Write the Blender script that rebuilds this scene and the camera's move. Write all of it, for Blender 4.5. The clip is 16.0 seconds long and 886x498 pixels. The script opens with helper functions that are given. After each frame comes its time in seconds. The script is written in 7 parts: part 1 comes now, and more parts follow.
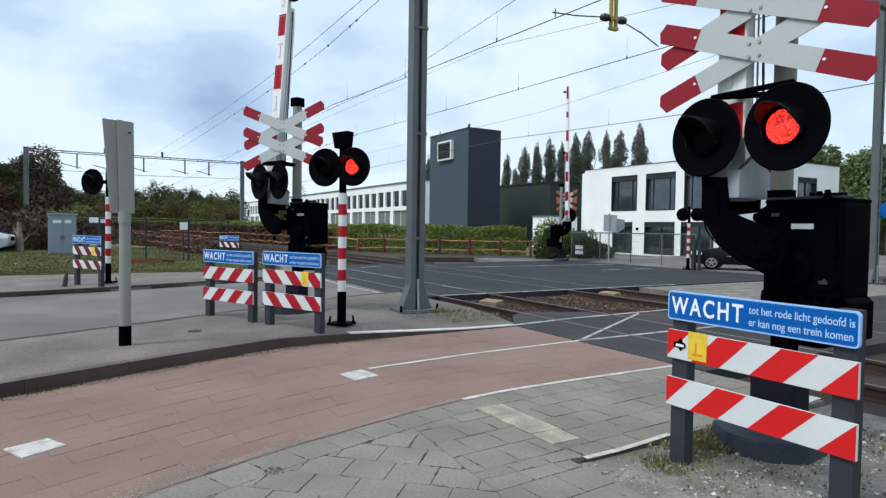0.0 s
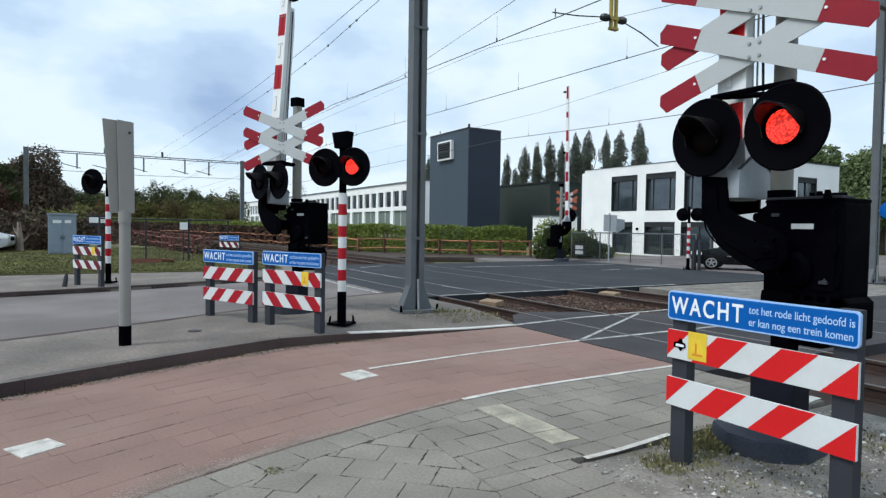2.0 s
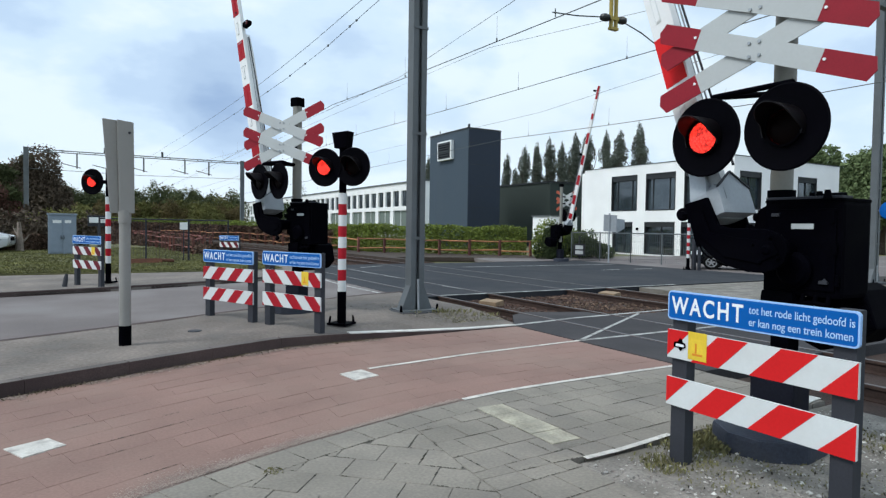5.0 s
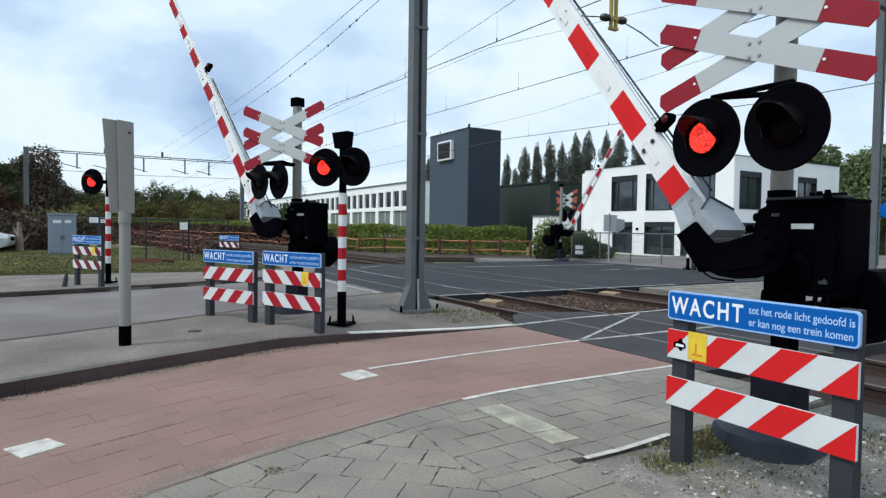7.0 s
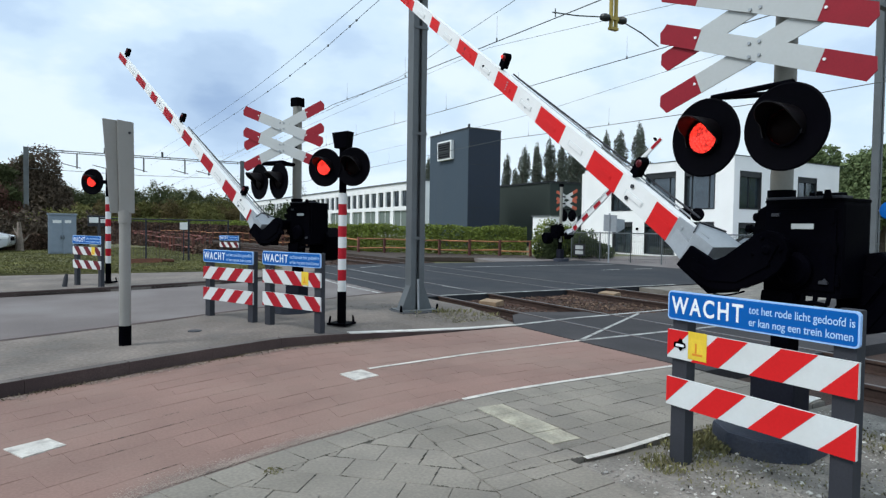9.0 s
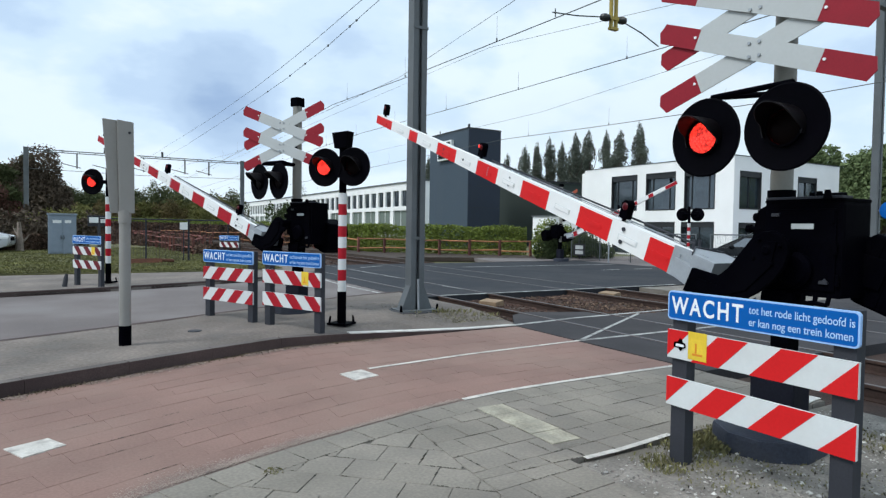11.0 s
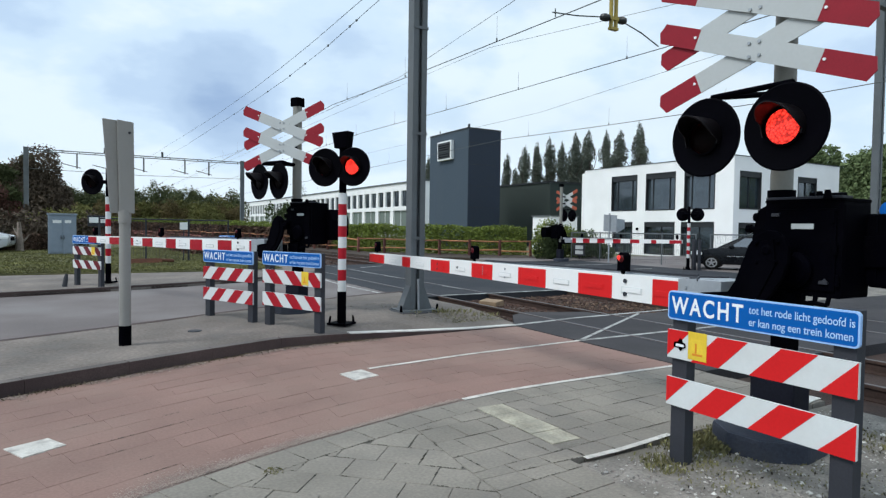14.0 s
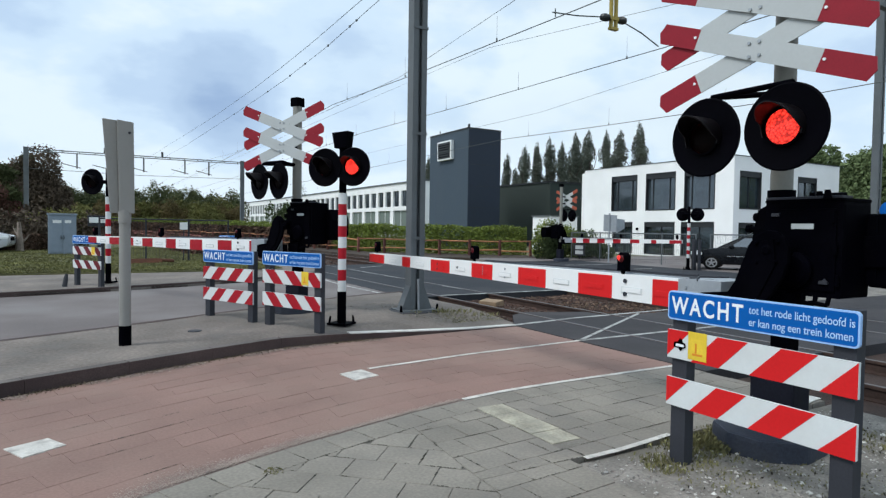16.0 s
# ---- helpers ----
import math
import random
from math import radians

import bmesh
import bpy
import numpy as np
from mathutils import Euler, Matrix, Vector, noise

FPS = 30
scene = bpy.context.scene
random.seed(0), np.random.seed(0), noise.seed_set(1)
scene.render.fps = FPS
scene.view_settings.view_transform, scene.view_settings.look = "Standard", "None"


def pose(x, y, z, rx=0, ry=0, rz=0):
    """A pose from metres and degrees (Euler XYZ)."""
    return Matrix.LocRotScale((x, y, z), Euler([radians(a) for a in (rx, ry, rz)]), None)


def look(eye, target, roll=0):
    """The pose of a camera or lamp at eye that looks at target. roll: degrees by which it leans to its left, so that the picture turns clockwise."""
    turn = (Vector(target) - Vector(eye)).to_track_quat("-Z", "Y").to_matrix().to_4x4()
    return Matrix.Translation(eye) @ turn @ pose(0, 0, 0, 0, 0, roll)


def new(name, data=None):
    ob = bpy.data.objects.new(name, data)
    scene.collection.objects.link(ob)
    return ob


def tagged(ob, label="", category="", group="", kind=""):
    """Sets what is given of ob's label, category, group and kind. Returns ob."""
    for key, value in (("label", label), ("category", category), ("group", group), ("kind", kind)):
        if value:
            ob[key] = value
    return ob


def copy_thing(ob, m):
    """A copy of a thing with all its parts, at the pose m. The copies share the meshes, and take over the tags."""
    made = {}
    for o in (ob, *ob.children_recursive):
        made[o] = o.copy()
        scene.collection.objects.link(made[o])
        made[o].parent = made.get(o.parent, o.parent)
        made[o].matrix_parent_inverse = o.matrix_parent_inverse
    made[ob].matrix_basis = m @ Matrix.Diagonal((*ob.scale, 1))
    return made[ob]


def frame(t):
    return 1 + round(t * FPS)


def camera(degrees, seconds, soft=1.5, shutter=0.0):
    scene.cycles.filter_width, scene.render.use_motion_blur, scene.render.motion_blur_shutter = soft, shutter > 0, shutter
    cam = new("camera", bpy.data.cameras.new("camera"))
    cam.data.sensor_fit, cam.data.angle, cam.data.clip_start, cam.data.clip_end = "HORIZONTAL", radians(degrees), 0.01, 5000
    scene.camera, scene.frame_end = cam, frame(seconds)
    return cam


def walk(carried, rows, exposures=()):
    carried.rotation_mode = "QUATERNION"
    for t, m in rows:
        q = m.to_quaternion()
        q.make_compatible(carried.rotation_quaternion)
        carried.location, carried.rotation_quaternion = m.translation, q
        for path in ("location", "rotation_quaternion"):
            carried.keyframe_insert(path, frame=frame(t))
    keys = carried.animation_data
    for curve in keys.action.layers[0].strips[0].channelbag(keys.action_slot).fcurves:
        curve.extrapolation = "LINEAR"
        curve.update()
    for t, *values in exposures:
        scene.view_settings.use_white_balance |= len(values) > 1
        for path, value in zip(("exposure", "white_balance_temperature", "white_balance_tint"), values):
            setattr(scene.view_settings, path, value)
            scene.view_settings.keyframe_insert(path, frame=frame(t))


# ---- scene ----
cam = camera(71.45, 16.0, soft=1.32)
EYE = Vector((0, 0, 1.6))
PITCH, HEADING = math.atan(36 / 1090), radians(30)
AIM = EYE + 10 * Vector((math.sin(HEADING) * math.cos(PITCH), math.cos(HEADING) * math.cos(PITCH), -math.sin(PITCH)))
walk(cam, [(0, look(EYE, AIM, 0.85)), (16, look(EYE, AIM, 0.85))], [(0, 0.0), (12.5, 0.01), (14.0, -0.025), (16.0, -0.05)])

# world, sun, exposure
SUN_EL, SUN_AZ = radians(50), radians(268)
world = bpy.data.worlds.new("sky")
scene.world = world
world.use_nodes = True
wt = world.node_tree
wn, wl = wt.nodes, wt.links
wn.clear()
w_out = wn.new("ShaderNodeOutputWorld")
w_bg = wn.new("ShaderNodeBackground")
w_sky = wn.new("ShaderNodeTexSky")
w_sky.sky_type, w_sky.sun_disc = "NISHITA", False
w_sky.sun_elevation, w_sky.sun_rotation = SUN_EL, SUN_AZ
w_sky.air_density, w_sky.dust_density = 1.0, 1.0
w_co = wn.new("ShaderNodeTexCoord")
w_map = wn.new("ShaderNodeMapping")
w_map.inputs["Scale"].default_value = (1.0, 1.0, 2.1)
w_map.inputs["Location"].default_value = (3.1, 1.7, 0.54)
wl.new(w_co.outputs["Generated"], w_map.inputs["Vector"])


def w_noise(scale, detail, rough):
    n = wn.new("ShaderNodeTexNoise")
    n.inputs["Scale"].default_value, n.inputs["Detail"].default_value, n.inputs["Roughness"].default_value = scale, detail, rough
    wl.new(w_map.outputs["Vector"], n.inputs["Vector"])
    return n.outputs["Fac"]


def w_ramp(fac, stops):
    r = wn.new("ShaderNodeValToRGB")
    r.color_ramp.interpolation = "EASE"
    e = r.color_ramp.elements
    while len(e) < len(stops):
        e.new(0.5)
    for el, (p, c) in zip(e, stops):
        el.position, el.color = p, (*c, 1)
    wl.new(fac, r.inputs["Fac"])
    return r.outputs["Color"]



def w_patch(direction, near, amount):
    """A soft darker bank of cloud round a direction of the sky."""
    d = wn.new("ShaderNodeVectorMath")
    d.operation = "DOT_PRODUCT"
    d.inputs[1].default_value = direction
    wl.new(w_co.outputs["Generated"], d.inputs[0])
    r = wn.new("ShaderNodeMapRange")
    r.interpolation_type = "SMOOTHSTEP"
    for k, v in zip(("From Min", "From Max", "To Min", "To Max"), (near, 1.0, 0.0, amount)):
        r.inputs[k].default_value = v
    wl.new(d.outputs["Value"], r.inputs["Value"])
    return r.outputs["Result"]


def w_math(op, a, b):
    m = wn.new("ShaderNodeMath")
    m.operation = op
    for k, v in enumerate((a, b)):
        if isinstance(v, float):
            m.inputs[k].default_value = v
        else:
            wl.new(v, m.inputs[k])
    return m.outputs[0]


w_value = w_math("ADD", w_math("ADD", w_math("ADD", w_math("MULTIPLY", w_noise(2.5, 5, 0.5), 0.8), 0.1), w_math("MULTIPLY", w_noise(7.5, 6, 0.55), 0.26)), 0.01)
for direction, near, amount in (((0.126, 0.977, 0.172), 0.9859, 0.14), ((0.212, 0.962, 0.171), 0.9930, 0.05), ((0.372, 0.906, 0.201), 0.9907, 0.11), ((0.496, 0.838, 0.226), 0.9940, 0.11), ((0.038, 0.980, 0.195), 0.9958, 0.04), ((0.644, 0.742, 0.183), 0.9940, 0.07), ((0.709, 0.667, 0.229), 0.9958, 0.06), ((0.827, 0.497, 0.263), 0.9907, 0.08), ((0.874, 0.447, 0.191), 0.9940, 0.06), ((0.562, 0.780, 0.275), 0.9979, 0.04), ((0.716, 0.672, 0.188), 0.9958, 0.05), ((0.806, 0.562, 0.185), 0.9940, 0.07), ((0.198, 0.972, 0.128), 0.9940, 0.06), ((0.353, 0.924, 0.140), 0.9940, 0.06), ((0.112, 0.944, 0.309), 0.9870, -0.09), ((0.180, 0.966, 0.187), 0.9940, 0.06), ((0.045, 0.974, 0.221), 0.9940, -0.06)):
    w_value = w_math("SUBTRACT", w_value, w_patch(direction, near, amount))
w_cloud = w_ramp(w_value, [(0.30, (0.36, 0.52, 0.78)), (0.42, (0.49, 0.665, 0.905)), (0.51, (0.568, 0.752, 0.985)), (0.60, (0.702, 0.89, 1.08)), (0.70, (0.85, 1.0, 1.105))])
w_cover = w_ramp(w_noise(1.6, 4, 0.5), [(0.2, (0.6, 0.6, 0.6)), (0.5, (1, 1, 1))])
w_dim = wn.new("ShaderNodeMix")
w_dim.data_type, w_dim.blend_type = "RGBA", "MULTIPLY"
w_dim.inputs[0].default_value = 1
wl.new(w_sky.outputs["Color"], w_dim.inputs[6])
w_dim.inputs[7].default_value = (0.11, 0.11, 0.11, 1)
w_mix = wn.new("ShaderNodeMix")
w_mix.data_type = "RGBA"
wl.new(w_cover, w_mix.inputs[0])
wl.new(w_dim.outputs[2], w_mix.inputs[6])
wl.new(w_cloud, w_mix.inputs[7])
wl.new(w_mix.outputs[2], w_bg.inputs["Color"])
w_bg.inputs["Strength"].default_value = 0.97
wl.new(w_bg.outputs[0], w_out.inputs["Surface"])

sun = new("sun", bpy.data.lights.new("sun", "SUN"))
sun.data.energy, sun.data.angle, sun.data.color = 2.22, radians(20), (0.985, 0.99, 0.98)
sun_dir = Vector((math.sin(SUN_AZ) * math.cos(SUN_EL), math.cos(SUN_AZ) * math.cos(SUN_EL), math.sin(SUN_EL)))
sun.matrix_world = look(sun_dir * 60, (0, 0, 0))


# ---- materials ----
def mat(name, col, rough=0.6, metal=0.0, var=0.18, scale=3.0, fine=60.0, bump=0.15, spec=0.4, dirt=None, dirt_scale=1.2, dirt_amt=0.5, rand=0.0, island=0.0, coat=0.0, world_space=False, bump_dist=0.01, ior=0.0):
    m = bpy.data.materials.new(name)
    m.use_nodes = True
    t = m.node_tree
    n, l = t.nodes, t.links
    b = n["Principled BSDF"]
    b.inputs["Metallic"].default_value, b.inputs["Specular IOR Level"].default_value, b.inputs["Coat Weight"].default_value = metal, spec, coat
    if world_space:
        co = n.new("ShaderNodeNewGeometry").outputs["Position"]
    else:
        co = n.new("ShaderNodeTexCoord").outputs["Object"]

    def noise_tex(s, d=4):
        x = n.new("ShaderNodeTexNoise")
        x.inputs["Scale"].default_value, x.inputs["Detail"].default_value = s, d
        l.new(co, x.inputs["Vector"])
        return x.outputs["Fac"]

    def ranged(src, a, z, lo=0.3, hi=0.7):
        r = n.new("ShaderNodeMapRange")
        for i, v in zip(("From Min", "From Max", "To Min", "To Max"), (lo, hi, a, z)):
            r.inputs[i].default_value = v
        l.new(src, r.inputs["Value"])
        return r.outputs["Result"]

    def times(a, bb):
        x = n.new("ShaderNodeMath")
        x.operation = "MULTIPLY"
        l.new(a, x.inputs[0])
        l.new(bb, x.inputs[1])
        return x.outputs[0]

    big, small = noise_tex(scale), noise_tex(fine, 3)
    val = times(ranged(big, 1 - var, 1 + var), ranged(small, 1 - var * 0.7, 1 + var * 0.7))
    if rand:
        val = times(val, ranged(n.new("ShaderNodeObjectInfo").outputs["Random"], 1 - rand, 1 + rand, 0, 1))
    if island:
        val = times(val, ranged(n.new("ShaderNodeNewGeometry").outputs["Random Per Island"], 1 - island, 1 + island, 0, 1))
    h = n.new("ShaderNodeHueSaturation")
    h.inputs["Color"].default_value = (*col, 1)
    l.new(val, h.inputs["Value"])
    colour = h.outputs["Color"]
    if dirt:
        mx = n.new("ShaderNodeMix")
        mx.data_type = "RGBA"
        l.new(ranged(noise_tex(dirt_scale, 6), 0, dirt_amt, 0.48, 0.68), mx.inputs[0])
        l.new(colour, mx.inputs[6])
        mx.inputs[7].default_value = (*dirt, 1)
        colour = mx.outputs[2]
    l.new(colour, b.inputs["Base Color"])
    l.new(ranged(big, max(0.02, rough - 0.1), min(1, rough + 0.1)), b.inputs["Roughness"])
    if bump:
        bp = n.new("ShaderNodeBump")
        bp.inputs["Strength"].default_value, bp.inputs["Distance"].default_value = bump, bump_dist
        l.new(small, bp.inputs["Height"])
        l.new(bp.outputs["Normal"], b.inputs["Normal"])
    if ior:
        b.inputs["IOR"].default_value = ior
    return m


def glow(name, col, strength):
    m = bpy.data.materials.new(name)
    m.use_nodes = True
    t = m.node_tree
    b = t.nodes["Principled BSDF"]
    b.inputs["Base Color"].default_value = (0.25, 0.01, 0.01, 1)
    v = t.nodes.new("ShaderNodeTexVoronoi")
    v.inputs["Scale"].default_value = 58
    t.links.new(t.nodes.new("ShaderNodeTexCoord").outputs["Object"], v.inputs["Vector"])
    r = t.nodes.new("ShaderNodeMapRange")
    for i, x in zip(("From Min", "From Max", "To Min", "To Max"), (0, 0.75, strength * 1.9, strength * 0.35)):
        r.inputs[i].default_value = x
    t.links.new(v.outputs["Distance"], r.inputs["Value"])
    b.inputs["Emission Color"].default_value = (*col, 1)
    t.links.new(r.outputs["Result"], b.inputs["Emission Strength"])
    return m


M = {
    "moss": mat("dark_joint_moss", (0.040, 0.037, 0.026), 0.95, var=0.3, scale=6, fine=40, bump=0, island=0.4),
    "navy_block": mat("dark_navy_concrete", (0.036, 0.042, 0.060), 0.75, var=0.2, scale=3, fine=50, bump=0.25, dirt=(0.05, 0.048, 0.046), dirt_scale=3, dirt_amt=0.5, spec=0.3),
    "chip": mat("white_stone_chip", (0.50, 0.49, 0.46), 0.8, var=0.15, scale=20, fine=120, bump=0.1, island=0.35),
    "kerb_white": mat("white_kerb_paint", (0.66, 0.65, 0.61), 0.75, var=0.12, scale=3, fine=80, bump=0.2, dirt=(0.34, 0.31, 0.28), dirt_scale=6, dirt_amt=0.6, world_space=True),
    "red_orange": mat("faded_orange_red", (0.34, 0.085, 0.050), 0.55, var=0.1, scale=5, fine=60, bump=0.02, spec=0.15),
    "maroon": mat("dark_maroon_stripe", (0.135, 0.016, 0.024), 0.5, var=0.08, scale=5, fine=60, bump=0.01, spec=0.15),
    "grass": mat("grass", (0.108, 0.110, 0.042), 0.95, var=0.4, scale=0.35, fine=18, bump=0.7, dirt=(0.15, 0.125, 0.065), dirt_scale=0.3, dirt_amt=0.7, world_space=True),
    "asphalt": mat("asphalt", (0.162, 0.141, 0.136), 0.9, var=0.2, scale=0.5, fine=40, bump=0.25, dirt=(0.21, 0.205, 0.2), dirt_scale=0.5, world_space=True, spec=0.25),
    "deck": mat("deck_asphalt", (0.0235, 0.026, 0.0315), 0.78, var=0.3, scale=0.6, fine=35, bump=0.3, dirt=(0.045, 0.044, 0.046), dirt_scale=0.35, dirt_amt=0.6, world_space=True, spec=0.22),
    "red_tile": mat("red_concrete_tile", (0.240, 0.154, 0.130), 0.9, var=0.13, scale=0.9, fine=50, bump=0.15, dirt=(0.265, 0.193, 0.160), dirt_scale=0.7, rand=0.04, island=0.03, world_space=True, spec=0.2),
    "grey_tile": mat("grey_concrete_tile", (0.224, 0.204, 0.174), 0.9, var=0.19, scale=1.3, fine=45, bump=0.2, dirt=(0.178, 0.162, 0.146), dirt_scale=1.6, rand=0.06, island=0.055, world_space=True, spec=0.25),
    "yellow_tile": mat("cream_tactile_tile", (0.36, 0.335, 0.265), 0.85, var=0.3, scale=4, fine=38, bump=0.8, dirt=(0.235, 0.225, 0.19), dirt_scale=3, spec=0.25),
    "joint": mat("sandy_joint", (0.175, 0.160, 0.138), 0.95, var=0.2, scale=1.5, fine=90, bump=0.5, dirt=(0.03, 0.026, 0.02), dirt_scale=3.2, dirt_amt=1.0, world_space=True),
    "path_joint": mat("reddish_joint_sand", (0.20, 0.145, 0.125), 0.95, var=0.2, scale=1.2, fine=90, bump=0.4, dirt=(0.06, 0.045, 0.038), dirt_scale=2.2, dirt_amt=0.9, world_space=True),
    "fence_red": mat("faded_red_rail", (0.21, 0.082, 0.066), 0.8, var=0.35, scale=3, fine=40, bump=0.2, rand=0.35),
    "fence_dark": mat("dark_red_rail", (0.13, 0.048, 0.036), 0.8, var=0.35, scale=3, fine=40, bump=0.2, rand=0.3),
    "slab": mat("island_concrete", (0.173, 0.149, 0.131), 0.92, var=0.3, scale=1.0, fine=24, bump=0.6, dirt=(0.145, 0.133, 0.122), dirt_scale=2.6, dirt_amt=0.7, rand=0.05, island=0.06, world_space=True, spec=0.25),
    "cycle_asphalt": mat("worn_cycle_asphalt", (0.047, 0.045, 0.048), 0.88, var=0.25, scale=0.8, fine=35, bump=0.3, dirt=(0.082, 0.076, 0.076), dirt_scale=0.6, dirt_amt=0.6, world_space=True, spec=0.15),
    # paler concrete for kerb tops, darker for the sides and the island's road-side kerb
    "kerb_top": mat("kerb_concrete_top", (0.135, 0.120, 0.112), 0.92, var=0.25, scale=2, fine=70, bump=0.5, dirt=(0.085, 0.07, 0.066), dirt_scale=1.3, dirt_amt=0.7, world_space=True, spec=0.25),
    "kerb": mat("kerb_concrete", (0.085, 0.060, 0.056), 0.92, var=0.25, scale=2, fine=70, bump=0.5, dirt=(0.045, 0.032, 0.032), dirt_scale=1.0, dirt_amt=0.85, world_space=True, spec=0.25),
    "paint": mat("road_paint", (0.56, 0.535, 0.49), 0.75, var=0.15, scale=3, fine=90, bump=0.2, dirt=(0.27, 0.25, 0.23), dirt_scale=9, dirt_amt=0.8, world_space=True),
    "paint_worn": mat("worn_road_paint", (0.38, 0.38, 0.365), 0.8, var=0.2, scale=3, fine=60, bump=0.2, dirt=(0.12, 0.115, 0.11), dirt_scale=5, dirt_amt=0.95, world_space=True),
    "rim": mat("dull_alloy", (0.30, 0.305, 0.315), 0.45, 0.2, var=0.1, bump=0),
    "sand": mat("pale_sand", (0.26, 0.195, 0.168), 0.95, var=0.2, scale=4, fine=60, bump=0, island=0.3),
    "path_sand": mat("pale_pink_sand", (0.315, 0.25, 0.215), 0.95, var=0.2, scale=4, fine=60, bump=0, island=0.15),
    "foot": mat("dark_blue_black_steel", (0.010, 0.011, 0.018), 0.6, var=0.2, scale=4, fine=60, bump=0.08, spec=0.1),
    "gravel": mat("gravel", (0.205, 0.188, 0.166), 0.95, var=0.35, scale=3, fine=60, bump=0.9, dirt=(0.125, 0.112, 0.088), dirt_scale=1.6, dirt_amt=0.8, world_space=True),
    "stone": mat("gravel_stone", (0.33, 0.31, 0.285), 0.9, var=0.2, scale=20, fine=150, bump=0.3, island=0.6),
    "ballast": mat("ballast_stone", (0.078, 0.046, 0.036), 0.95, var=0.2, scale=15, fine=120, bump=0.3, island=0.5),
    "ballast_pale": mat("sandy_ballast_stone", (0.13, 0.086, 0.06), 0.95, var=0.2, scale=15, fine=120, bump=0.3, island=0.5),
    "ballast_bed": mat("ballast_bed", (0.042, 0.026, 0.021), 0.95, var=0.35, scale=4, fine=40, bump=0.8, world_space=True),
    "rail": mat("rusty_rail", (0.055, 0.033, 0.026), 0.7, 0.3, var=0.3, scale=6, fine=60, bump=0.3),
    "rail_top": mat("polished_rail_head", (0.13, 0.12, 0.115), 0.55, 0.3, var=0.12, scale=4, fine=60, bump=0.05),
    "sleeper": mat("sleeper_wood", (0.065, 0.048, 0.037), 0.9, var=0.3, scale=5, fine=50, bump=0.4, rand=0.3),
    "sleeper_pale": mat("pale_timber", (0.27, 0.19, 0.12), 0.85, var=0.2, scale=6, fine=50, bump=0.3),
    "white": mat("white_enamel", (0.80, 0.815, 0.81), 0.42, var=0.02, scale=3, fine=40, bump=0.01, dirt=(0.62, 0.61, 0.58), dirt_scale=3, dirt_amt=0.25),
    "board_white": mat("white_reflective_board", (0.64, 0.67, 0.67), 0.45, var=0.03, scale=3, fine=40, bump=0.01, dirt=(0.55, 0.55, 0.53), dirt_scale=4, dirt_amt=0.3),
    "grit": mat("brown_grit", (0.20, 0.18, 0.15), 0.95, var=0.2, scale=20, fine=100, bump=0.2, island=0.5),
    "white_dull": mat("weathered_white", (0.45, 0.475, 0.475), 0.5, var=0.03, scale=3, fine=40, bump=0.02, dirt=(0.38, 0.39, 0.38), dirt_scale=3, dirt_amt=0.3),
    "red": mat("red_reflective", (0.62, 0.016, 0.018), 0.5, var=0.05, scale=5, fine=60, bump=0.01, spec=0.15),
    "red_dull": mat("weathered_red", (0.26, 0.014, 0.026), 0.5, var=0.08, scale=5, fine=60, bump=0.02, spec=0.2),
    "red_band": mat("aged_red_band", (0.36, 0.012, 0.022), 0.5, var=0.06, scale=5, fine=60, bump=0.01, spec=0.15),
    "blue": mat("blue_enamel", (0.001, 0.098, 0.38), 0.45, var=0.04, scale=3, fine=60, bump=0.01, spec=0.15),
    "lightblue": mat("pale_blue_print", (0.32, 0.52, 0.85), 0.45, var=0.05, bump=0),
    "letter_blue": mat("pale_blue_lettering", (0.42, 0.60, 0.82), 0.45, var=0.05, bump=0),
    "letter": mat("white_lettering", (0.80, 0.84, 0.86), 0.45, var=0.03, bump=0),
    "yellow": mat("yellow_sticker", (0.75, 0.52, 0.04), 0.45, var=0.08, scale=10, bump=0),
    "orange": mat("orange_print", (0.70, 0.25, 0.02), 0.5, var=0.05, bump=0),
    "black": mat("black_paint", (0.0010, 0.0010, 0.0023), 0.6, var=0.3, scale=4, fine=60, bump=0.08, spec=0.01, dirt=(0.0026, 0.0025, 0.0034), dirt_scale=3, dirt_amt=0.4),
    "hood_black": mat("satin_black_hood", (0.004, 0.003, 0.004), 0.4, var=0.2, scale=5, fine=60, bump=0.03, spec=0.2),
    "matt_black": mat("matt_black_disc", (0.0013, 0.0012, 0.0026), 0.65, var=0.25, scale=5, fine=60, bump=0.03, spec=0.03),
    "darkpost": mat("anthracite_post", (0.032, 0.034, 0.042), 0.6, var=0.12, scale=6, fine=80, bump=0.05, spec=0.25),
    "galv": mat("galvanised_steel", (0.34, 0.37, 0.40), 0.5, 0.3, var=0.06, scale=3, fine=40, bump=0.03, dirt=(0.27, 0.29, 0.3), dirt_scale=4),
    "mast": mat("painted_steel_mast", (0.118, 0.130, 0.138), 0.55, 0.1, var=0.1, scale=2, fine=50, bump=0.05, dirt=(0.10, 0.108, 0.108), dirt_scale=1.5, spec=0.3),
    "greypost": mat("grey_steel_post", (0.235, 0.23, 0.205), 0.7, var=0.06, scale=4, fine=60, bump=0.06),
    "beige": mat("beige_grey_metal", (0.255, 0.25, 0.235), 0.55, 0.05, var=0.05, scale=3, fine=60, bump=0.02),
    "lens_off": mat("unlit_red_lens", (0.003, 0.001, 0.001), 0.5, var=0.1, scale=30, fine=90, bump=0.1, spec=0.04),
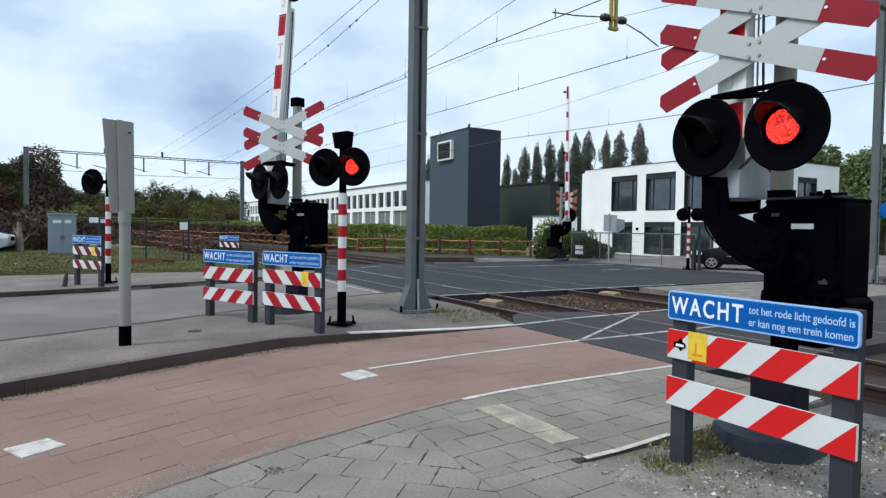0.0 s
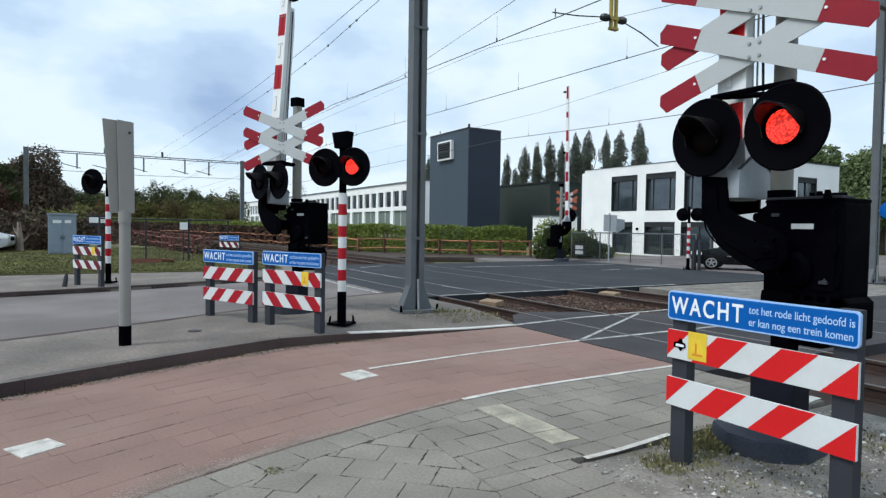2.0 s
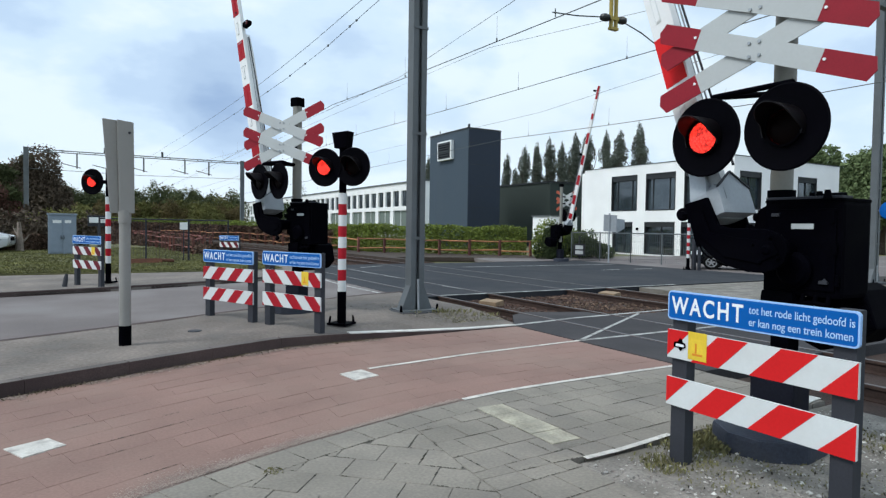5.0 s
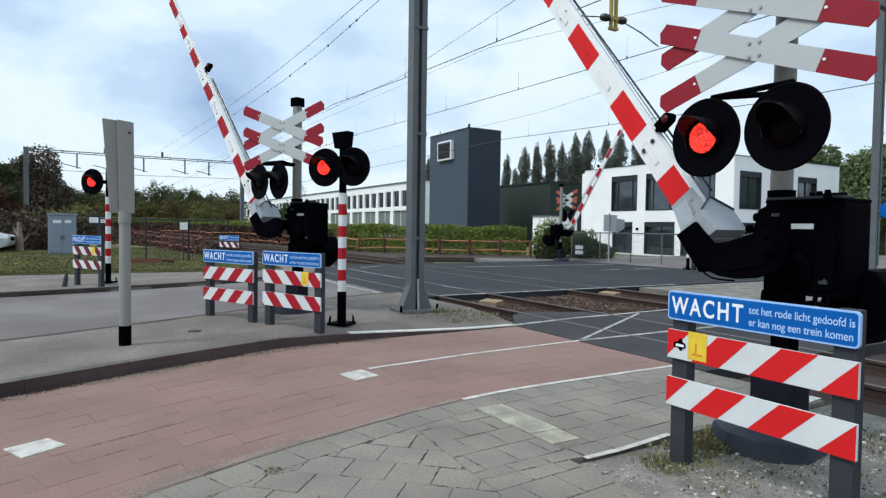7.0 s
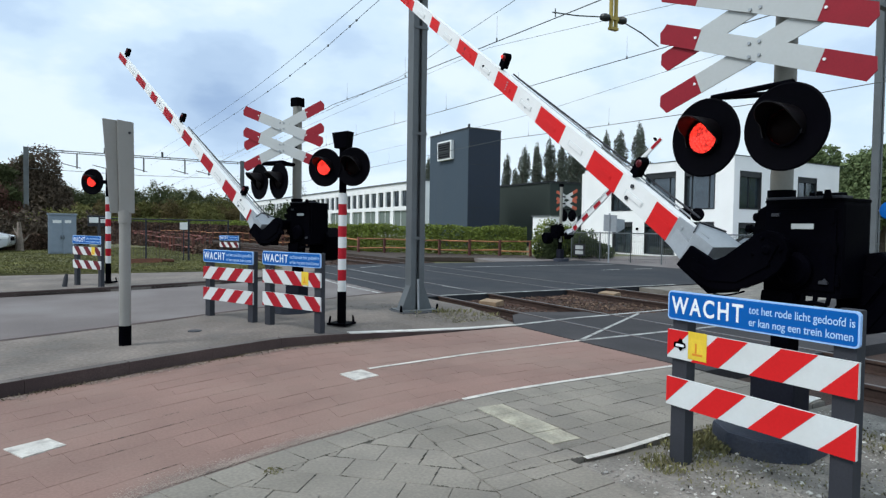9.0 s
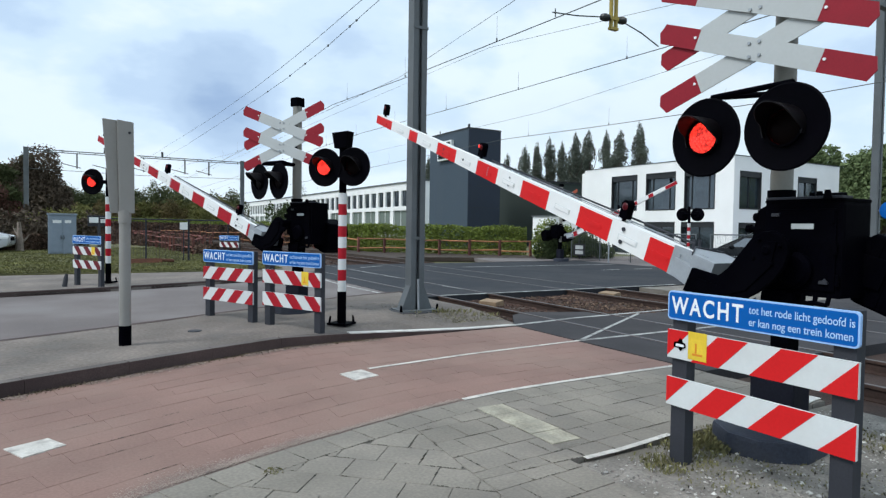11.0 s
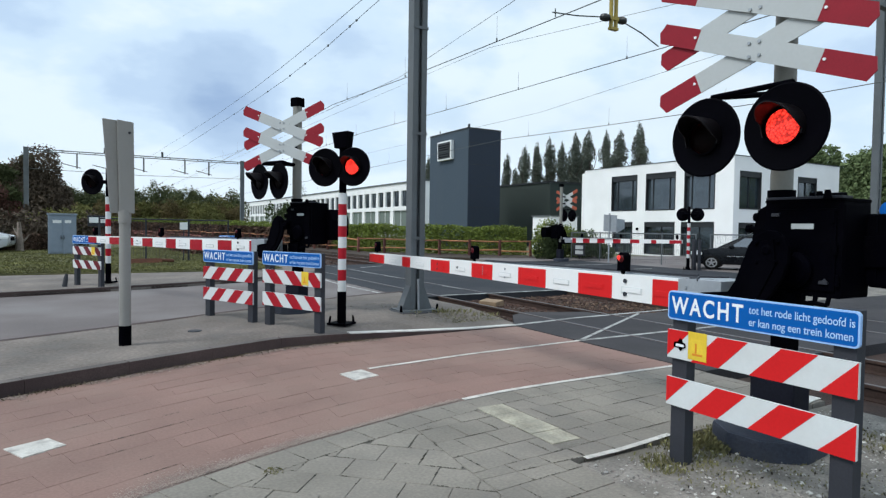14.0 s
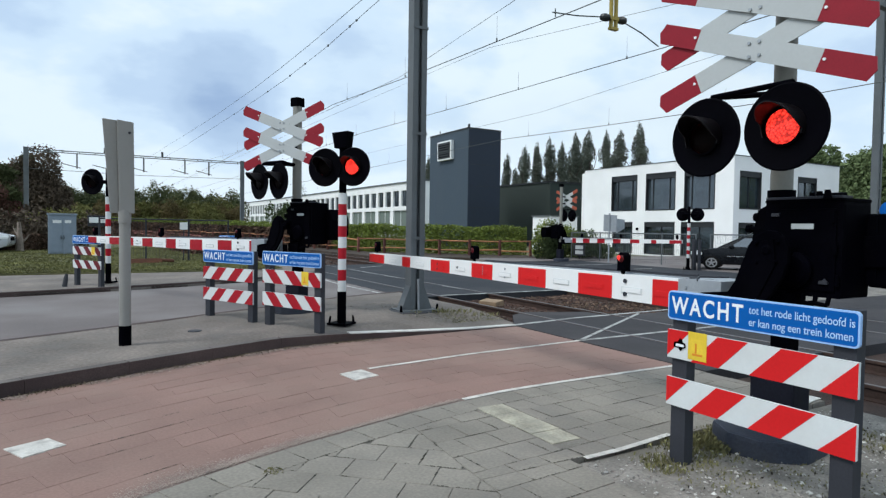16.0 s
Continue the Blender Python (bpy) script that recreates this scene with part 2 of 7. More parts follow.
    "lens_dim": mat("dark_red_lens", (0.075, 0.005, 0.009), 0.3, var=0.1, scale=30, fine=90, bump=0.1, spec=0.2),
    "lens_on": glow("lit_red_lens", (1.0, 0.040, 0.024), 1.35),
    "wire": mat("copper_wire", (0.09, 0.10, 0.10), 0.6, 0.2, var=0.1, bump=0),
    "insulator": mat("brown_insulator", (0.03, 0.035, 0.035), 0.3, var=0.1, bump=0),
    "yellow_steel": mat("yellow_steel", (0.36, 0.27, 0.06), 0.55, 0.2, var=0.2, scale=8, bump=0.1),
    "fence_wood": mat("orange_brown_rail", (0.34, 0.15, 0.065), 0.75, var=0.35, scale=3, fine=40, bump=0.2, rand=0.3, dirt=(0.09, 0.04, 0.025), dirt_scale=2),
    "render": mat("white_render", (0.87, 0.875, 0.87), 0.8, var=0.04, scale=0.6, fine=30, bump=0.06),
    "tower": mat("grey_cladding", (0.058, 0.080, 0.105), 0.65, var=0.06, scale=0.4, fine=15, bump=0.04, spec=0.25),
    "navy": mat("navy_cladding", (0.026, 0.035, 0.054), 0.6, var=0.08, scale=0.4, fine=15, bump=0.04, spec=0.25),
    "darkgreen": mat("dark_green_cladding", (0.039, 0.050, 0.045), 0.75, var=0.1, scale=0.5, fine=15, bump=0.04, spec=0.2),
    "frame": mat("dark_window_frame", (0.02, 0.022, 0.025), 0.5, var=0.1, bump=0.02),
    "glass": mat("window_glass", (0.03, 0.042, 0.05), 0.06, var=0.5, scale=0.5, bump=0, spec=1.0, ior=1.6),
    "far_glass": mat("far_window_glass", (0.02, 0.028, 0.036), 0.15, var=0.4, scale=0.5, bump=0, spec=0.5),
    "car_glass": mat("car_window_glass", (0.05, 0.06, 0.07), 0.05, var=0.2, scale=0.8, bump=0, spec=1.0, ior=1.9),
    "blind": mat("grey_green_panel", (0.15, 0.185, 0.165), 0.6, var=0.08, scale=0.6, bump=0.03),
    "leaf": mat("leaf", (0.066, 0.092, 0.034), 0.7, var=0.3, scale=0.5, fine=4, bump=0, island=0.35, spec=0.12),
    "leaf_far": mat("broad_leaf", (0.125, 0.165, 0.075), 0.75, var=0.3, scale=0.5, fine=4, bump=0, island=0.25, spec=0.1),
    "leaf_deep": mat("ivy_leaf", (0.045, 0.062, 0.026), 0.7, var=0.3, scale=0.6, fine=4, bump=0, island=0.4, spec=0.1),
    "hedge": mat("hedge_leaf", (0.15, 0.19, 0.04), 0.7, var=0.3, scale=0.7, fine=4, bump=0, island=0.4, spec=0.12),
    # brown of the dry undergrowth, and of the far hedge's painted shaded side
    "brush": mat("dry_brush", (0.092, 0.060, 0.044), 0.9, var=0.5, scale=0.9, fine=5, bump=0, island=0.6, spec=0.1),
    "leaf_dark": mat("poplar_leaf", (0.125, 0.142, 0.115), 0.8, var=0.2, scale=0.4, fine=4, bump=0, island=0.2, spec=0.08),
    "shrub_olive": mat("olive_shrub_leaf", (0.152, 0.149, 0.053), 0.75, var=0.35, scale=0.25, fine=3, bump=0, island=0.3, spec=0.1),
    "shrub_far": mat("far_shrub_leaf", (0.086, 0.100, 0.045), 0.75, var=0.35, scale=0.2, fine=3, bump=0, island=0.3, spec=0.1),
    "shrub_brown": mat("brownish_shrub_leaf", (0.135, 0.105, 0.048), 0.75, var=0.35, scale=0.25, fine=3, bump=0, island=0.25, spec=0.1),
    "leaf_red": mat("dark_red_leaf", (0.115, 0.060, 0.048), 0.75, var=0.4, scale=0.4, fine=4, bump=0, island=0.25, spec=0.1),
    "leaf_brown": mat("reddish_leaf", (0.088, 0.068, 0.050), 0.75, var=0.4, scale=0.4, fine=4, bump=0, island=0.25, spec=0.1),
    "pale_bark": mat("pale_bark", (0.21, 0.17, 0.14), 0.9, var=0.3, scale=4, fine=30, bump=0.5),
    "bark": mat("bark", (0.09, 0.07, 0.055), 0.9, var=0.25, scale=4, fine=30, bump=0.5),
    "car": mat("black_car_paint", (0.0022, 0.0030, 0.0048), 0.25, 0.0, var=0.05, bump=0, spec=0.35),
    "silver": mat("silver_car_paint", (0.46, 0.47, 0.49), 0.3, 0.3, var=0.04, bump=0, spec=0.5),
    "tyre": mat("tyre_rubber", (0.008, 0.008, 0.008), 0.85, var=0.1, bump=0.1, spec=0.1),
    "chrome": mat("bright_metal", (0.6, 0.61, 0.63), 0.25, 0.9, var=0.05, bump=0),
    "lampglass": mat("headlamp_glass", (0.85, 0.87, 0.89), 0.12, var=0.04, bump=0, coat=0.6),
    "cabinet": mat("grey_cabinet_paint", (0.22, 0.265, 0.32), 0.55, var=0.08, scale=3, bump=0.05),
    "dirt": mat("bare_dirt", (0.052, 0.038, 0.030), 0.95, var=0.4, scale=1.2, fine=30, bump=0.8, dirt=(0.085, 0.068, 0.056), dirt_scale=0.8, world_space=True),
    "straw": mat("dry_straw", (0.26, 0.235, 0.155), 0.9, var=0.3, scale=3, fine=20, bump=0, island=0.35),
    "dark_leaf": mat("dark_dead_leaf", (0.035, 0.028, 0.022), 0.9, var=0.3, scale=8, fine=40, bump=0, island=0.5),
    "weed": mat("weed_leaf", (0.155, 0.145, 0.062), 0.8, var=0.3, scale=3, fine=20, bump=0, island=0.4),
    "bank_grass": mat("olive_grass_blade", (0.125, 0.123, 0.043), 0.85, var=0.35, scale=0.5, fine=6, bump=0, island=0.3, world_space=True),
    "debris": mat("dry_debris", (0.13, 0.10, 0.065), 0.95, var=0.3, scale=8, fine=40, bump=0, island=0.6),
    "rust": mat("rust", (0.105, 0.042, 0.024), 0.9, var=0.3, scale=6, bump=0.3),
    "concrete_dark": mat("dark_foundation", (0.04, 0.042, 0.05), 0.8, var=0.15, scale=4, fine=50, bump=0.2),
}


# ---- mesh helpers ----
def part(name, bm, material, parent=None, label=""):
    me = bpy.data.meshes.new(name)
    bm.to_mesh(me)
    bm.free()
    me.materials.append(material)
    ob = new(name, me)
    if parent:
        ob.parent = parent
    if label:
        ob["label"] = label
    return ob


def thing(name, m, label, category, group="", kind=""):
    ob = new(name)
    ob.empty_display_size = 0.2
    ob.matrix_basis = m
    return tagged(ob, label, category, group, kind)


def add_box(bm, x0, x1, y0, y1, z0, z1, bevel=0.0):
    m = Matrix.Translation(((x0 + x1) / 2, (y0 + y1) / 2, (z0 + z1) / 2)) @ Matrix.Diagonal((x1 - x0, y1 - y0, z1 - z0, 1))
    vs = bmesh.ops.create_cube(bm, size=1, matrix=m)["verts"]
    if bevel:
        es = list({e for v in vs for e in v.link_edges})
        bmesh.ops.bevel(bm, geom=es, offset=bevel, segments=2, affect="EDGES", profile=0.7)
    return bm


def box(x0, x1, y0, y1, z0, z1, bevel=0.0):
    return add_box(bmesh.new(), x0, x1, y0, y1, z0, z1, bevel)


def add_tube(bm, a, b, r0, r1=None, seg=12, caps=True):
    a, b = Vector(a), Vector(b)
    r1 = r0 if r1 is None else r1
    q = (b - a).to_track_quat("Z", "Y").to_matrix().to_4x4()
    m = Matrix.Translation((a + b) / 2) @ q
    bmesh.ops.create_cone(bm, cap_ends=caps, segments=seg, radius1=r0, radius2=r1, depth=(b - a).length, matrix=m)
    return bm


def tube(a, b, r0, r1=None, seg=12):
    return smooth(add_tube(bmesh.new(), a, b, r0, r1, seg))


def smooth(bm, limit=0.6):
    bm.normal_update()
    for f in bm.faces:
        f.smooth = True
    for e in bm.edges:
        if len(e.link_faces) != 2 or e.calc_face_angle(0) > limit:
            e.smooth = False
    return bm


def add_prism(bm, pts, axis, a, b):
    """A flat outline pushed from a to b along axis x, y or z; the outline lies in the other two axes, in order."""
    def at(p, d):
        return {"x": (d, p[0], p[1]), "y": (p[0], d, p[1]), "z": (p[0], p[1], d)}[axis]
    lo = [bm.verts.new(at(p, a)) for p in pts]
    hi = [bm.verts.new(at(p, b)) for p in pts]
    faces = [bm.faces.new(lo), bm.faces.new(hi)]
    for i in range(len(pts)):
        j = (i + 1) % len(pts)
        faces.append(bm.faces.new((lo[i], lo[j], hi[j], hi[i])))
    bmesh.ops.recalc_face_normals(bm, faces=faces)
    return bm


def prism(pts, axis, a, b, bevel=0.0):
    bm = add_prism(bmesh.new(), pts, axis, a, b)
    if bevel:
        bmesh.ops.bevel(bm, geom=list(bm.edges), offset=bevel, segments=2, affect="EDGES", profile=0.7)
    return bm


def add_lathe(bm, profile, m, seg=28):
    """profile: (radius, height) pairs turned about the z axis of m."""
    rings = []
    for r, h in profile:
        if r < 1e-5:
            rings.append([bm.verts.new(m @ Vector((0, 0, h)))])
        else:
            rings.append([bm.verts.new(m @ Vector((r * math.cos(2 * math.pi * i / seg), r * math.sin(2 * math.pi * i / seg), h))) for i in range(seg)])
    for a, b in zip(rings, rings[1:]):
        for i in range(seg):
            j = (i + 1) % seg
            if len(a) == 1 and len(b) == 1:
                continue
            if len(a) == 1:
                bm.faces.new((a[0], b[i], b[j]))
            elif len(b) == 1:
                bm.faces.new((a[i], a[j], b[0]))
            else:
                bm.faces.new((a[i], a[j], b[j], b[i]))
    bmesh.ops.recalc_face_normals(bm, faces=list(bm.faces))
    return bm


def add_path_tube(bm, pts, r, seg=8):
    for a, b in zip(pts, pts[1:]):
        add_tube(bm, a, b, r, r, seg)
    return bm


def clip_poly(poly, axis, limit, keep_less):
    out = []
    for i in range(len(poly)):
        p, q = poly[i], poly[(i + 1) % len(poly)]
        ip = (p[axis] <= limit) == keep_less
        iq = (q[axis] <= limit) == keep_less
        if ip:
            out.append(p)
        if ip != iq:
            k = (limit - p[axis]) / (q[axis] - p[axis])
            out.append((p[0] + k * (q[0] - p[0]), p[1] + k * (q[1] - p[1])))
    return out


def text_mesh(words, size, m, material, parent, name="lettering", squeeze=1.0, bold=0.0, spacing=1.0, split=False):
    cu = bpy.data.curves.new("words", "FONT")
    cu.body, cu.size, cu.extrude, cu.offset, cu.space_character = words, size, 0.0015, bold, spacing
    tmp = bpy.data.objects.new("words", cu)
    me = bpy.data.meshes.new_from_object(tmp)
    bpy.data.objects.remove(tmp)
    me.transform(m @ Matrix.Diagonal((squeeze, 1, 1, 1)))
    me.materials.clear()
    me.materials.append(material)
    if not split:
        ob = new(name, me)
        ob.parent = parent
        return tagged(ob, kind="stuff")
    # every letter a piece of its own
    bm = bmesh.new()
    bm.from_mesh(me)
    todo = set(bm.verts)
    while todo:
        seed = [min(todo, key=lambda v: (round(v.co.x, 4), v.co.y, v.co.z))]
        island = set(seed)
        while seed:
            for e in seed.pop().link_edges:
                for v in e.verts:
                    if v not in island:
                        island.add(v)
                        seed.append(v)
        todo -= island
        one = bm.copy()
        keep = {v.index for v in island}
        bmesh.ops.delete(one, geom=[v for v in one.verts if v.index not in keep], context="VERTS")
        part("letter", one, material, parent)
    bm.free()


# ---- ground and surfaces ----
def sheet(name, pts, z, thick, material, label, category, kind="structure"):
    bm = prism(pts, "z", z - thick, z)
    return tagged(part(name, bm, material), label, category, kind=kind)


def build_ground():
    bm = bmesh.new()
    n, half = 40, 900.0
    grid = {}
    for i in range(n + 1):
        for j in range(n + 1):
            u, v = 2 * i / n - 1, 2 * j / n - 1
            x, y = half * u * abs(u), half * v * abs(v)
            grid[i, j] = bm.verts.new((x, y, -0.22))
    for i in range(n):
        for j in range(n):
            bm.faces.new((grid[i, j], grid[i + 1, j], grid[i + 1, j + 1], grid[i, j + 1]))
    tagged(part("ground", bm, M["grass"]), "flat rough grass ground reaching the horizon", "ground", kind="structure")


UPPER = [(6.15, 8.2), (4.2, 8.15), (3.2, 8.12), (2.2, 8.02), (0.8, 7.48), (-0.7, 6.81), (-3, 5.75), (-6, 4.4), (-10, 2.6)]
LOWER = [(6.15, 4.93), (4.0, 4.93), (3.0, 4.83), (2.05, 4.60), (1.1, 4.30), (0.2, 3.93), (-1.3, 3.25), (-3.6, 2.22), (-7.5, 0.45)]


def spline(pts, s):
    i = min(int(s), len(pts) - 2)
    t = s - i
    p = [Vector(pts[max(0, min(len(pts) - 1, k))]) for k in (i - 1, i, i + 1, i + 2)]
    return 0.5 * (2 * p[1] + (p[2] - p[0]) * t + (2 * p[0] - 5 * p[1] + 4 * p[2] - p[3]) * t * t + (3 * p[1] - p[0] - 3 * p[2] + p[3]) * t ** 3)


def path_at(s, w):
    """Along the cycle path (s) and across it (w from 0 at its lower edge to 1 at the island)."""
    return spline(LOWER, s).lerp(spline(UPPER, s), w)


def strip(pts_a, pts_b, z0, z1):
    bm = bmesh.new()
    rows = [[bm.verts.new((*p, z)) for p, z in ((a, z0), (a, z1), (b, z1), (b, z0))] for a, b in zip(pts_a, pts_b)]
    for r, q in zip(rows, rows[1:]):
        for k in range(4):
            bm.faces.new((r[k], r[(k + 1) % 4], q[(k + 1) % 4], q[k]))
    bm.faces.new(rows[0])
    bm.faces.new(rows[-1][::-1])
    bmesh.ops.recalc_face_normals(bm, faces=list(bm.faces))
    return bm


ISLAND_TOP = 0.13
ROAD_NEAR = [(-14, 4.4), (-6, 7.2), (-0.95, 9.36), (0.46, 10.06), (1.67, 10.74), (2.7, 11.26), (3.8, 11.9), (4.9, 12.45), (6.3, 12.85)]
ROAD_FAR = [(-14, 12.2), (-6, 14.6), (-1.61, 15.96), (0.52, 16.49), (2.4, 17.2), (4.51, 18.19), (6.4, 19.6), (7.4, 21.5)]
RAILS = (7.22, 8.66, 11.2, 12.64)


def bend(y):
    """How far the tracks have swung to the left at y."""
    return max(0.0, y - 22.0) ** 2 / 500.0


TRACK_YS = [-60.0, 12.0, 22.0] + [22.0 + 4.0 * k for k in range(1, 36)]


def along_tracks(x, prof):
    """A profile of (x, z) points carried along the tracks at x."""
    bm = bmesh.new()
    rings = [[bm.verts.new((x + a - bend(y), y, b)) for a, b in prof] for y in TRACK_YS]
    bm.faces.new(rings[0])
    bm.faces.new(rings[-1][::-1])
    n = len(prof)
    for p, q in zip(rings, rings[1:]):
        for k in range(n):
            bm.faces.new((p[k], p[(k + 1) % n], q[(k + 1) % n], q[k]))
    bmesh.ops.recalc_face_normals(bm, faces=list(bm.faces))
    return bm


def build_surfaces():
    ss = [k * 0.25 for k in range(33)]
    tagged(part("cycle_path", strip([spline(LOWER, s) for s in ss], [spline(UPPER, s) for s in ss], -0.2, -0.004), M["path_joint"]), "sandy bed of the red tiled cycle path", "cycle path", kind="structure")
    # pavement bed in front of the path
    low = [tuple(spline(LOWER, s)) for s in ss]
    tagged(part("pavement", prism([(6.15, 3.25), *low, (-7.5, -4), (2.9, -4), (2.9, 3.25)], "z", -0.2, -0.006), M["joint"]), "sandy bed of the grey tiled pavement", "pavement", kind="structure")
    sheet("verge", [(2.93, 3.19), (6.15, 3.19), (6.15, -6), (2.93, -6)], -0.025, 0.2, M["gravel"], "gravelly verge with thin weeds", "verge")
    # island between cycle path and road
    up = [tuple(spline(UPPER, s)) for s in ss]
    up = [(x, y + 0.11) for x, y in up]
    sheet("traffic_island", [*up[::-1], (6.1, 9.2), (6.25, 12.8), *[(x, y - 0.02) for x, y in ROAD_NEAR[::-1]][1:]], ISLAND_TOP - 0.10, 0.25, M["joint"], "bed of the raised grey traffic island", "traffic island")
    # the road towards the crossing and its deck
    sheet("road", [*ROAD_NEAR, (6.42, 12.85), (6.42, 19.8), *ROAD_FAR[::-1][1:]], 0.0, 0.2, M["asphalt"], "worn grey asphalt road bending towards the crossing", "road")
    sheet("road_deck", [(6.44, 12.66), (22.6, 12.66), (22.6, 24.8), (8.6, 24.8), (7.3, 21.0), (6.44, 19.8)], 0.0, 0.22, M["deck"], "dark asphalt deck of the level crossing", "road")
    sheet("far_road", [(22.62, 12.2), (90, 12.2), (90, 22.5), (22.62, 24.8)], -0.002, 0.2, M["asphalt"], "grey asphalt road beyond the tracks", "road")
    sheet("cycle_deck", [(6.2, 4.6), (20, 4.6), (20, 8.25), (8.62, 8.45), (8.5, 9.1), (7.32, 9.55), (6.9, 9.3), (6.2, 8.3)], 0.0, 0.22, M["cycle_asphalt"], "dark asphalt cycle crossing between the rails", "cycle path")
    sheet("verge_far", [*ROAD_FAR, (9, 27), (5.6, 26), (-14, 26)], 0.06, 0.25, M["slab"], "grey paved strip beyond the road", "pavement")
    sheet("grass_bank", [(-60, 21.9), (4.2, 21.6), *[(6.4 - bend(y), y) for y in range(24, 140, 6)], (-60, 138)], 0.10, 0.3, M["grass"], "rough mown grass bank beside the tracks", "grass")
    sheet("pavement_far", [(17.2, 24.82), (22.6, 24.82), (40, 24.0), (40, 27), (18.6, 28.9)], 0.02, 0.2, M["asphalt"], "light grey pavement beyond the crossing", "pavement")
    sheet("dirt_strip", [(13.9, 24.85), (14.3, 29.98), (22.6, 27.2), (24, 30), (17.4, 36), *[(17.0 - bend(y), y) for y in range(42, 140, 6)], *[(13.9 - bend(y), y) for y in range(138, 30, -6)]], 0.03, 0.2, M["dirt"], "bare brown dirt strip along the fence", "verge")
    tagged(part("track_bed", along_tracks(10.05, [(-3.85, -0.26), (3.85, -0.26), (3.85, -0.16), (-3.85, -0.16)]), M["ballast_bed"]), "brown ballast bed of the railway", "railway", kind="structure")
    sheet("gravel_strip", [(13.92, 8.3), (22.6, 8.3), (22.6, 12.64), (13.92, 12.64)], -0.03, 0.2, M["gravel"], "pale gravel and thin grass beside the tracks", "verge")
    # rails
    for x in RAILS:
        prof = [(-0.075, -0.16), (0.075, -0.16), (0.075, -0.145), (0.012, -0.13), (0.012, -0.045), (0.036, -0.03), (0.036, -0.002), (0.03, 0.006), (-0.03, 0.006), (-0.036, -0.002), (-0.036, -0.03), (-0.012, -0.045), (-0.012, -0.13), (-0.075, -0.145)]
        r = tagged(part("rail", along_tracks(x, prof), M["rail"]), "rusty steel railway rail on the ballast", "rail", "rails of the railway")
        part("rail_head", along_tracks(x, [(-0.028, 0.006), (0.028, 0.006), (0.028, 0.0085), (-0.028, 0.0085)]), M["rail_top"], r, "polished running surface")
        for s in (-1, 1):
            part("groove_strip", box(x + s * 0.07 - 0.02, x + s * 0.07 + 0.02, 4.6, 8.25, -0.06, 0.004), M["concrete_dark"], r)
            part("groove_strip", box(x + s * 0.07 - 0.02, x + s * 0.07 + 0.02, 12.66, 24.8, -0.06, 0.004), M["concrete_dark"], r)


# painted lines, each a thin layer of paint
def line(pts, width, name="road_marking", label="worn white painted line on the asphalt", z=0.006, coat="paint"):
    bm = bmesh.new()
    for a, b in zip(pts, pts[1:]):
        a, b = Vector(a), Vector(b)
        d = (b - a).normalized()
        nrm = Vector((-d.y, d.x)) * width / 2
        add_prism(bm, [tuple(a - nrm), tuple(b - nrm), tuple(b + nrm), tuple(a + nrm)], "z", z - 0.004, z)
    return tagged(part(name, bm, M[coat]), label, "road marking", "painted markings of the crossing", "structure")


def build_markings():
    line([(2.75, 6.41), (4.2, 6.6), (6.2, 6.72)], 0.055)
    line([(6.2, 6.72), (9.4, 6.72)], 0.08, coat="paint_worn")
    line([tuple(path_at(1.95 - 0.1 * k, 0.005)) for k in range(20)], 0.06)
    line([(6.2, 8.3), (7.6, 8.5), (10.4, 8.62)], 0.09, coat="paint_worn")
    line([(6.2, 6.72), (9.3, 8.45)], 0.06, coat="paint_worn")
    line([(7.3, 12.72), (12.4, 12.72), (15.5, 12.7)], 0.1, coat="paint_worn")
    line([(6.3, 19.2), (6.13, 17.0), (6.1, 15.6), (6.17, 14.1), (6.28, 12.95)], 0.09, coat="paint_worn")
    for y0, y1 in ((14.0, 14.9), (16.0, 16.9), (17.8, 18.8), (19.35, 20.75), (21.0, 21.8), (22.4, 23.2)):
        line([(8.66, y0), (8.62, y1)], 0.09, coat="paint_worn")
    line([(9.4, 22.8), (10.7, 23.6)], 0.08, coat="paint_worn")
    for x0 in (18.3, 20.2):
        line([(x0, 18.6), (x0 + 1.0, 18.6)], 0.1, coat="paint_worn")
    line([(13.6, 21.9), (22, 21.6)], 0.12, coat="paint_worn")
    line([(3.03, 3.20), (3.35, 3.205), (3.62, 3.23), (3.98, 3.27)], 0.05, label="broken white painted kerb edge", z=0.005)
    line([(5.60, 3.23), (5.80, 3.31), (6.06, 3.36), (6.16, 3.365)], 0.15, label="broken white painted kerb edge", z=0.01, coat="kerb_white")
    for p in ([(-0.52, 5.24), (-0.26, 5.36), (-0.14, 5.14), (-0.39, 4.99)], [(2.37, 6.31), (2.66, 6.4), (2.72, 6.06), (2.41, 5.97)]):
        tagged(part("lane_block", prism(p, "z", -0.006, 0.007), M["paint"]), "white block marking on the red cycle path", "road marking", "painted markings of the crossing", "structure")


# ---- level crossing equipment ----
SIGN_W, BOARD_H = 1.25, 0.2


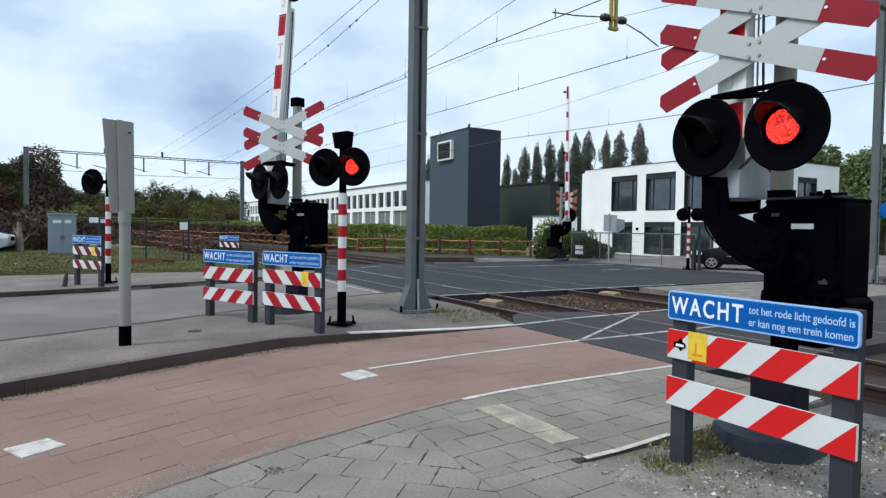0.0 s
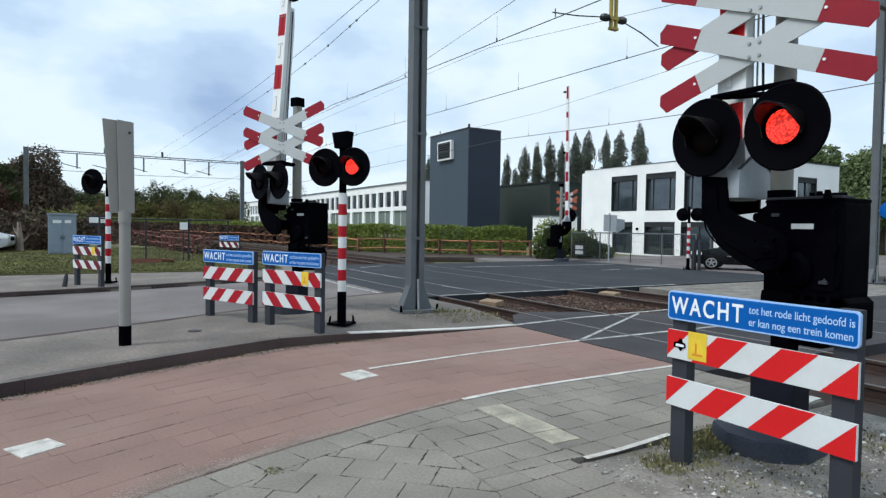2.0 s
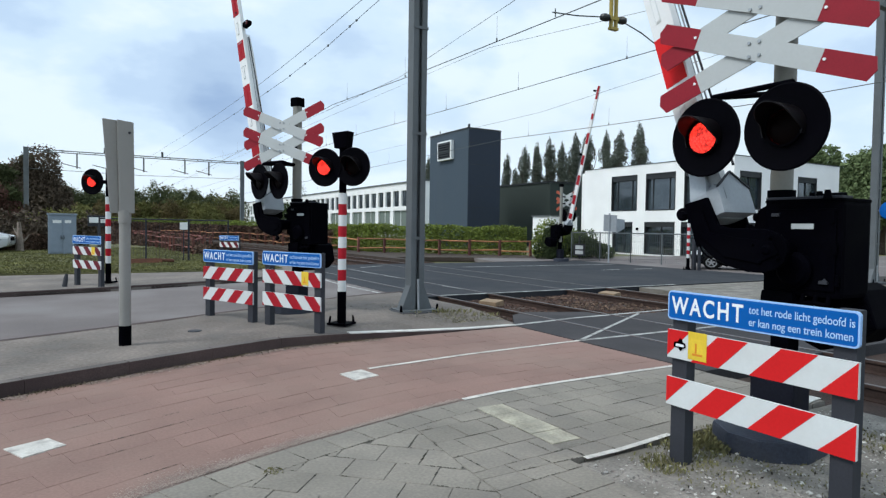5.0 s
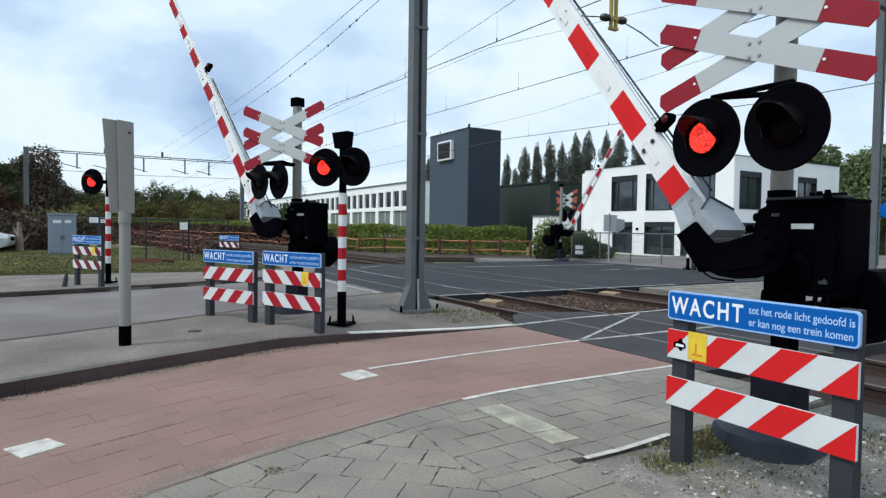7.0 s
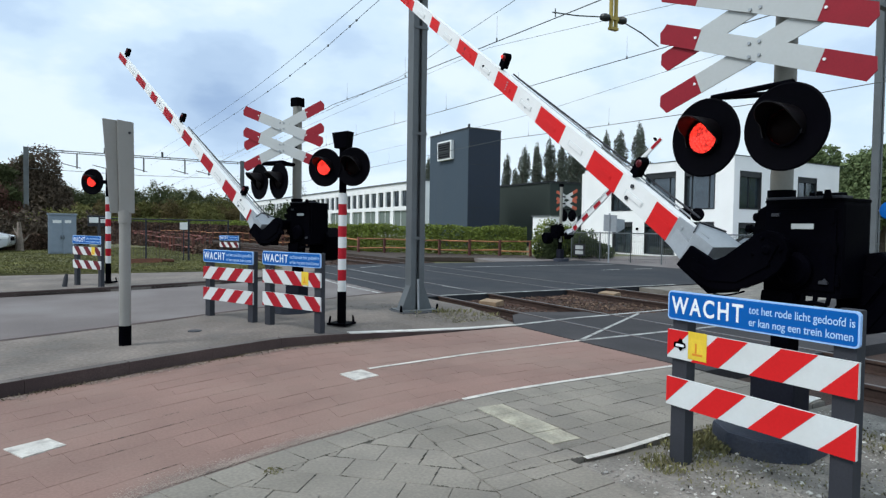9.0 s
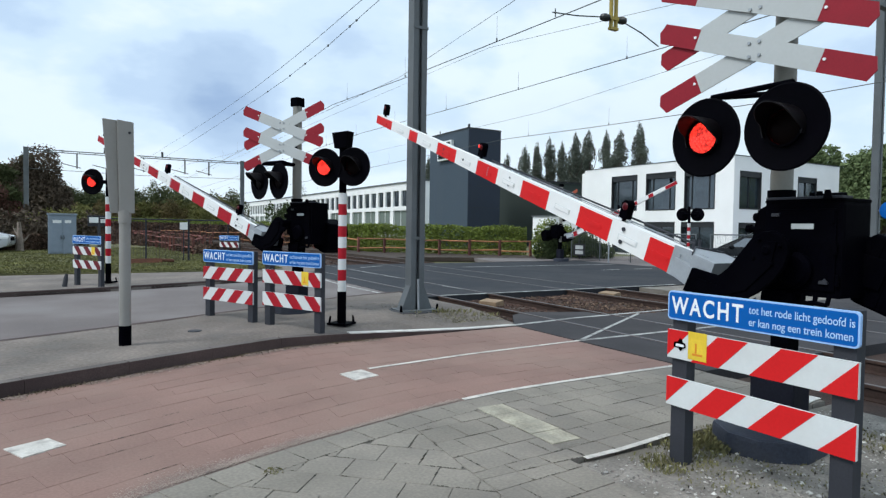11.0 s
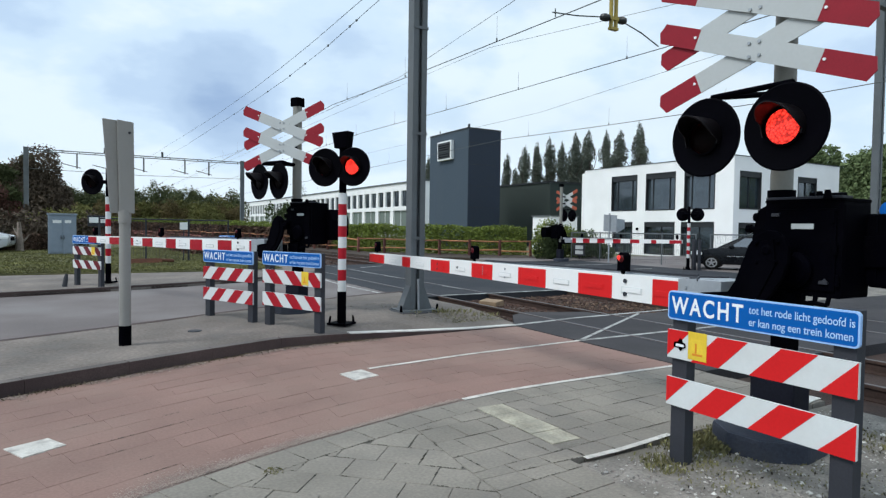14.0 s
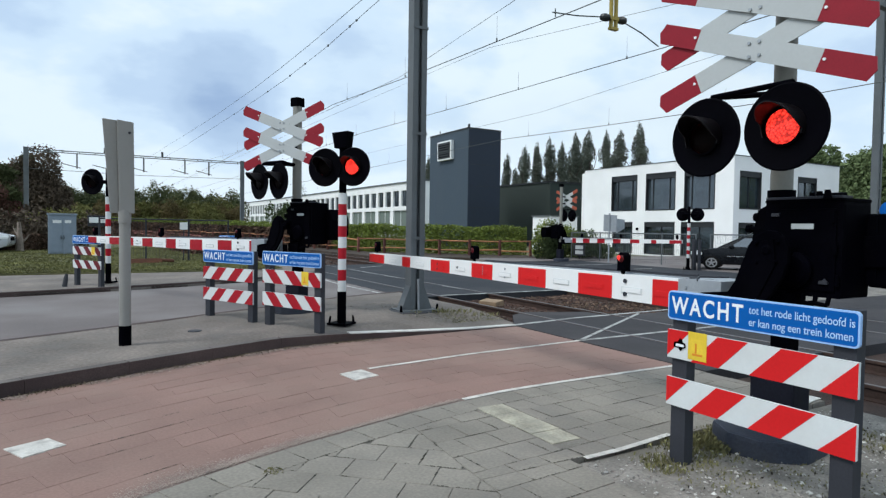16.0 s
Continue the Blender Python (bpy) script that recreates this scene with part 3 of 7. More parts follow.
def warning_board(m, top, lean=1, sticker=True, name_label="", red="red"):
    """Two striped boards and a blue notice on two posts. Local y runs along the boards, the front looks to -x; top is the notice's upper edge."""
    t = thing("warning_barrier", m, name_label or "red and white striped barrier with a blue warning notice", "warning sign", "striped warning barriers")
    w = SIGN_W / 2
    for s in (-1, 1):
        y = s * (w - 0.085)
        part("post", smooth(prism([(0.012, y - 0.06), (0.10, y - 0.06), (0.118, y - 0.03), (0.118, y + 0.03), (0.10, y + 0.06), (0.012, y + 0.06)], "z", -0.15, top - 0.012 + (0.012 if s < 0 else -0.02))), M["darkpost"], t, "anthracite plastic post")
    for z1 in (top - 0.272, top - 0.606):
        z0 = z1 - BOARD_H
        b = part("board", box(-0.012, 0.010, -w, w, z0, z1, 0.003), M["board_white"], t, "white reflective board")
        st = 0.213
        for i in range(-1, 5):
            u = (w - 0.185 - 2 * st * i) if lean < 0 else (-w + 0.06 + 2 * st * (i - 1))
            quad = [(u, z1), (u + st, z1), (u + st + BOARD_H, z0), (u + BOARD_H, z0)]
            if lean > 0:
                quad = [(-p, z) for p, z in quad]
            for lim, less in ((w - 0.002, True), (-w + 0.002, False)):
                quad = clip_poly(quad, 0, lim, less) if quad else quad
            if len(quad) >= 3:
                part("red_stripe", prism(quad, "x", -0.0145, -0.011), M[red], b, "red reflective stripe")
    def rounded(inset, r):
        y0, y1, z0, z1 = -w + inset, w - inset, top - BOARD_H + inset, top - inset
        return [(cy + r * math.cos(radians(a)), cz + r * math.sin(radians(a))) for cy, cz, a0 in ((y1 - r, z1 - r, 0), (y0 + r, z1 - r, 90), (y0 + r, z0 + r, 180), (y1 - r, z0 + r, 270)) for a in range(a0, a0 + 91, 18)]
    n = part("notice", prism(rounded(0.0, 0.028), "x", -0.0155, 0.008), M["lightblue"], t, "blue notice with a pale rim")
    part("blue_field", prism(rounded(0.010, 0.02), "x", -0.0165, -0.0154), M["blue"], n, "blue field")
    turn = Matrix(((0, 0, -1, -0.0165), (-1, 0, 0, 0), (0, 1, 0, 0), (0, 0, 0, 1)))

    def words(s, size, y, z, squeeze, bold, material, spacing=1.0):
        text_mesh(s, size, Matrix.Translation((0, y, z)) @ turn, material, n, "lettering", squeeze, bold, spacing, s == "WACHT")

    words("WACHT", 0.162, w - 0.035, top - 0.152, 0.78, 0.003, M["letter"], 1.26)
    words("tot het rode licht gedoofd is", 0.068, 0.012, top - 0.088, 0.79, 0.0004, M["letter_blue"])
    words("er kan nog een trein komen", 0.068, 0.012, top - 0.163, 0.79, 0.0004, M["letter_blue"])
    if sticker:
        y = w - 0.16 if lean < 0 else -w + 0.4
        st = part("sticker", box(-0.0165, -0.0145, y - 0.16, y - 0.015, top - 0.455, top - 0.265), M["yellow"], t, "yellow notice sticker")
        part("printed_bar", box(-0.018, -0.0166, y - 0.13, y - 0.05, top - 0.425, top - 0.41), M["orange"], st)
        part("printed_bar", box(-0.018, -0.0166, y - 0.085, y - 0.07, top - 0.408, top - 0.34), M["orange"], st)
        if lean < 0:
            ic = part("pictogram", prism([(y + 0.005, top - 0.385), (y + 0.03, top - 0.395), (y + 0.045, top - 0.415), (y + 0.065, top - 0.395), (y + 0.105, top - 0.39), (y + 0.10, top - 0.355), (y + 0.07, top - 0.35), (y + 0.055, top - 0.325), (y + 0.035, top - 0.33), (y + 0.03, top - 0.35), (y + 0.008, top - 0.355)], "x", -0.0165, -0.0145), M["black"], t, "small black pictogram")
            part("white_bar", box(-0.018, -0.0166, y + 0.02, y + 0.085, top - 0.383, top - 0.365), M["letter"], ic)
    return t


LIT = []


def lamp_head(parent, y, z, x, r=0.30, phase="", turn=0.0):
    """A round black backboard with a hooded red lens that looks to -x. The lit glass slides forward in its hood when it flashes."""
    place = pose(x, y, z, 0, 0, turn)
    face = Matrix.Rotation(radians(-90), 4, "Y")
    bm = add_lathe(bmesh.new(), [(0, -0.10), (0.13, -0.10), (0.15, -0.02), (r - 0.012, -0.012), (r, 0.0), (r, 0.008), (r - 0.012, 0.014), (r - 0.03, 0.010), (r * 0.45, 0.004), (r * 0.45, 0.03), (r * 0.405, 0.035), (r * 0.405, -0.04), (0, -0.04)], face, 40)
    bm.transform(place)
    board = part("lamp_board", smooth(bm), M["matt_black"], parent, "round black lamp backboard")
    hood = bmesh.new()
    seg, ri = 20, r * 0.47
    prev = None
    for i in range(seg + 1):
        a = radians(-25 + 230 * i / seg)
        ln = 0.05 + 0.20 * max(0.0, math.sin(a + 0.15)) ** 0.6
        ring = []
        for rr, xx in ((ri, -0.01), (ri, -ln), (ri + 0.008, -ln), (ri + 0.008, -0.01)):
            ring.append(hood.verts.new((xx, -rr * math.cos(a), rr * math.sin(a))))
        if prev:
            for k in range(4):
                hood.faces.new((prev[k], prev[(k + 1) % 4], ring[(k + 1) % 4], ring[k]))
        else:
            hood.faces.new(ring)
        prev = ring
    hood.faces.new(prev[::-1])
    bmesh.ops.recalc_face_normals(hood, faces=list(hood.faces))
    hood.transform(place)
    part("hood", smooth(hood), M["hood_black"], board, "black sun hood")
    rl = r * 0.395
    dome = [(0, 0.022), (rl * 0.5, 0.018), (rl * 0.85, 0.008), (rl, 0.0), (rl, -0.01), (0, -0.01)]
    dark = add_lathe(bmesh.new(), dome, face @ Matrix.Translation((0, 0, 0.006)), 28)
    dark.transform(place)
    part("lens", smooth(dark), M["lens_off"], board, "dark red unlit glass")
    lit = part("lit_glass", smooth(add_lathe(bmesh.new(), dome, face, 28)), M["lens_on"], board, "glowing red glass")
    lit.matrix_basis = place @ Matrix.Translation((0.03, 0, 0))
    if phase:
        LIT.append((lit, phase, place))
    return board


def cross_arm(parent, c, ang, x, length=1.86, width=0.16, red="red_dull"):
    """One board of a St Andrew's cross with pointed ends, in the plane of y and z."""
    h, w = length / 2, width / 2
    ca, sa = math.cos(ang), math.sin(ang)

    def to(pts):
        return [(c[0] + u * ca - v * sa, c[1] + u * sa + v * ca) for u, v in pts]
    k = h * 0.57
    a = part("cross_board", prism(to([(-k, -w), (k, -w), (k, w), (-k, w)]), "x", x - 0.006, x + 0.006), M["white_dull"], parent, "white crossbuck board")
    for s in (-1, 1):
        pts = [(s * (k + 0.001), -w), (s * (h - 0.035), -w), (s * h, 0.0), (s * (h - 0.035), w), (s * (k + 0.001), w)]
        part("red_end", prism(to(pts), "x", x - 0.006, x + 0.006), M[red], parent, "faded red end")
        add_at = to([(s * (k + 0.025), 0.012)])[0]
        part("bolt", tube((x - 0.014, *add_at), (x - 0.005, *add_at), 0.011, None, 8), M["letter"], parent)
    return a


ISLAND_STRIPES = (1.0, 1.27, 1.80, 2.23, 2.74, 3.16, 3.67, 4.04, 4.56, 4.97, 5.35, 5.64, 5.96, 6.42, 7.04, 7.45)
STRIPES = (1.0, 1.28, 1.77, 2.24, 2.76, 3.26, 3.79, 4.27, 4.84, 5.38, 6.05, 6.33, 7.02, 7.65)
PIVOT = (-0.12, 0.18, 1.5)
BACK = 0.15
BOOM_V = -0.405


def boom_part(parent, lit=False, stripes=STRIPES, lamps_at=(1.67, 4.27, 7.4), slide=0.0, roll=0.0, deep=0.17, red="red"):
    """The swinging boom. Its origin is the pivot; u runs along the boom (local y), v up."""
    me = bpy.data.meshes.new("boom")
    tip = stripes[-1]

    def half(u):
        return 0.125 - 0.048 * (u - 1.0) / 6.65
    # white beam with a slim flange along the upper side
    def depth(u):
        return 0.085 - 0.025 * (u - 1.0) / 6.65

    def beam(u0, u1, x0, x1, grow=0.0):
        b = bmesh.new()
        ring = []
        for u in (u0, u1):
            hh, xx = half(u), x1 if x1 is not None else depth(u) - 0.035
            ring.append([b.verts.new(p) for p in ((x0, u, BOOM_V - hh), (xx, u, BOOM_V - hh), (xx, u, BOOM_V + hh - grow), (x0, u, BOOM_V + hh - grow))])
        b.faces.new(ring[0])
        b.faces.new(ring[1][::-1])
        for k in range(4):
            b.faces.new((ring[0][k], ring[1][k], ring[1][(k + 1) % 4], ring[0][(k + 1) % 4]))
        bmesh.ops.recalc_face_normals(b, faces=list(b.faces))
        return b
    b = beam(0.82, tip, -0.035, None)
    b.to_mesh(me)
    b.free()
    me.materials.append(M["white"])
    pivot = new("boom", me)
    pivot.parent = parent
    pivot["label"] = "tapered red and white boom"
    # white stiffener behind the first half of the beam
    end = lamps_at[1] - 0.12
    if deep > 0.1:
        part("stiffener", prism([(depth(0.9) - 0.036, 0.84), (deep - 0.035, 0.92), (deep - 0.045, end - 0.35), (deep - 0.075, end), (depth(end) - 0.036, end)], "z", BOOM_V - 0.085, BOOM_V + 0.07, 0.006), M["white"], pivot, "white stiffener beam")
    for i, (u0, u1) in enumerate(zip(stripes, stripes[1:])):
        if i % 2 == 0:
            part("red_band", beam(u0, u1, -0.038, -0.0345, 0.02), M[red], pivot, "red band")
            b = beam(u0, u1, -0.035, None, 0.02)
            for v in b.verts:
                v.co.x = v.co.x + 0.003 if v.co.x > -0.02 else depth(v.co.y) - 0.036
            part("red_band", b, M[red], pivot, "red band")
        uc = (u0 + u1) / 2
        rim = part("reflector", box(-0.0405, -0.036, uc - 0.125, uc + 0.125, BOOM_V - 0.050, BOOM_V + 0.008, 0.002), M[red] if i % 2 == 0 else M["board_white" if red == "red" else "white_dull"], pivot, "dull reflector rim")
        part("reflector_face", box(-0.044, -0.0404, uc - 0.11, uc + 0.11, BOOM_V - 0.042, BOOM_V, 0.0015), M[red] if i % 2 == 0 else M["white"], rim)
    for x0, off in ((0.055, 0.004), (0.10, 0.012)):
        part("edge_strip", prism([(1.0, BOOM_V + half(1.0)), (4.1, BOOM_V + half(4.1)), (4.1, BOOM_V + half(4.1) + off), (1.0, BOOM_V + half(1.0) + off)], "x", x0 - 0.008, x0), M["galv"], pivot)
    for u, v, r in ((1.60, 0.062, 0.021), (1.60, -0.062, 0.021), (4.62, 0.0, 0.017), (3.52, 0.05, 0.010), (3.52, -0.05, 0.010), (4.0, 0.045, 0.008), (4.0, 0.015, 0.008), (4.0, -0.015, 0.008), (4.0, -0.045, 0.008)):
        part("bolt", tube((-0.048, u, BOOM_V + v), (-0.034, u, BOOM_V + v), r, r * 0.85, 10), M["darkpost"] if r > 0.015 else M["galv"], pivot)
    part("seam_plate", box(-0.041, -0.036, 5.17, 5.20, BOOM_V - 0.06, BOOM_V + 0.03), M["darkpost"], pivot)
    part("tie_rod", tube((0.15, 0.95, BOOM_V + half(1.0) + 0.03), (0.07, 4.1, BOOM_V + half(4.1) + 0.02), 0.010, None, 8), M["darkpost"], pivot)
    for i, u in enumerate(lamps_at):
        z = BOOM_V + half(u)
        bmk = bmesh.new()
        add_box(bmk, -0.012, 0.02, u - 0.012, u + 0.012, z, z + 0.04)
        arch = [(u - 0.046, z + 0.03), (u + 0.046, z + 0.03)] + [(u + 0.046 * math.cos(radians(a)), z + 0.16 + 0.046 * math.sin(radians(a))) for a in range(0, 181, 20)]
        add_prism(bmk, arch, "x", -0.03, 0.05)
        lamp = part("boom_lamp", smooth(bmk), M["black"], pivot, "small black warning lamp")
        lens = [(0, 0.016), (0.02, 0.012), (0.036, 0.0), (0.036, -0.01), (0, -0.01)]
        seat = Matrix.Rotation(radians(-90), 4, "Y")
        part("lens", smooth(add_lathe(bmesh.new(), lens, Matrix.Translation((-0.03, u, z + 0.145)) @ seat, 16)), M["lens_dim"], lamp, "dark red glass")
        if i < 2 and lit:
            g = part("lit_glass", smooth(add_lathe(bmesh.new(), [(0, 0.012), (0.016, 0.008), (0.022, 0.0), (0, 0.0)], seat, 14)), M["lens_on"], lamp, "glowing red glass")
            place = pose(-0.026, u - BACK, z + 0.158)
            g.matrix_basis = place @ Matrix.Translation((0.03, 0, 0))
            LIT.append((g, "RL"[i], place))
    # galvanised sleeve, black crank arms and counterweight
    part("sleeve", prism([(-0.12, 0.53), (0.28, 0.53), (0.28, 0.74), (0.15, 0.98), (-0.04, 0.98), (-0.12, 0.74)], "z", -0.53, -0.37, 0.008), M["galv"], pivot, "galvanised steel boom sleeve")
    part("sleeve_cover", prism([(-0.115, 0.54), (0.285, 0.54), (0.285, 0.75), (0.085, 0.885), (-0.115, 0.75)], "z", -0.372, -0.262, 0.004), M["galv"], pivot, "galvanised cover plate")
    part("sleeve_plate", prism([(0.62, BOOM_V - 0.13), (1.0, BOOM_V - 0.13), (1.0, BOOM_V + 0.13), (0.66, BOOM_V + 0.15)], "x", -0.045, -0.036, 0.002), M["galv"], pivot, "galvanised end plate")
    for x0, x1, u0, u1 in ((-0.115, 0.085, 0.75, 0.885), (0.285, 0.085, 0.75, 0.885)):
        part("cover_flange", prism([(x0, u0), (x1, u1), (x1, u1 + 0.014), (x0, u0 + 0.014)], "z", -0.275, -0.250), M["darkpost"], pivot)
    for u, v in ((0.80, -0.34), (0.92, -0.34), (0.80, -0.50), (0.92, -0.50)):
        part("bolt", tube((-0.056, u, v), (-0.04, u, v), 0.014, None, 8), M["galv"], pivot)
    arm = [(0.72, -0.57), (0.70, -0.36), (0.46, -0.33), (0.40, -0.24), (0.34, -0.08), (0.30, 0.03), (0.24, 0.11), (0.16, 0.145), (0.09, 0.135), (0.03, 0.09), (0.0, 0.02), (0.0, -0.08), (0.04, -0.20), (0.12, -0.33), (0.22, -0.44), (0.34, -0.52), (0.46, -0.56)]
    part("crank_arm", prism(arm, "x", -0.15, -0.11, 0.012), M["black"], pivot, "black crank arm")
    part("crank_arm", prism([(0.70, -0.60), (0.68, -0.36), (0.44, -0.36), (0.42, -0.58)], "x", 0.282, 0.31, 0.006), M["black"], pivot, "black crank cheek")
    part("crank_web", prism([(0.40, -0.532), (0.68, -0.532), (0.70, -0.59), (0.36, -0.59), (0.36, -0.56)], "x", -0.112, 0.28), M["black"], pivot)
    part("arm_rib", prism([(0.10, 0.08), (0.20, 0.06), (0.30, -0.18), (0.42, -0.40), (0.62, -0.42), (0.61, -0.51), (0.42, -0.50), (0.20, -0.34), (0.08, -0.10)], "x", -0.162, -0.148, 0.005), M["black"], pivot)
    for u, v, r in ((0.15, 0.0, 0.04), (0.07, 0.06, 0.014), (0.23, 0.05, 0.014), (0.08, -0.08, 0.014), (0.22, -0.09, 0.014)):
        part("hub_bolt", smooth(add_lathe(bmesh.new(), [(0, 0.024), (r * 0.6, 0.024), (r, 0.012), (r, 0.0), (0, 0.0)], Matrix.Translation((-0.15, u, v)) @ Matrix.Rotation(radians(-90), 4, "Y"), 14)), M["black"], pivot)
    part("arm_cable", smooth(add_path_tube(bmesh.new(), [(-0.10, 0.46 - 0.036 * k, -0.54 - 0.09 * math.sin(math.pi * k / 9) + 0.018 * k) for k in range(10)], 0.007, 6)), M["black"], pivot)
    part("counterweight_arm", prism([(0.20, 0.08), (-0.12, 0.10), (-0.40, 0.12), (-0.40, -0.10), (-0.15, -0.12), (0.18, -0.08)], "x", 0.37, 0.41, 0.005), M["black"], pivot, "black counterweight arm")
    cw = part("counterweight", prism([(-0.17, 0.20), (-0.24, 0.27), (-0.52, 0.27), (-0.60, 0.10), (-0.60, -0.16), (-0.52, -0.26), (-0.26, -0.25), (-0.18, -0.14)], "x", 0.40, 0.80, 0.02), M["black"], pivot, "black cast counterweight")
    for k in range(3):
        u = -0.28 - 0.10 * k
        part("weight_plate", box(0.39, 0.81, u - 0.035, u + 0.035, -0.24, 0.26, 0.012), M["black"], cw)
    for o in (pivot, *pivot.children_recursive):
        if o.name.split(".")[0] != "lit_glass":
            crank = any(w in o.name for w in ("arm", "crank", "sleeve", "cover", "counterweight", "weight"))
            o.data.transform(Matrix.Rotation(radians(-roll), 4, "Y") @ Matrix.Translation((0, -BACK - slide * (0.15 if crank else 1.0), 0)))
    part("hub", tube((-0.13, 0, 0), (0.50, 0, 0), 0.085, None, 20), M["black"], pivot)
    return pivot


BOOMS = []


def barrier(m, label, phase=True, cross_drop=0.0, cross_turn=0.0, cross_size=1.0, lamp_drop=0.0, lamp_ys=(0.68, 0.04), lamp_turn=0.0, lamps=True, stripes=STRIPES, lamps_at=(1.67, 4.27, 7.4), cross_red="red_dull", arm=0.022, slide=0.0, roll=0.0, deep=0.17, boom_red="red"):
    """A half-barrier: foundation, pedestal, drive box, post with a double crossbuck and two lamps, and the boom. The front looks to -x, the boom lies along +y."""
    t = thing("level_crossing_barrier", m, label, "barrier", "half barriers of the crossing")
    part("foundation", prism([(-0.41, 0.36), (-0.395, 0.125), (-0.30, 0.02), (-0.14, -0.09), (0.21, -0.04), (0.42, 0.18), (0.40, 0.50), (0.12, 0.66), (-0.25, 0.60)], "z", -0.12, 0.145, 0.03), M["navy_block"], t, "dark concrete foundation block")
    part("pedestal", box(-0.06, 0.16, 0.08, 0.42, 0.12, 0.62, 0.02), M["foot"], t, "dark steel foot")
    part("column", box(-0.04, 0.10, 0.14, 0.28, 0.61, 1.20, 0.012), M["black"], t, "black steel column")
    part("cable_gland", box(-0.07, 0.12, 0.10, 0.36, 0.97, 1.20, 0.05), M["black"], t, "black cable entry box")
    bx = part("drive_box", box(-0.03, 0.34, -0.21, 0.36, 1.17, 1.855, 0.03), M["black"], t, "black barrier drive box")
    part("lid", box(-0.032, 0.342, -0.212, 0.362, 1.845, 1.875, 0.02), M["black"], bx, "shallow black lid")
    for y in (-0.12, 0.0, 0.12):
        part("roof_bolt", tube((0.05 + y, y, 1.87), (0.05 + y, y, 1.93), 0.03, 0.018, 8), M["black"], bx)
    part("door", box(-0.045, -0.029, -0.17, 0.32, 1.22, 1.80, 0.006), M["black"], bx)
    part("plate", box(-0.052, -0.044, -0.02, 0.14, 1.655, 1.695, 0.004), M["white_dull"], bx, "small white identification plate")
    for y, z in ((0.26, 1.76), (-0.10, 1.28)):
        part("latch", box(-0.06, -0.044, y - 0.03, y + 0.03, z - 0.012, z + 0.012, 0.003), M["darkpost"], bx)
    for k in range(3):
        part("cable", smooth(add_path_tube(bmesh.new(), [(-0.02, 0.05 - 0.09 * k, 1.19), (-0.03, 0.06 - 0.09 * k, 1.12), (-0.03, 0.10 - 0.06 * k, 1.07 + 0.03 * k), (-0.02, 0.16, 1.10)], 0.016)), M["black"], t)
    for y, z, ln in ((0.40, 1.745, 0.07), (0.43, 1.655, 0.10)):
        part("stop_bolt", smooth(add_tube(add_tube(bmesh.new(), (0.02, 0.34, z), (0.02, y + ln, z), 0.022, None, 10), (0.02, y + ln - 0.035, z), (0.02, y + ln, z), 0.034, None, 8)), M["black"], t)
    part("side_housing", prism([(0.36, 1.30), (0.46, 1.34), (0.48, 1.58), (0.44, 1.80), (0.36, 1.84)], "x", 0.0, 0.30, 0.015), M["black"], t, "black side housing")
    part("gear_boss", smooth(add_lathe(bmesh.new(), [(0, 0.06), (0.10, 0.06), (0.13, 0.03), (0.13, 0.0), (0, 0.0)], Matrix.Translation((-0.05, 0.10, 1.36)) @ Matrix.Rotation(radians(-90), 4, "Y"), 20)), M["black"], bx)
    for k in range(3):
        part("hinge", tube((-0.05, -0.19 + 0.02 * k, 1.26 + 0.22 * k), (-0.05, -0.19 + 0.02 * k, 1.34 + 0.22 * k), 0.014, None, 8), M["black"], bx)
    part("warning_mark", prism([(-0.135, 1.28), (-0.075, 1.28), (-0.105, 1.31)], "x", -0.049, -0.045), M["darkpost"], bx)
    # greyer rib on the black lid, its colour painting the lid's highlight
    part("lid_rib", box(-0.036, 0.10, -0.20, 0.35, 1.873, 1.892, 0.006), M["darkpost"], bx, "paler lid edge, a painted highlight")
    part("bracket", prism([(0.0, 1.87), (0.12, 1.87), (0.10, 1.92), (0.02, 1.91)], "y", -0.16, -0.02, 0.006), M["black"], t)
    # post
    pc = (0.08, 0.30)
    top = 3.86 - cross_drop * 1.9
    part("post", tube((pc[0], pc[1], 1.0), (pc[0], pc[1], top), 0.078, None, 20), M["greypost"], t, "grey steel post")
    part("collar", tube((pc[0], pc[1], 1.85), (pc[0], pc[1], 1.95), 0.098, None, 20), M["black"], t)
    part("cap", box(pc[0] - 0.085, pc[0] + 0.085, pc[1] - 0.085, pc[1] + 0.085, top - 0.02, top + 0.13, 0.01), M["black"], t, "black post cap")
    cross = new("crossbuck")
    cross.parent = t
    cross.matrix_basis = pose(pc[0], pc[1], 3.43 * (1 - cross_size), 0, 0, cross_turn) @ Matrix.Diagonal((1, cross_size, cross_size, 1))
    for z in (2.99 - cross_drop, 3.34 - cross_drop):
        part("clamp", box(-0.26, 0.02, -0.05, 0.05, z - 0.03, z + 0.03, 0.005), M["black"], cross)
        cross_arm(cross, (0.107, z), radians(-21), -0.253, 1.70, red=cross_red)
        cross_arm(cross, (0.107, z), radians(21), -0.275, 1.70, red=cross_red)
        for yy in (0.07, 0.145):
            for zz in (-0.05, 0.05):
                part("bolt", tube((-0.292, yy, z + zz), (-0.28, yy, z + zz), 0.013, None, 8), M["galv"], cross)
    # lamps on a cross bracket
    zl = 2.36 - lamp_drop
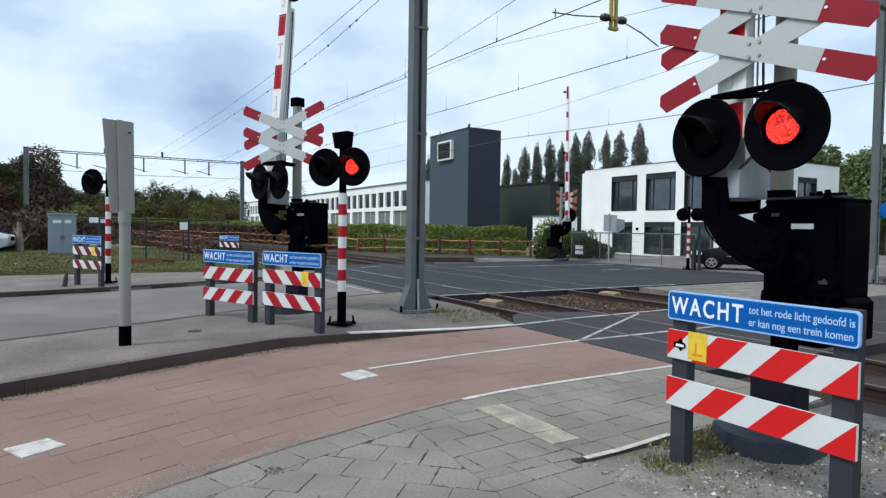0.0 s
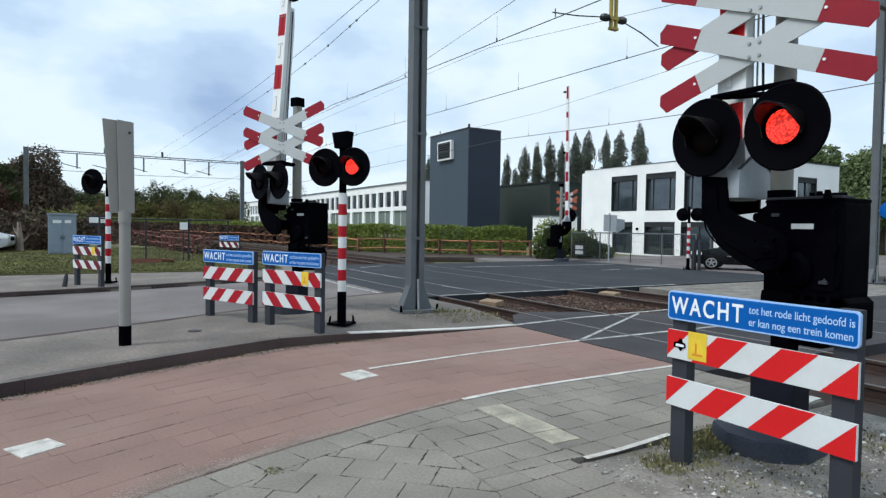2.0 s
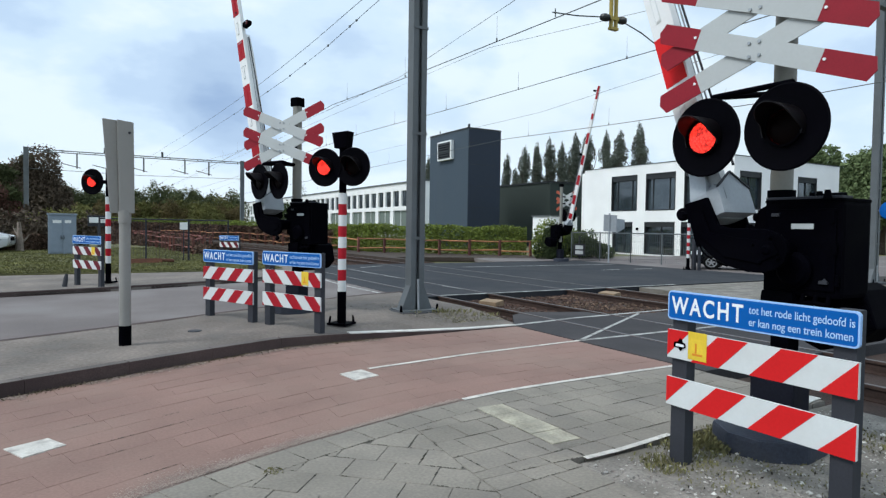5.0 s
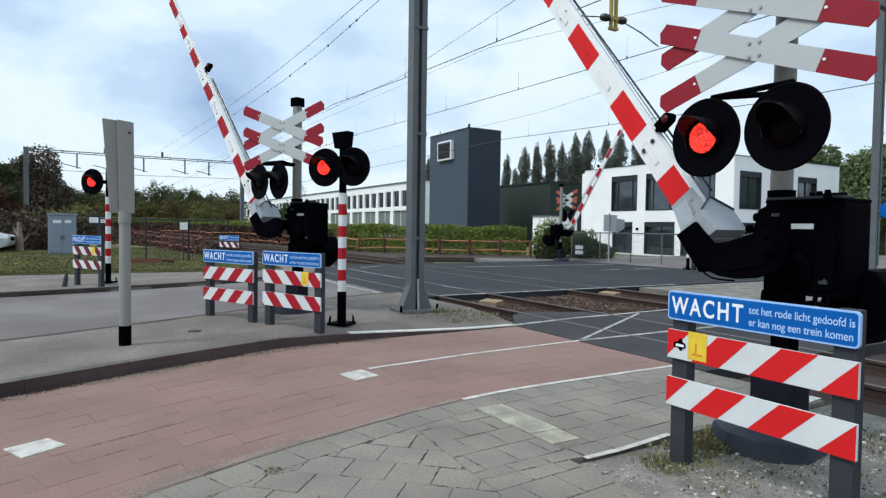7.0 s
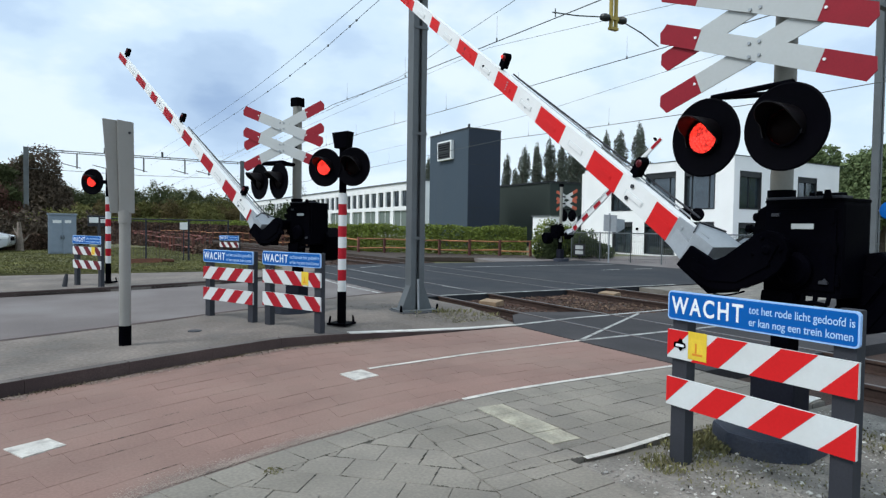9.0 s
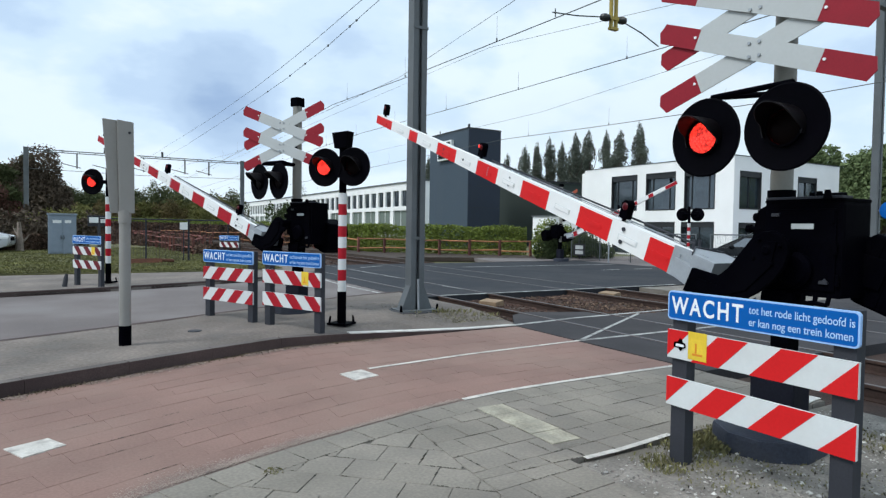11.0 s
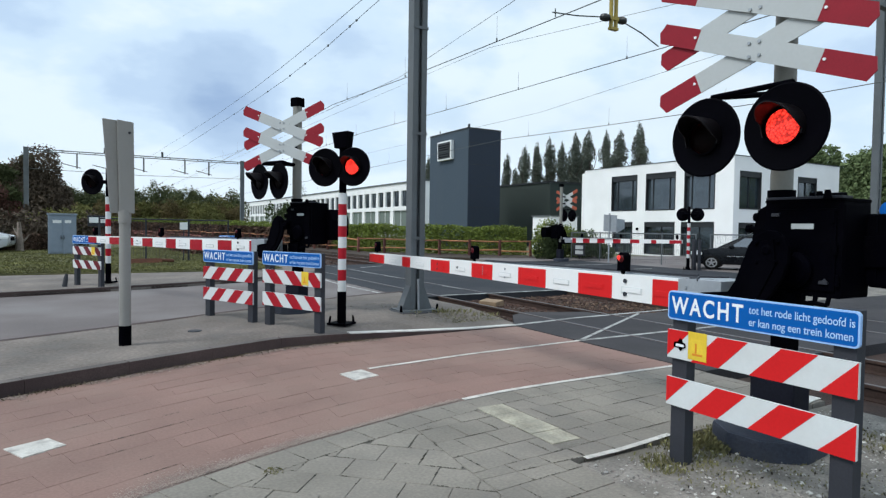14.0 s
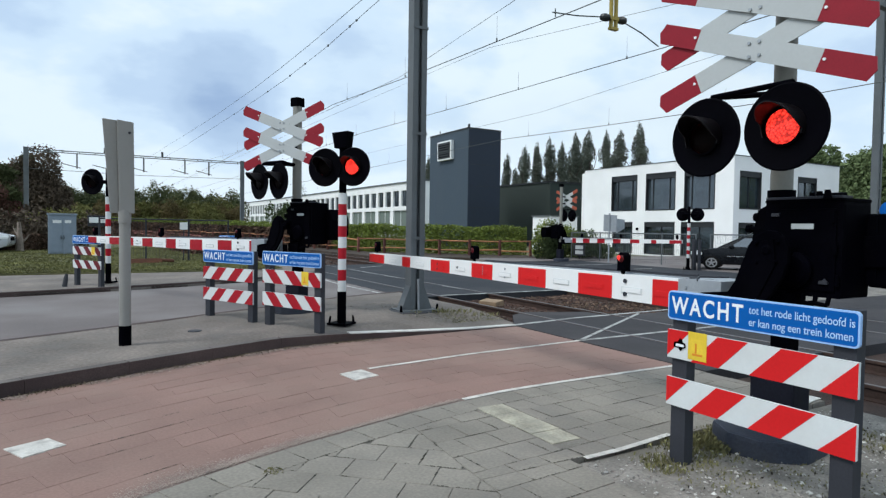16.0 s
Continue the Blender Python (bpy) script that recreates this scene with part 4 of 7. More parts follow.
    part("lamp_bracket", smooth(add_path_tube(bmesh.new(), [(pc[0], pc[1], zl + 0.3), (-0.10, pc[1], zl + 0.3), (-0.26, lamp_ys[0], zl + 0.32), (-0.26, lamp_ys[1], zl + 0.32), (-0.10, pc[1], zl + 0.3)], arm)), M["black"], t, "black lamp bracket")
    lamp_head(t, lamp_ys[0], zl, -0.33, 0.305, "L" if phase and lamps else "", lamp_turn)
    lamp_head(t, lamp_ys[1], zl, -0.33, 0.305, "R" if phase and lamps else "", lamp_turn)
    b = boom_part(t, phase and lamps, stripes, lamps_at, slide, roll, deep, boom_red)
    axle = pose(PIVOT[0], PIVOT[1] + slide, PIVOT[2], 0, roll)
    b.matrix_basis = axle @ pose(0, 0, 0, 88)
    BOOMS.append((b, axle))
    return t


def lamp_pole(m, label, phases=("L", "R"), height=2.1, bell=True, r=0.285, half=0.24):
    t = thing("crossing_lamp_post", m, label, "warning light", "banded lamp posts")
    part("base_plate", box(-0.16, 0.16, -0.16, 0.16, 0.0, 0.03, 0.005), M["black"], t, "black base plate")
    for a in range(4):
        an = radians(45 + 90 * a)
        x, y = 0.19 * math.cos(an), 0.19 * math.sin(an)
        part("anchor", tube((x, y, 0.0), (x * 0.9, y * 0.9, 0.13), 0.02, 0.014, 8), M["black"], t)
    part("foot_sleeve", tube((0, 0, 0.02), (0, 0, 0.50), 0.068, None, 18), M["black"], t)
    n = 9
    for i in range(n):
        z0, z1 = 0.50 + (height - 0.62) * i / n, 0.50 + (height - 0.62) * (i + 1) / n
        part("band", tube((0, 0, z0), (0, 0, z1), 0.064, None, 18), M["board_white"] if i % 2 == 0 else M["red_band"], t, "white band" if i % 2 == 0 else "red band")
    part("pole_top", tube((0, 0, height - 0.12), (0, 0, height + 0.60), 0.055, None, 16), M["black"], t)
    lamp_head(t, half, height + 0.26, -0.12, r, phases[0])
    lamp_head(t, -half, height + 0.26, -0.112, r, phases[1])
    part("cross_tube", tube((-0.03, half, height + 0.26), (-0.03, -half, height + 0.26), 0.05, None, 10), M["black"], t)
    if bell:
        bmb = prism([(-0.10, height + 0.55), (0.10, height + 0.55), (0.145, height + 0.78), (-0.135, height + 0.80)], "x", -0.09, 0.09, 0.01)
        part("bell_housing", bmb, M["black"], t, "black bell housing")
    return t


def build_crossing():
    warning_board(pose(3.57, 2.335, -0.02), 1.21, -1, True, "striped barrier with blue warning notice on the gravel verge")
    warning_board(pose(2.53, 8.74, ISLAND_TOP, 0, 0, 24), 1.10, 1, True, "striped barrier with blue notice and yellow sticker on the island", "red_band")
    warning_board(pose(1.90, 10.02, ISLAND_TOP, 0, 0, 25), 1.08, -1, False, "striped barrier with a blue notice beside the road", "red_band")
    warning_board(pose(-0.02, 17.36, 0.08, 0, 0, 28), 1.22, 1, True, "striped barrier with a blue notice across the road", "maroon")
    warning_board(pose(4.9, 25.6, 0.08, 0, 0, 24), 1.12, 1, False, "small distant striped barrier with a blue notice", "maroon")
    barrier(pose(4.52, 2.5, -0.02), "black crossing barrier with red and white boom beside the cycle path", cross_turn=8)
    barrier(pose(3.2, 10.25, ISLAND_TOP, 0, 0, 24), "black crossing barrier with red and white boom on the island", cross_drop=0.16, cross_turn=13, cross_size=1.04, lamp_drop=0.13, lamp_ys=(0.79, 0.28), lamp_turn=-10, lamps=False, arm=0.034, stripes=ISLAND_STRIPES, lamps_at=(1.67, 4.30, 7.2), slide=0.24, roll=2.5, deep=0.22, boom_red="red_band")
    barrier(pose(21.3, 24.9, 0.0, 0, 0, 180), "black crossing barrier with striped boom beyond the tracks", phase=False, cross_red="red_orange", boom_red="red_band", deep=0.0)
    lamp_pole(pose(3.33, 8.81, ISLAND_TOP, 0, 0, 38), "red and white banded lamp post with twin lamps and bell")
    lamp_pole(pose(0.46, 18.07, 0.08, 0, 0, 48), "red and white banded lamp post across the road", ("F", "G"), height=2.33, bell=False, r=0.33, half=0.36)
    lamp_pole(pose(22.3, 17.6, 0.0, 0, 0, 200), "red and white banded lamp post seen from behind", ("", ""), bell=False, half=0.3)


# ---- railway masts and wires ----
def portal_mast(m, height, label):
    t = thing("portal_mast", m, label, "railway mast", "overhead line masts")
    w, d = 0.27, 0.22
    part("flange", box(-w / 2, -w / 2 + 0.1, -d / 2, d / 2, 0.0, height, 0.006), M["mast"], t)
    part("flange", box(w / 2 - 0.1, w / 2, -d / 2, d / 2, 0.0, height, 0.006), M["mast"], t)
    part("web", box(-w / 2 + 0.1, w / 2 - 0.1, -0.02, 0.02, 0.0, height), M["mast"], t)
    z = 1.30
    while z < height:
        part("batten", box(-w / 2 - 0.012, w / 2 + 0.012, -d / 2 - 0.012, -d / 2, z, z + 0.05), M["mast"], t)
        z += 1.85
    part("footing", prism([(-0.40, -0.33), (-0.10, -0.40), (0.46, -0.36), (0.52, 0.10), (0.34, 0.36), (-0.36, 0.34), (-0.44, 0.02)], "z", -0.15, 0.035, 0.02), M["concrete_dark"], t, "dark crumbling concrete footing")
    part("foot_plate", box(-0.34, 0.34, -0.26, 0.26, 0.03, 0.055, 0.004), M["mast"], t)
    for s in (-1, 1):
        part("gusset", prism([(s * w / 2, 0.055), (s * (w / 2 + 0.17), 0.055), (s * (w / 2 + 0.15), 0.10), (s * w / 2, 0.48)], "y", -0.10, 0.10), M["mast"], t)
        part("anchor_bolt", tube((s * 0.36, -0.20, 0.0), (s * 0.36, -0.20, 0.15), 0.028, 0.02, 8), M["black"], t)
    part("cable_pipe", tube((0.02, -d / 2 - 0.02, 0.03), (0.0, -d / 2 - 0.02, 0.60), 0.02, None, 8), M["galv"], t, "pale cable pipe")
    return t


def build_railway():
    portal_mast(pose(5.08, 9.8, 0.10), 9.6, "grey steel overhead line mast on the island")
    portal_mast(pose(22.9, 10.7, -0.02), 9.6, "grey steel overhead line mast beyond the tracks")
    beam = thing("portal_beam", pose(0, 0, 0), "grey steel beam across the tracks", "railway portal")
    part("chord", box(4.9, 23.2, 9.85, 10.05, 9.3, 9.45), M["mast"], beam)
    part("chord", box(4.9, 23.2, 9.85, 10.05, 8.6, 8.72), M["mast"], beam)
    hang = thing("drop_bracket", pose(9.9, 9.9, 0), "yellow steel drop bracket with black insulators", "overhead line fitting")
    for s in (-0.07, 0.07):
        part("hanger", box(s - 0.022, s + 0.022, -0.04, 0.04, 6.0, 8.65), M["yellow_steel"], hang)
    part("end_plate", box(-0.11, 0.11, -0.05, 0.05, 5.96, 6.01), M["yellow_steel"], hang)
    part("cross_plate", box(-0.13, 0.13, -0.045, 0.045, 6.17, 6.24), M["yellow_steel"], hang)
    for s in (-1, 1):
        prof = [(0.0, 0.0), (0.03, 0.0), (0.075, 0.03), (0.035, 0.05), (0.085, 0.09), (0.035, 0.11), (0.085, 0.15), (0.035, 0.17), (0.07, 0.21), (0.025, 0.25), (0, 0.25)]
        part("insulator", smooth(add_lathe(bmesh.new(), prof, Matrix.Translation((s * 0.13, 0, 6.2)) @ Matrix.Rotation(radians(90 * s - 5), 4, "Y"), 14)), M["insulator"], hang, "ribbed black insulator")
    part("steady_arm", smooth(add_path_tube(bmesh.new(), [(-0.36, 0, 6.18), (-1.05, 0, 6.08), (-1.70, 0, 6.03)], 0.014)), M["wire"], hang)
    part("arm_tick", tube((-1.62, 0, 5.95), (-1.62, 0, 6.12), 0.012, None, 6), M["wire"], hang)
    part("steady_arm", smooth(add_path_tube(bmesh.new(), [(0.36, 0, 6.17), (0.85, 0, 6.05), (1.42, 0, 5.84)], 0.014)), M["wire"], hang)


def wire(pts, r, label="dark overhead contact wire above the tracks"):
    bm = bmesh.new()
    add_path_tube(bm, pts, r, 6)
    return tagged(part("overhead_wire", bm, M["wire"]), label, "overhead wire", "overhead wires")


def build_wires():
    p = thing("rear_portal", pose(0, -40, 0.0), "grey steel portal carrying the overhead line", "railway portal")
    part("beam", box(4.8, 20.2, -0.15, 0.15, 8.1, 8.4), M["mast"], p)
    for x in (4.8, 20.2):
        part("mast", box(x - 0.15, x + 0.15, -0.15, 0.15, -0.2, 8.1), M["mast"], p)
    for x in (5.0, 7.95, 12.0, 16.0):
        part("hanger", box(x - 0.05, x + 0.05, -0.05, 0.05, 5.1, 8.1), M["mast"], p)
    # x, then heights at two places along the tracks
    contact = ((7.95, 5.72, 8.2, 6.16, 22.0), (12.0, 6.02, 10.3, 6.36, 29.2), (16.0, 5.16, 10.0, 5.60, 22.5))
    carrier = ((7.95, 6.6, 9.9, 6.02, 16.5, 7.3), (12.0, 6.95, 9.9, 7.85, 17.8, 7.9), (16.0, 6.9, 9.9, 6.4, 20.0, 7.5))
    for (x, z1, y1, z2, y2), (_, c1, d1, c2, d2, c3) in zip(contact, carrier):
        wire([(x, -40, z1), (x, y1, z1), (x + 0.1, (y1 + y2) / 2, (z1 + z2) / 2), (x, y2, z2), (x + 0.1, 60, z2 - 0.2), (x, 160, z2)], 0.011)
        wire([(x, -40, c3), (x, d1, c1), (x, d2, c2), (x, 40, c2 + 0.1), (x, 64, c3), (x, 110, c2), (x, 160, c3)], 0.006, "thin catenary carrier wire above the tracks")
        for k in range(9):
            y = 11.5 + 4.6 * k
            zc = z1 + (z2 - z1) * min(1, (y - y1) / (y2 - y1))
            tagged(part("dropper", smooth(add_tube(add_tube(bmesh.new(), (x, y, zc), (x, y, zc + 0.55), 0.003, None, 5), (x, y, zc - 0.02), (x, y, zc + 0.05), 0.018, None, 6)), M["wire"]), "thin dropper wire with a clamp", "overhead wire", "dropper wires")
    # feeder wires on the mast side
    wire([(5.0, -30, 7.4), (5.0, 4, 6.62), (5.0, 12.2, 6.37), (5.0, 15.6, 6.315), (5.0, 18.6, 6.31), (5.0, 21.8, 6.34), (5.0, 29.5, 6.54), (5.0, 35.4, 6.76), (5.0, 62, 7.8)], 0.006, "thin feeder wire beside the tracks")
    w = wire([(5.0, -30, 7.3), (5.0, 4, 6.45), (5.0, 11.35, 6.09), (5.0, 14.3, 5.935), (5.0, 17.9, 5.875), (5.0, 21, 5.90), (5.0, 25.7, 5.98), (5.0, 38.7, 6.24), (5.0, 62, 7.0)], 0.006, "thin feeder wire with small clamps beside the tracks")
    for y, z in ((12.5, 6.025), (12.9, 6.005), (14.3, 5.935), (16.1, 5.905), (17.5, 5.88), (20.0, 5.89), (25.2, 5.972)):
        part("clamp", box(4.985, 5.015, y - 0.03, y + 0.03, z - 0.02, z + 0.02), M["wire"], w)


# ---- buildings ----
def window_unit(parent, p0, along, normal, width, z0, z1, bars=1, deep=0.12, label="dark framed window", blind=0.0):
    """A window in a wall: a dark frame with glass set back into the opening. p0: its lower left corner on the wall's face, along and normal: unit vectors."""
    a, n = Vector((*along, 0)), Vector((*normal, 0))
    o = Vector((*p0, 0))

    def slab(u0, u1, d0, d1, za, zb):
        bm = bmesh.new()
        c = [o + a * u + n * d for u, d in ((u0, d0), (u1, d0), (u1, d1), (u0, d1))]
        return add_prism(bm, [(v.x, v.y) for v in c], "z", za, zb)
    f = part("window_frame", slab(0, 0.07, -deep, 0.02, z0, z1), M["frame"], parent, label)
    for u0, u1, za, zb in ((width - 0.07, width, z0, z1), (0.07, width - 0.07, z0, z0 + 0.07), (0.07, width - 0.07, z1 - 0.07, z1)):
        part("frame_bar", slab(u0, u1, -deep, 0.02, za, zb), M["frame"], f)
    for k in range(1, bars + 1):
        u = width * ((0.24, 0.80)[k - 1] if bars == 2 else k / (bars + 1))
        part("mullion", slab(u - 0.022, u + 0.022, -deep + 0.02, -deep + 0.08, z0 + 0.07, z1 - 0.07), M["frame"], f)
    part("pane", slab(0.07, width - 0.07, -deep + 0.005, -deep + 0.02, z0 + 0.07, z1 - 0.07), M["glass"], f)
    if blind:
        part("blind_box", slab(0.07, width - 0.07, -deep + 0.03, -0.02, z1 - 0.07 - blind, z1 - 0.07), M["frame"], f)
    return f


def wall_with_holes(parent, name, p0, along, normal, length, z0, z1, holes, thick, material):
    """A wall face cut by real openings: solid strips between and round them. holes: (u0, u1, za, zb)."""
    us = sorted({0.0, length, *[h[0] for h in holes], *[h[1] for h in holes]})
    zs = sorted({z0, z1, *[h[2] for h in holes], *[h[3] for h in holes]})
    a, n, o = Vector((*along, 0)), Vector((*normal, 0)), Vector((*p0, 0))
    bm = bmesh.new()
    cells = {}

    def vert(u, d, z):
        key = (round(u, 4), d, round(z, 4))
        if key not in cells:
            cells[key] = bm.verts.new(o + a * u - n * d + Vector((0, 0, z)))
        return cells[key]

    def solid(i, j):
        if not (0 <= i < len(us) - 1 and 0 <= j < len(zs) - 1):
            return False
        um, zm = (us[i] + us[i + 1]) / 2, (zs[j] + zs[j + 1]) / 2
        return not any(h[0] < um < h[1] and h[2] < zm < h[3] for h in holes)
    for i in range(len(us) - 1):
        for j in range(len(zs) - 1):
            if not solid(i, j):
                continue
            q = [(us[i], zs[j]), (us[i + 1], zs[j]), (us[i + 1], zs[j + 1]), (us[i], zs[j + 1])]
            for d in (0.0, thick):
                bm.faces.new([vert(u, d, z) for u, z in q])
            for (di, dj), (k, kk) in zip(((0, -1), (1, 0), (0, 1), (-1, 0)), ((0, 1), (1, 2), (2, 3), (3, 0))):
                if not solid(i + di, j + dj):
                    bm.faces.new([vert(*q[k][:1], 0.0, q[k][1]), vert(*q[kk][:1], 0.0, q[kk][1]), vert(*q[kk][:1], thick, q[kk][1]), vert(*q[k][:1], thick, q[k][1])])
    bmesh.ops.recalc_face_normals(bm, faces=list(bm.faces))
    return part(name, bm, material, parent)


def office_building():
    t = thing("office_building", pose(0, 0, 0), "white rendered two-storey office with dark framed windows", "building")
    X, Y, top = 36.9, 25.7, 6.72
    # the long wall faces -x and runs along y; u grows from the corner
    up = [(1.4, 3.9), (4.65, 7.4), (8.25, 10.95)]
    low = [(1.4, 4.1), (4.65, 7.45), (8.65, 10.75)]
    holes = [(a, b, 3.2, 6.0) for a, b in up] + [(a, b, -0.1, 2.34) for a, b in low]
    wall_with_holes(t, "wall", (X, Y), (0, 1), (-1, 0), 14.1, -0.25, top, holes, 0.35, M["render"])
    for a, b in up:
        window_unit(t, (X, Y + a), (0, 1), (-1, 0), b - a, 3.2, 6.0, 2, 0.25, blind=0.35)
    for a, b in low:
        window_unit(t, (X, Y + a), (0, 1), (-1, 0), b - a, -0.1, 2.34, 1, 0.3, blind=0.3)
    holes2 = [(0.25, 2.6, 3.2, 5.75), (6.9, 9.3, 3.2, 5.7), (0.25, 2.5, -0.1, 2.3), (6.9, 9.3, -0.1, 2.3), (3.6, 5.9, 3.2, 5.7)]
    wall_with_holes(t, "wall", (X + 0.35, Y), (1, 0), (0, -1), 12.3, -0.25, top, holes2, 0.35, M["render"])
    for a, b, z0, z1 in holes2:
        window_unit(t, (X + 0.35 + a, Y), (1, 0), (0, -1), b - a, z0, z1, 1, 0.2, blind=0.3)
    part("wall", box(X + 12.3, X + 12.65, Y + 0.35, Y + 14.1, -0.25, top), M["render"], t)
    part("wall", box(X + 0.35, X + 12.3, Y + 13.75, Y + 14.1, -0.25, top), M["render"], t)
    part("side_wing", box(X + 0.9, X + 8, Y + 14.1, Y + 15.4, -0.25, top - 0.12), M["render"], t)
    part("floor_slab", box(X + 0.35, X + 12.3, Y + 0.35, Y + 13.75, 2.6, 2.95), M["frame"], t)
    r = part("roof", box(X + 0.1, X + 12.5, Y + 0.1, Y + 14.0, top - 0.35, top - 0.1), M["mast"], t, "flat grey roof")
    part("coping", box(X - 0.04, X + 0.4, Y - 0.04, Y + 14.14, top, top + 0.05), M["mast"], r)
    part("coping", box(X + 0.4, X + 12.7, Y - 0.04, Y + 0.4, top, top + 0.05), M["mast"], r)
    part("door_lamp", box(X - 0.12, X, Y + 8.05, Y + 8.2, 1.7, 1.9, 0.01), M["black"], t)


def tower_building():
    t = thing("tower", pose(0, 0, 0), "tall dark grey clad stair tower with a white framed vent", "building")
    x0, x1, y0, y1, top = 32.0, 35.8, 50.8, 58.5, 11.35
    part("shaft", box(x0, x1, y0, y1, -0.25, top), M["tower"], t, "grey cladding")
    part("side_cladding", box(x0 + 0.04, x1 + 0.004, y0 - 0.03, y0 - 0.002, -0.25, top - 0.002), M["navy"], t, "dark navy cladding")
    for k in range(5):
        part("panel_joint", box(x0 + 0.04, x1, y0 - 0.034, y0 - 0.03, 1.6 + 2.1 * k, 1.63 + 2.1 * k), M["frame"], t)
    part("parapet", box(x0 - 0.05, x1 + 0.05, y0 - 0.05, y1 + 0.05, top, top + 0.12), M["frame"], t)
    w = part("vent_frame", box(x0 - 0.35, x0 - 0.001, y0 + 2.7, y0 + 5.5, 8.6, 10.55, 0.04), M["white"], t, "white metal vent frame")
    part("vent_louvre", box(x0 - 0.40, x0 - 0.34, y0 + 2.92, y0 + 5.28, 8.77, 10.38, 0.02), M["frame"], w, "dark louvre")
    for k in range(6):
        part("slat", box(x0 - 0.43, x0 - 0.40, y0 + 2.98, y0 + 5.22, 8.92 + 0.23 * k, 8.99 + 0.23 * k), M["black"], w)
    part("roof_stub", tube((x0 + 0.3, y0 + 0.4, top), (x0 + 0.3, y0 + 0.4, top + 0.5), 0.12, None, 8), M["frame"], t)
    part("roof_stub", tube((x0 + 0.3, y1 - 1.6, top), (x0 + 0.3, y1 - 1.6, top + 0.5), 0.05, None, 8), M["frame"], t)
    g = thing("hall", pose(0, 0, 0), "dark green clad hall with a flat roof", "building")
    part("wall", box(42, 66, 50.5, 60, -0.25, 6.6), M["darkgreen"], g)
    part("roof_edge", box(41.9, 66.1, 50.4, 60.1, 6.6, 6.75), M["frame"], g)
    lw = thing("low_extension", pose(0, 0, 0), "low white extension behind the hedge", "building")
    part("wall", box(33.5, 36.5, 40.2, 42.5, -0.25, 2.75), M["render"], lw)
    part("roof_edge", box(33.4, 36.6, 40.1, 42.6, 2.75, 2.85), M["mast"], lw)


def long_building():
    t = thing("long_building", pose(0, 0, 0), "long white two-storey building with rows of dark windows", "building")
    X, y0, y1, top = 40.0, 75.0, 186.0, 8.15
    bay = 5.55
    n = int((y1 - y0 - 6.0) / bay)
    wins = []
    for k in range(n):
        u = 4.6 + bay * k
        for d in (0.35, 3.1):
            wins.append((u + d - 0.1, u + d + 1.85, 4.8, 7.1))
        wins.append((u + 0.5, u + 4.9, 0.6, 4.2))
    wall_with_holes(t, "wall", (X, y0), (0, 1), (-1, 0), y1 - y0, -0.25, top, wins, 0.4, M["render"])
    for a, b, z0, z1 in wins:
        w = part("window", box(X + 0.25, X + 0.3, y0 + a, y0 + b, z0, z1), M["far_glass"] if z0 > 3 else M["blind"], t, "dark window" if z0 > 3 else "grey green panel")
        if z0 > 3:
            part("window_frame", box(X + 0.2, X + 0.249, y0 + a + 0.8, y0 + a + 0.9, z0, z1), M["frame"], w)
        else:
            part("panel_bar", box(X + 0.2, X + 0.249, (a + b) / 2 + y0 - 0.05, (a + b) / 2 + y0 + 0.05, z0, z1), M["render"], w)
    part("wall", box(X + 0.4, X + 12, y0, y0 + 0.4, -0.25, top), M["render"], t)
    part("roof", box(X - 0.15, X + 12, y0 - 0.1, y1 + 0.1, top, top + 0.2), M["mast"], t, "flat grey roof")


# ---- plants ----
def leaf_mesh(name, centres, size, rng, material, parent=None, flat=0.0):
    """Many small leaf clumps as bent pairs of triangles, turned at random."""
    n = len(centres)
    c = np.asarray(centres, float)
    d1 = rng.normal(size=(n, 3))
    if flat:
        d1[:, 2] = 0
    d1 /= np.linalg.norm(d1, axis=1)[:, None]
    d2 = np.cross(d1, rng.normal(size=(n, 3)) if not flat else np.array((0, 0, 1.0)))
    d2 /= np.linalg.norm(d2, axis=1)[:, None]
    s = size * rng.uniform(0.6, 1.4, (n, 1))
    nn = np.cross(d1, d2)
    nn = nn * (0 if flat else 1)
    v = np.empty((n, 4, 3))
    v[:, 0], v[:, 1], v[:, 2], v[:, 3] = c - d1 * s, c - d2 * s * 0.55 + nn * s * 0.2, c + d1 * s, c + d2 * s * 0.55 + nn * s * 0.2
    me = bpy.data.meshes.new(name)
    idx = np.arange(n * 4).reshape(n, 4)
    me.from_pydata(v.reshape(-1, 3).tolist(), [], idx.tolist())
    me.materials.append(material)
    ob = new(name, me)
    if parent:
        ob.parent = parent
    return ob


def crown_points(n, blobs, rng):
    """Points in the outer shells of several soft blobs: (x, y, z, rx, ry, rz)."""
    w = np.array([b[3] * b[4] * b[5] for b in blobs]) ** 0.67
    pick = rng.choice(len(blobs), n, p=w / w.sum())
    b = np.array(blobs)[pick]
    d = rng.normal(size=(n, 3))
    d /= np.linalg.norm(d, axis=1)[:, None]
    r = rng.uniform(0.35, 1.0, (n, 1)) ** 0.4 * (1 + 0.10 * rng.normal(size=(n, 1)))
    return b[:, :3] + d * r * b[:, 3:]


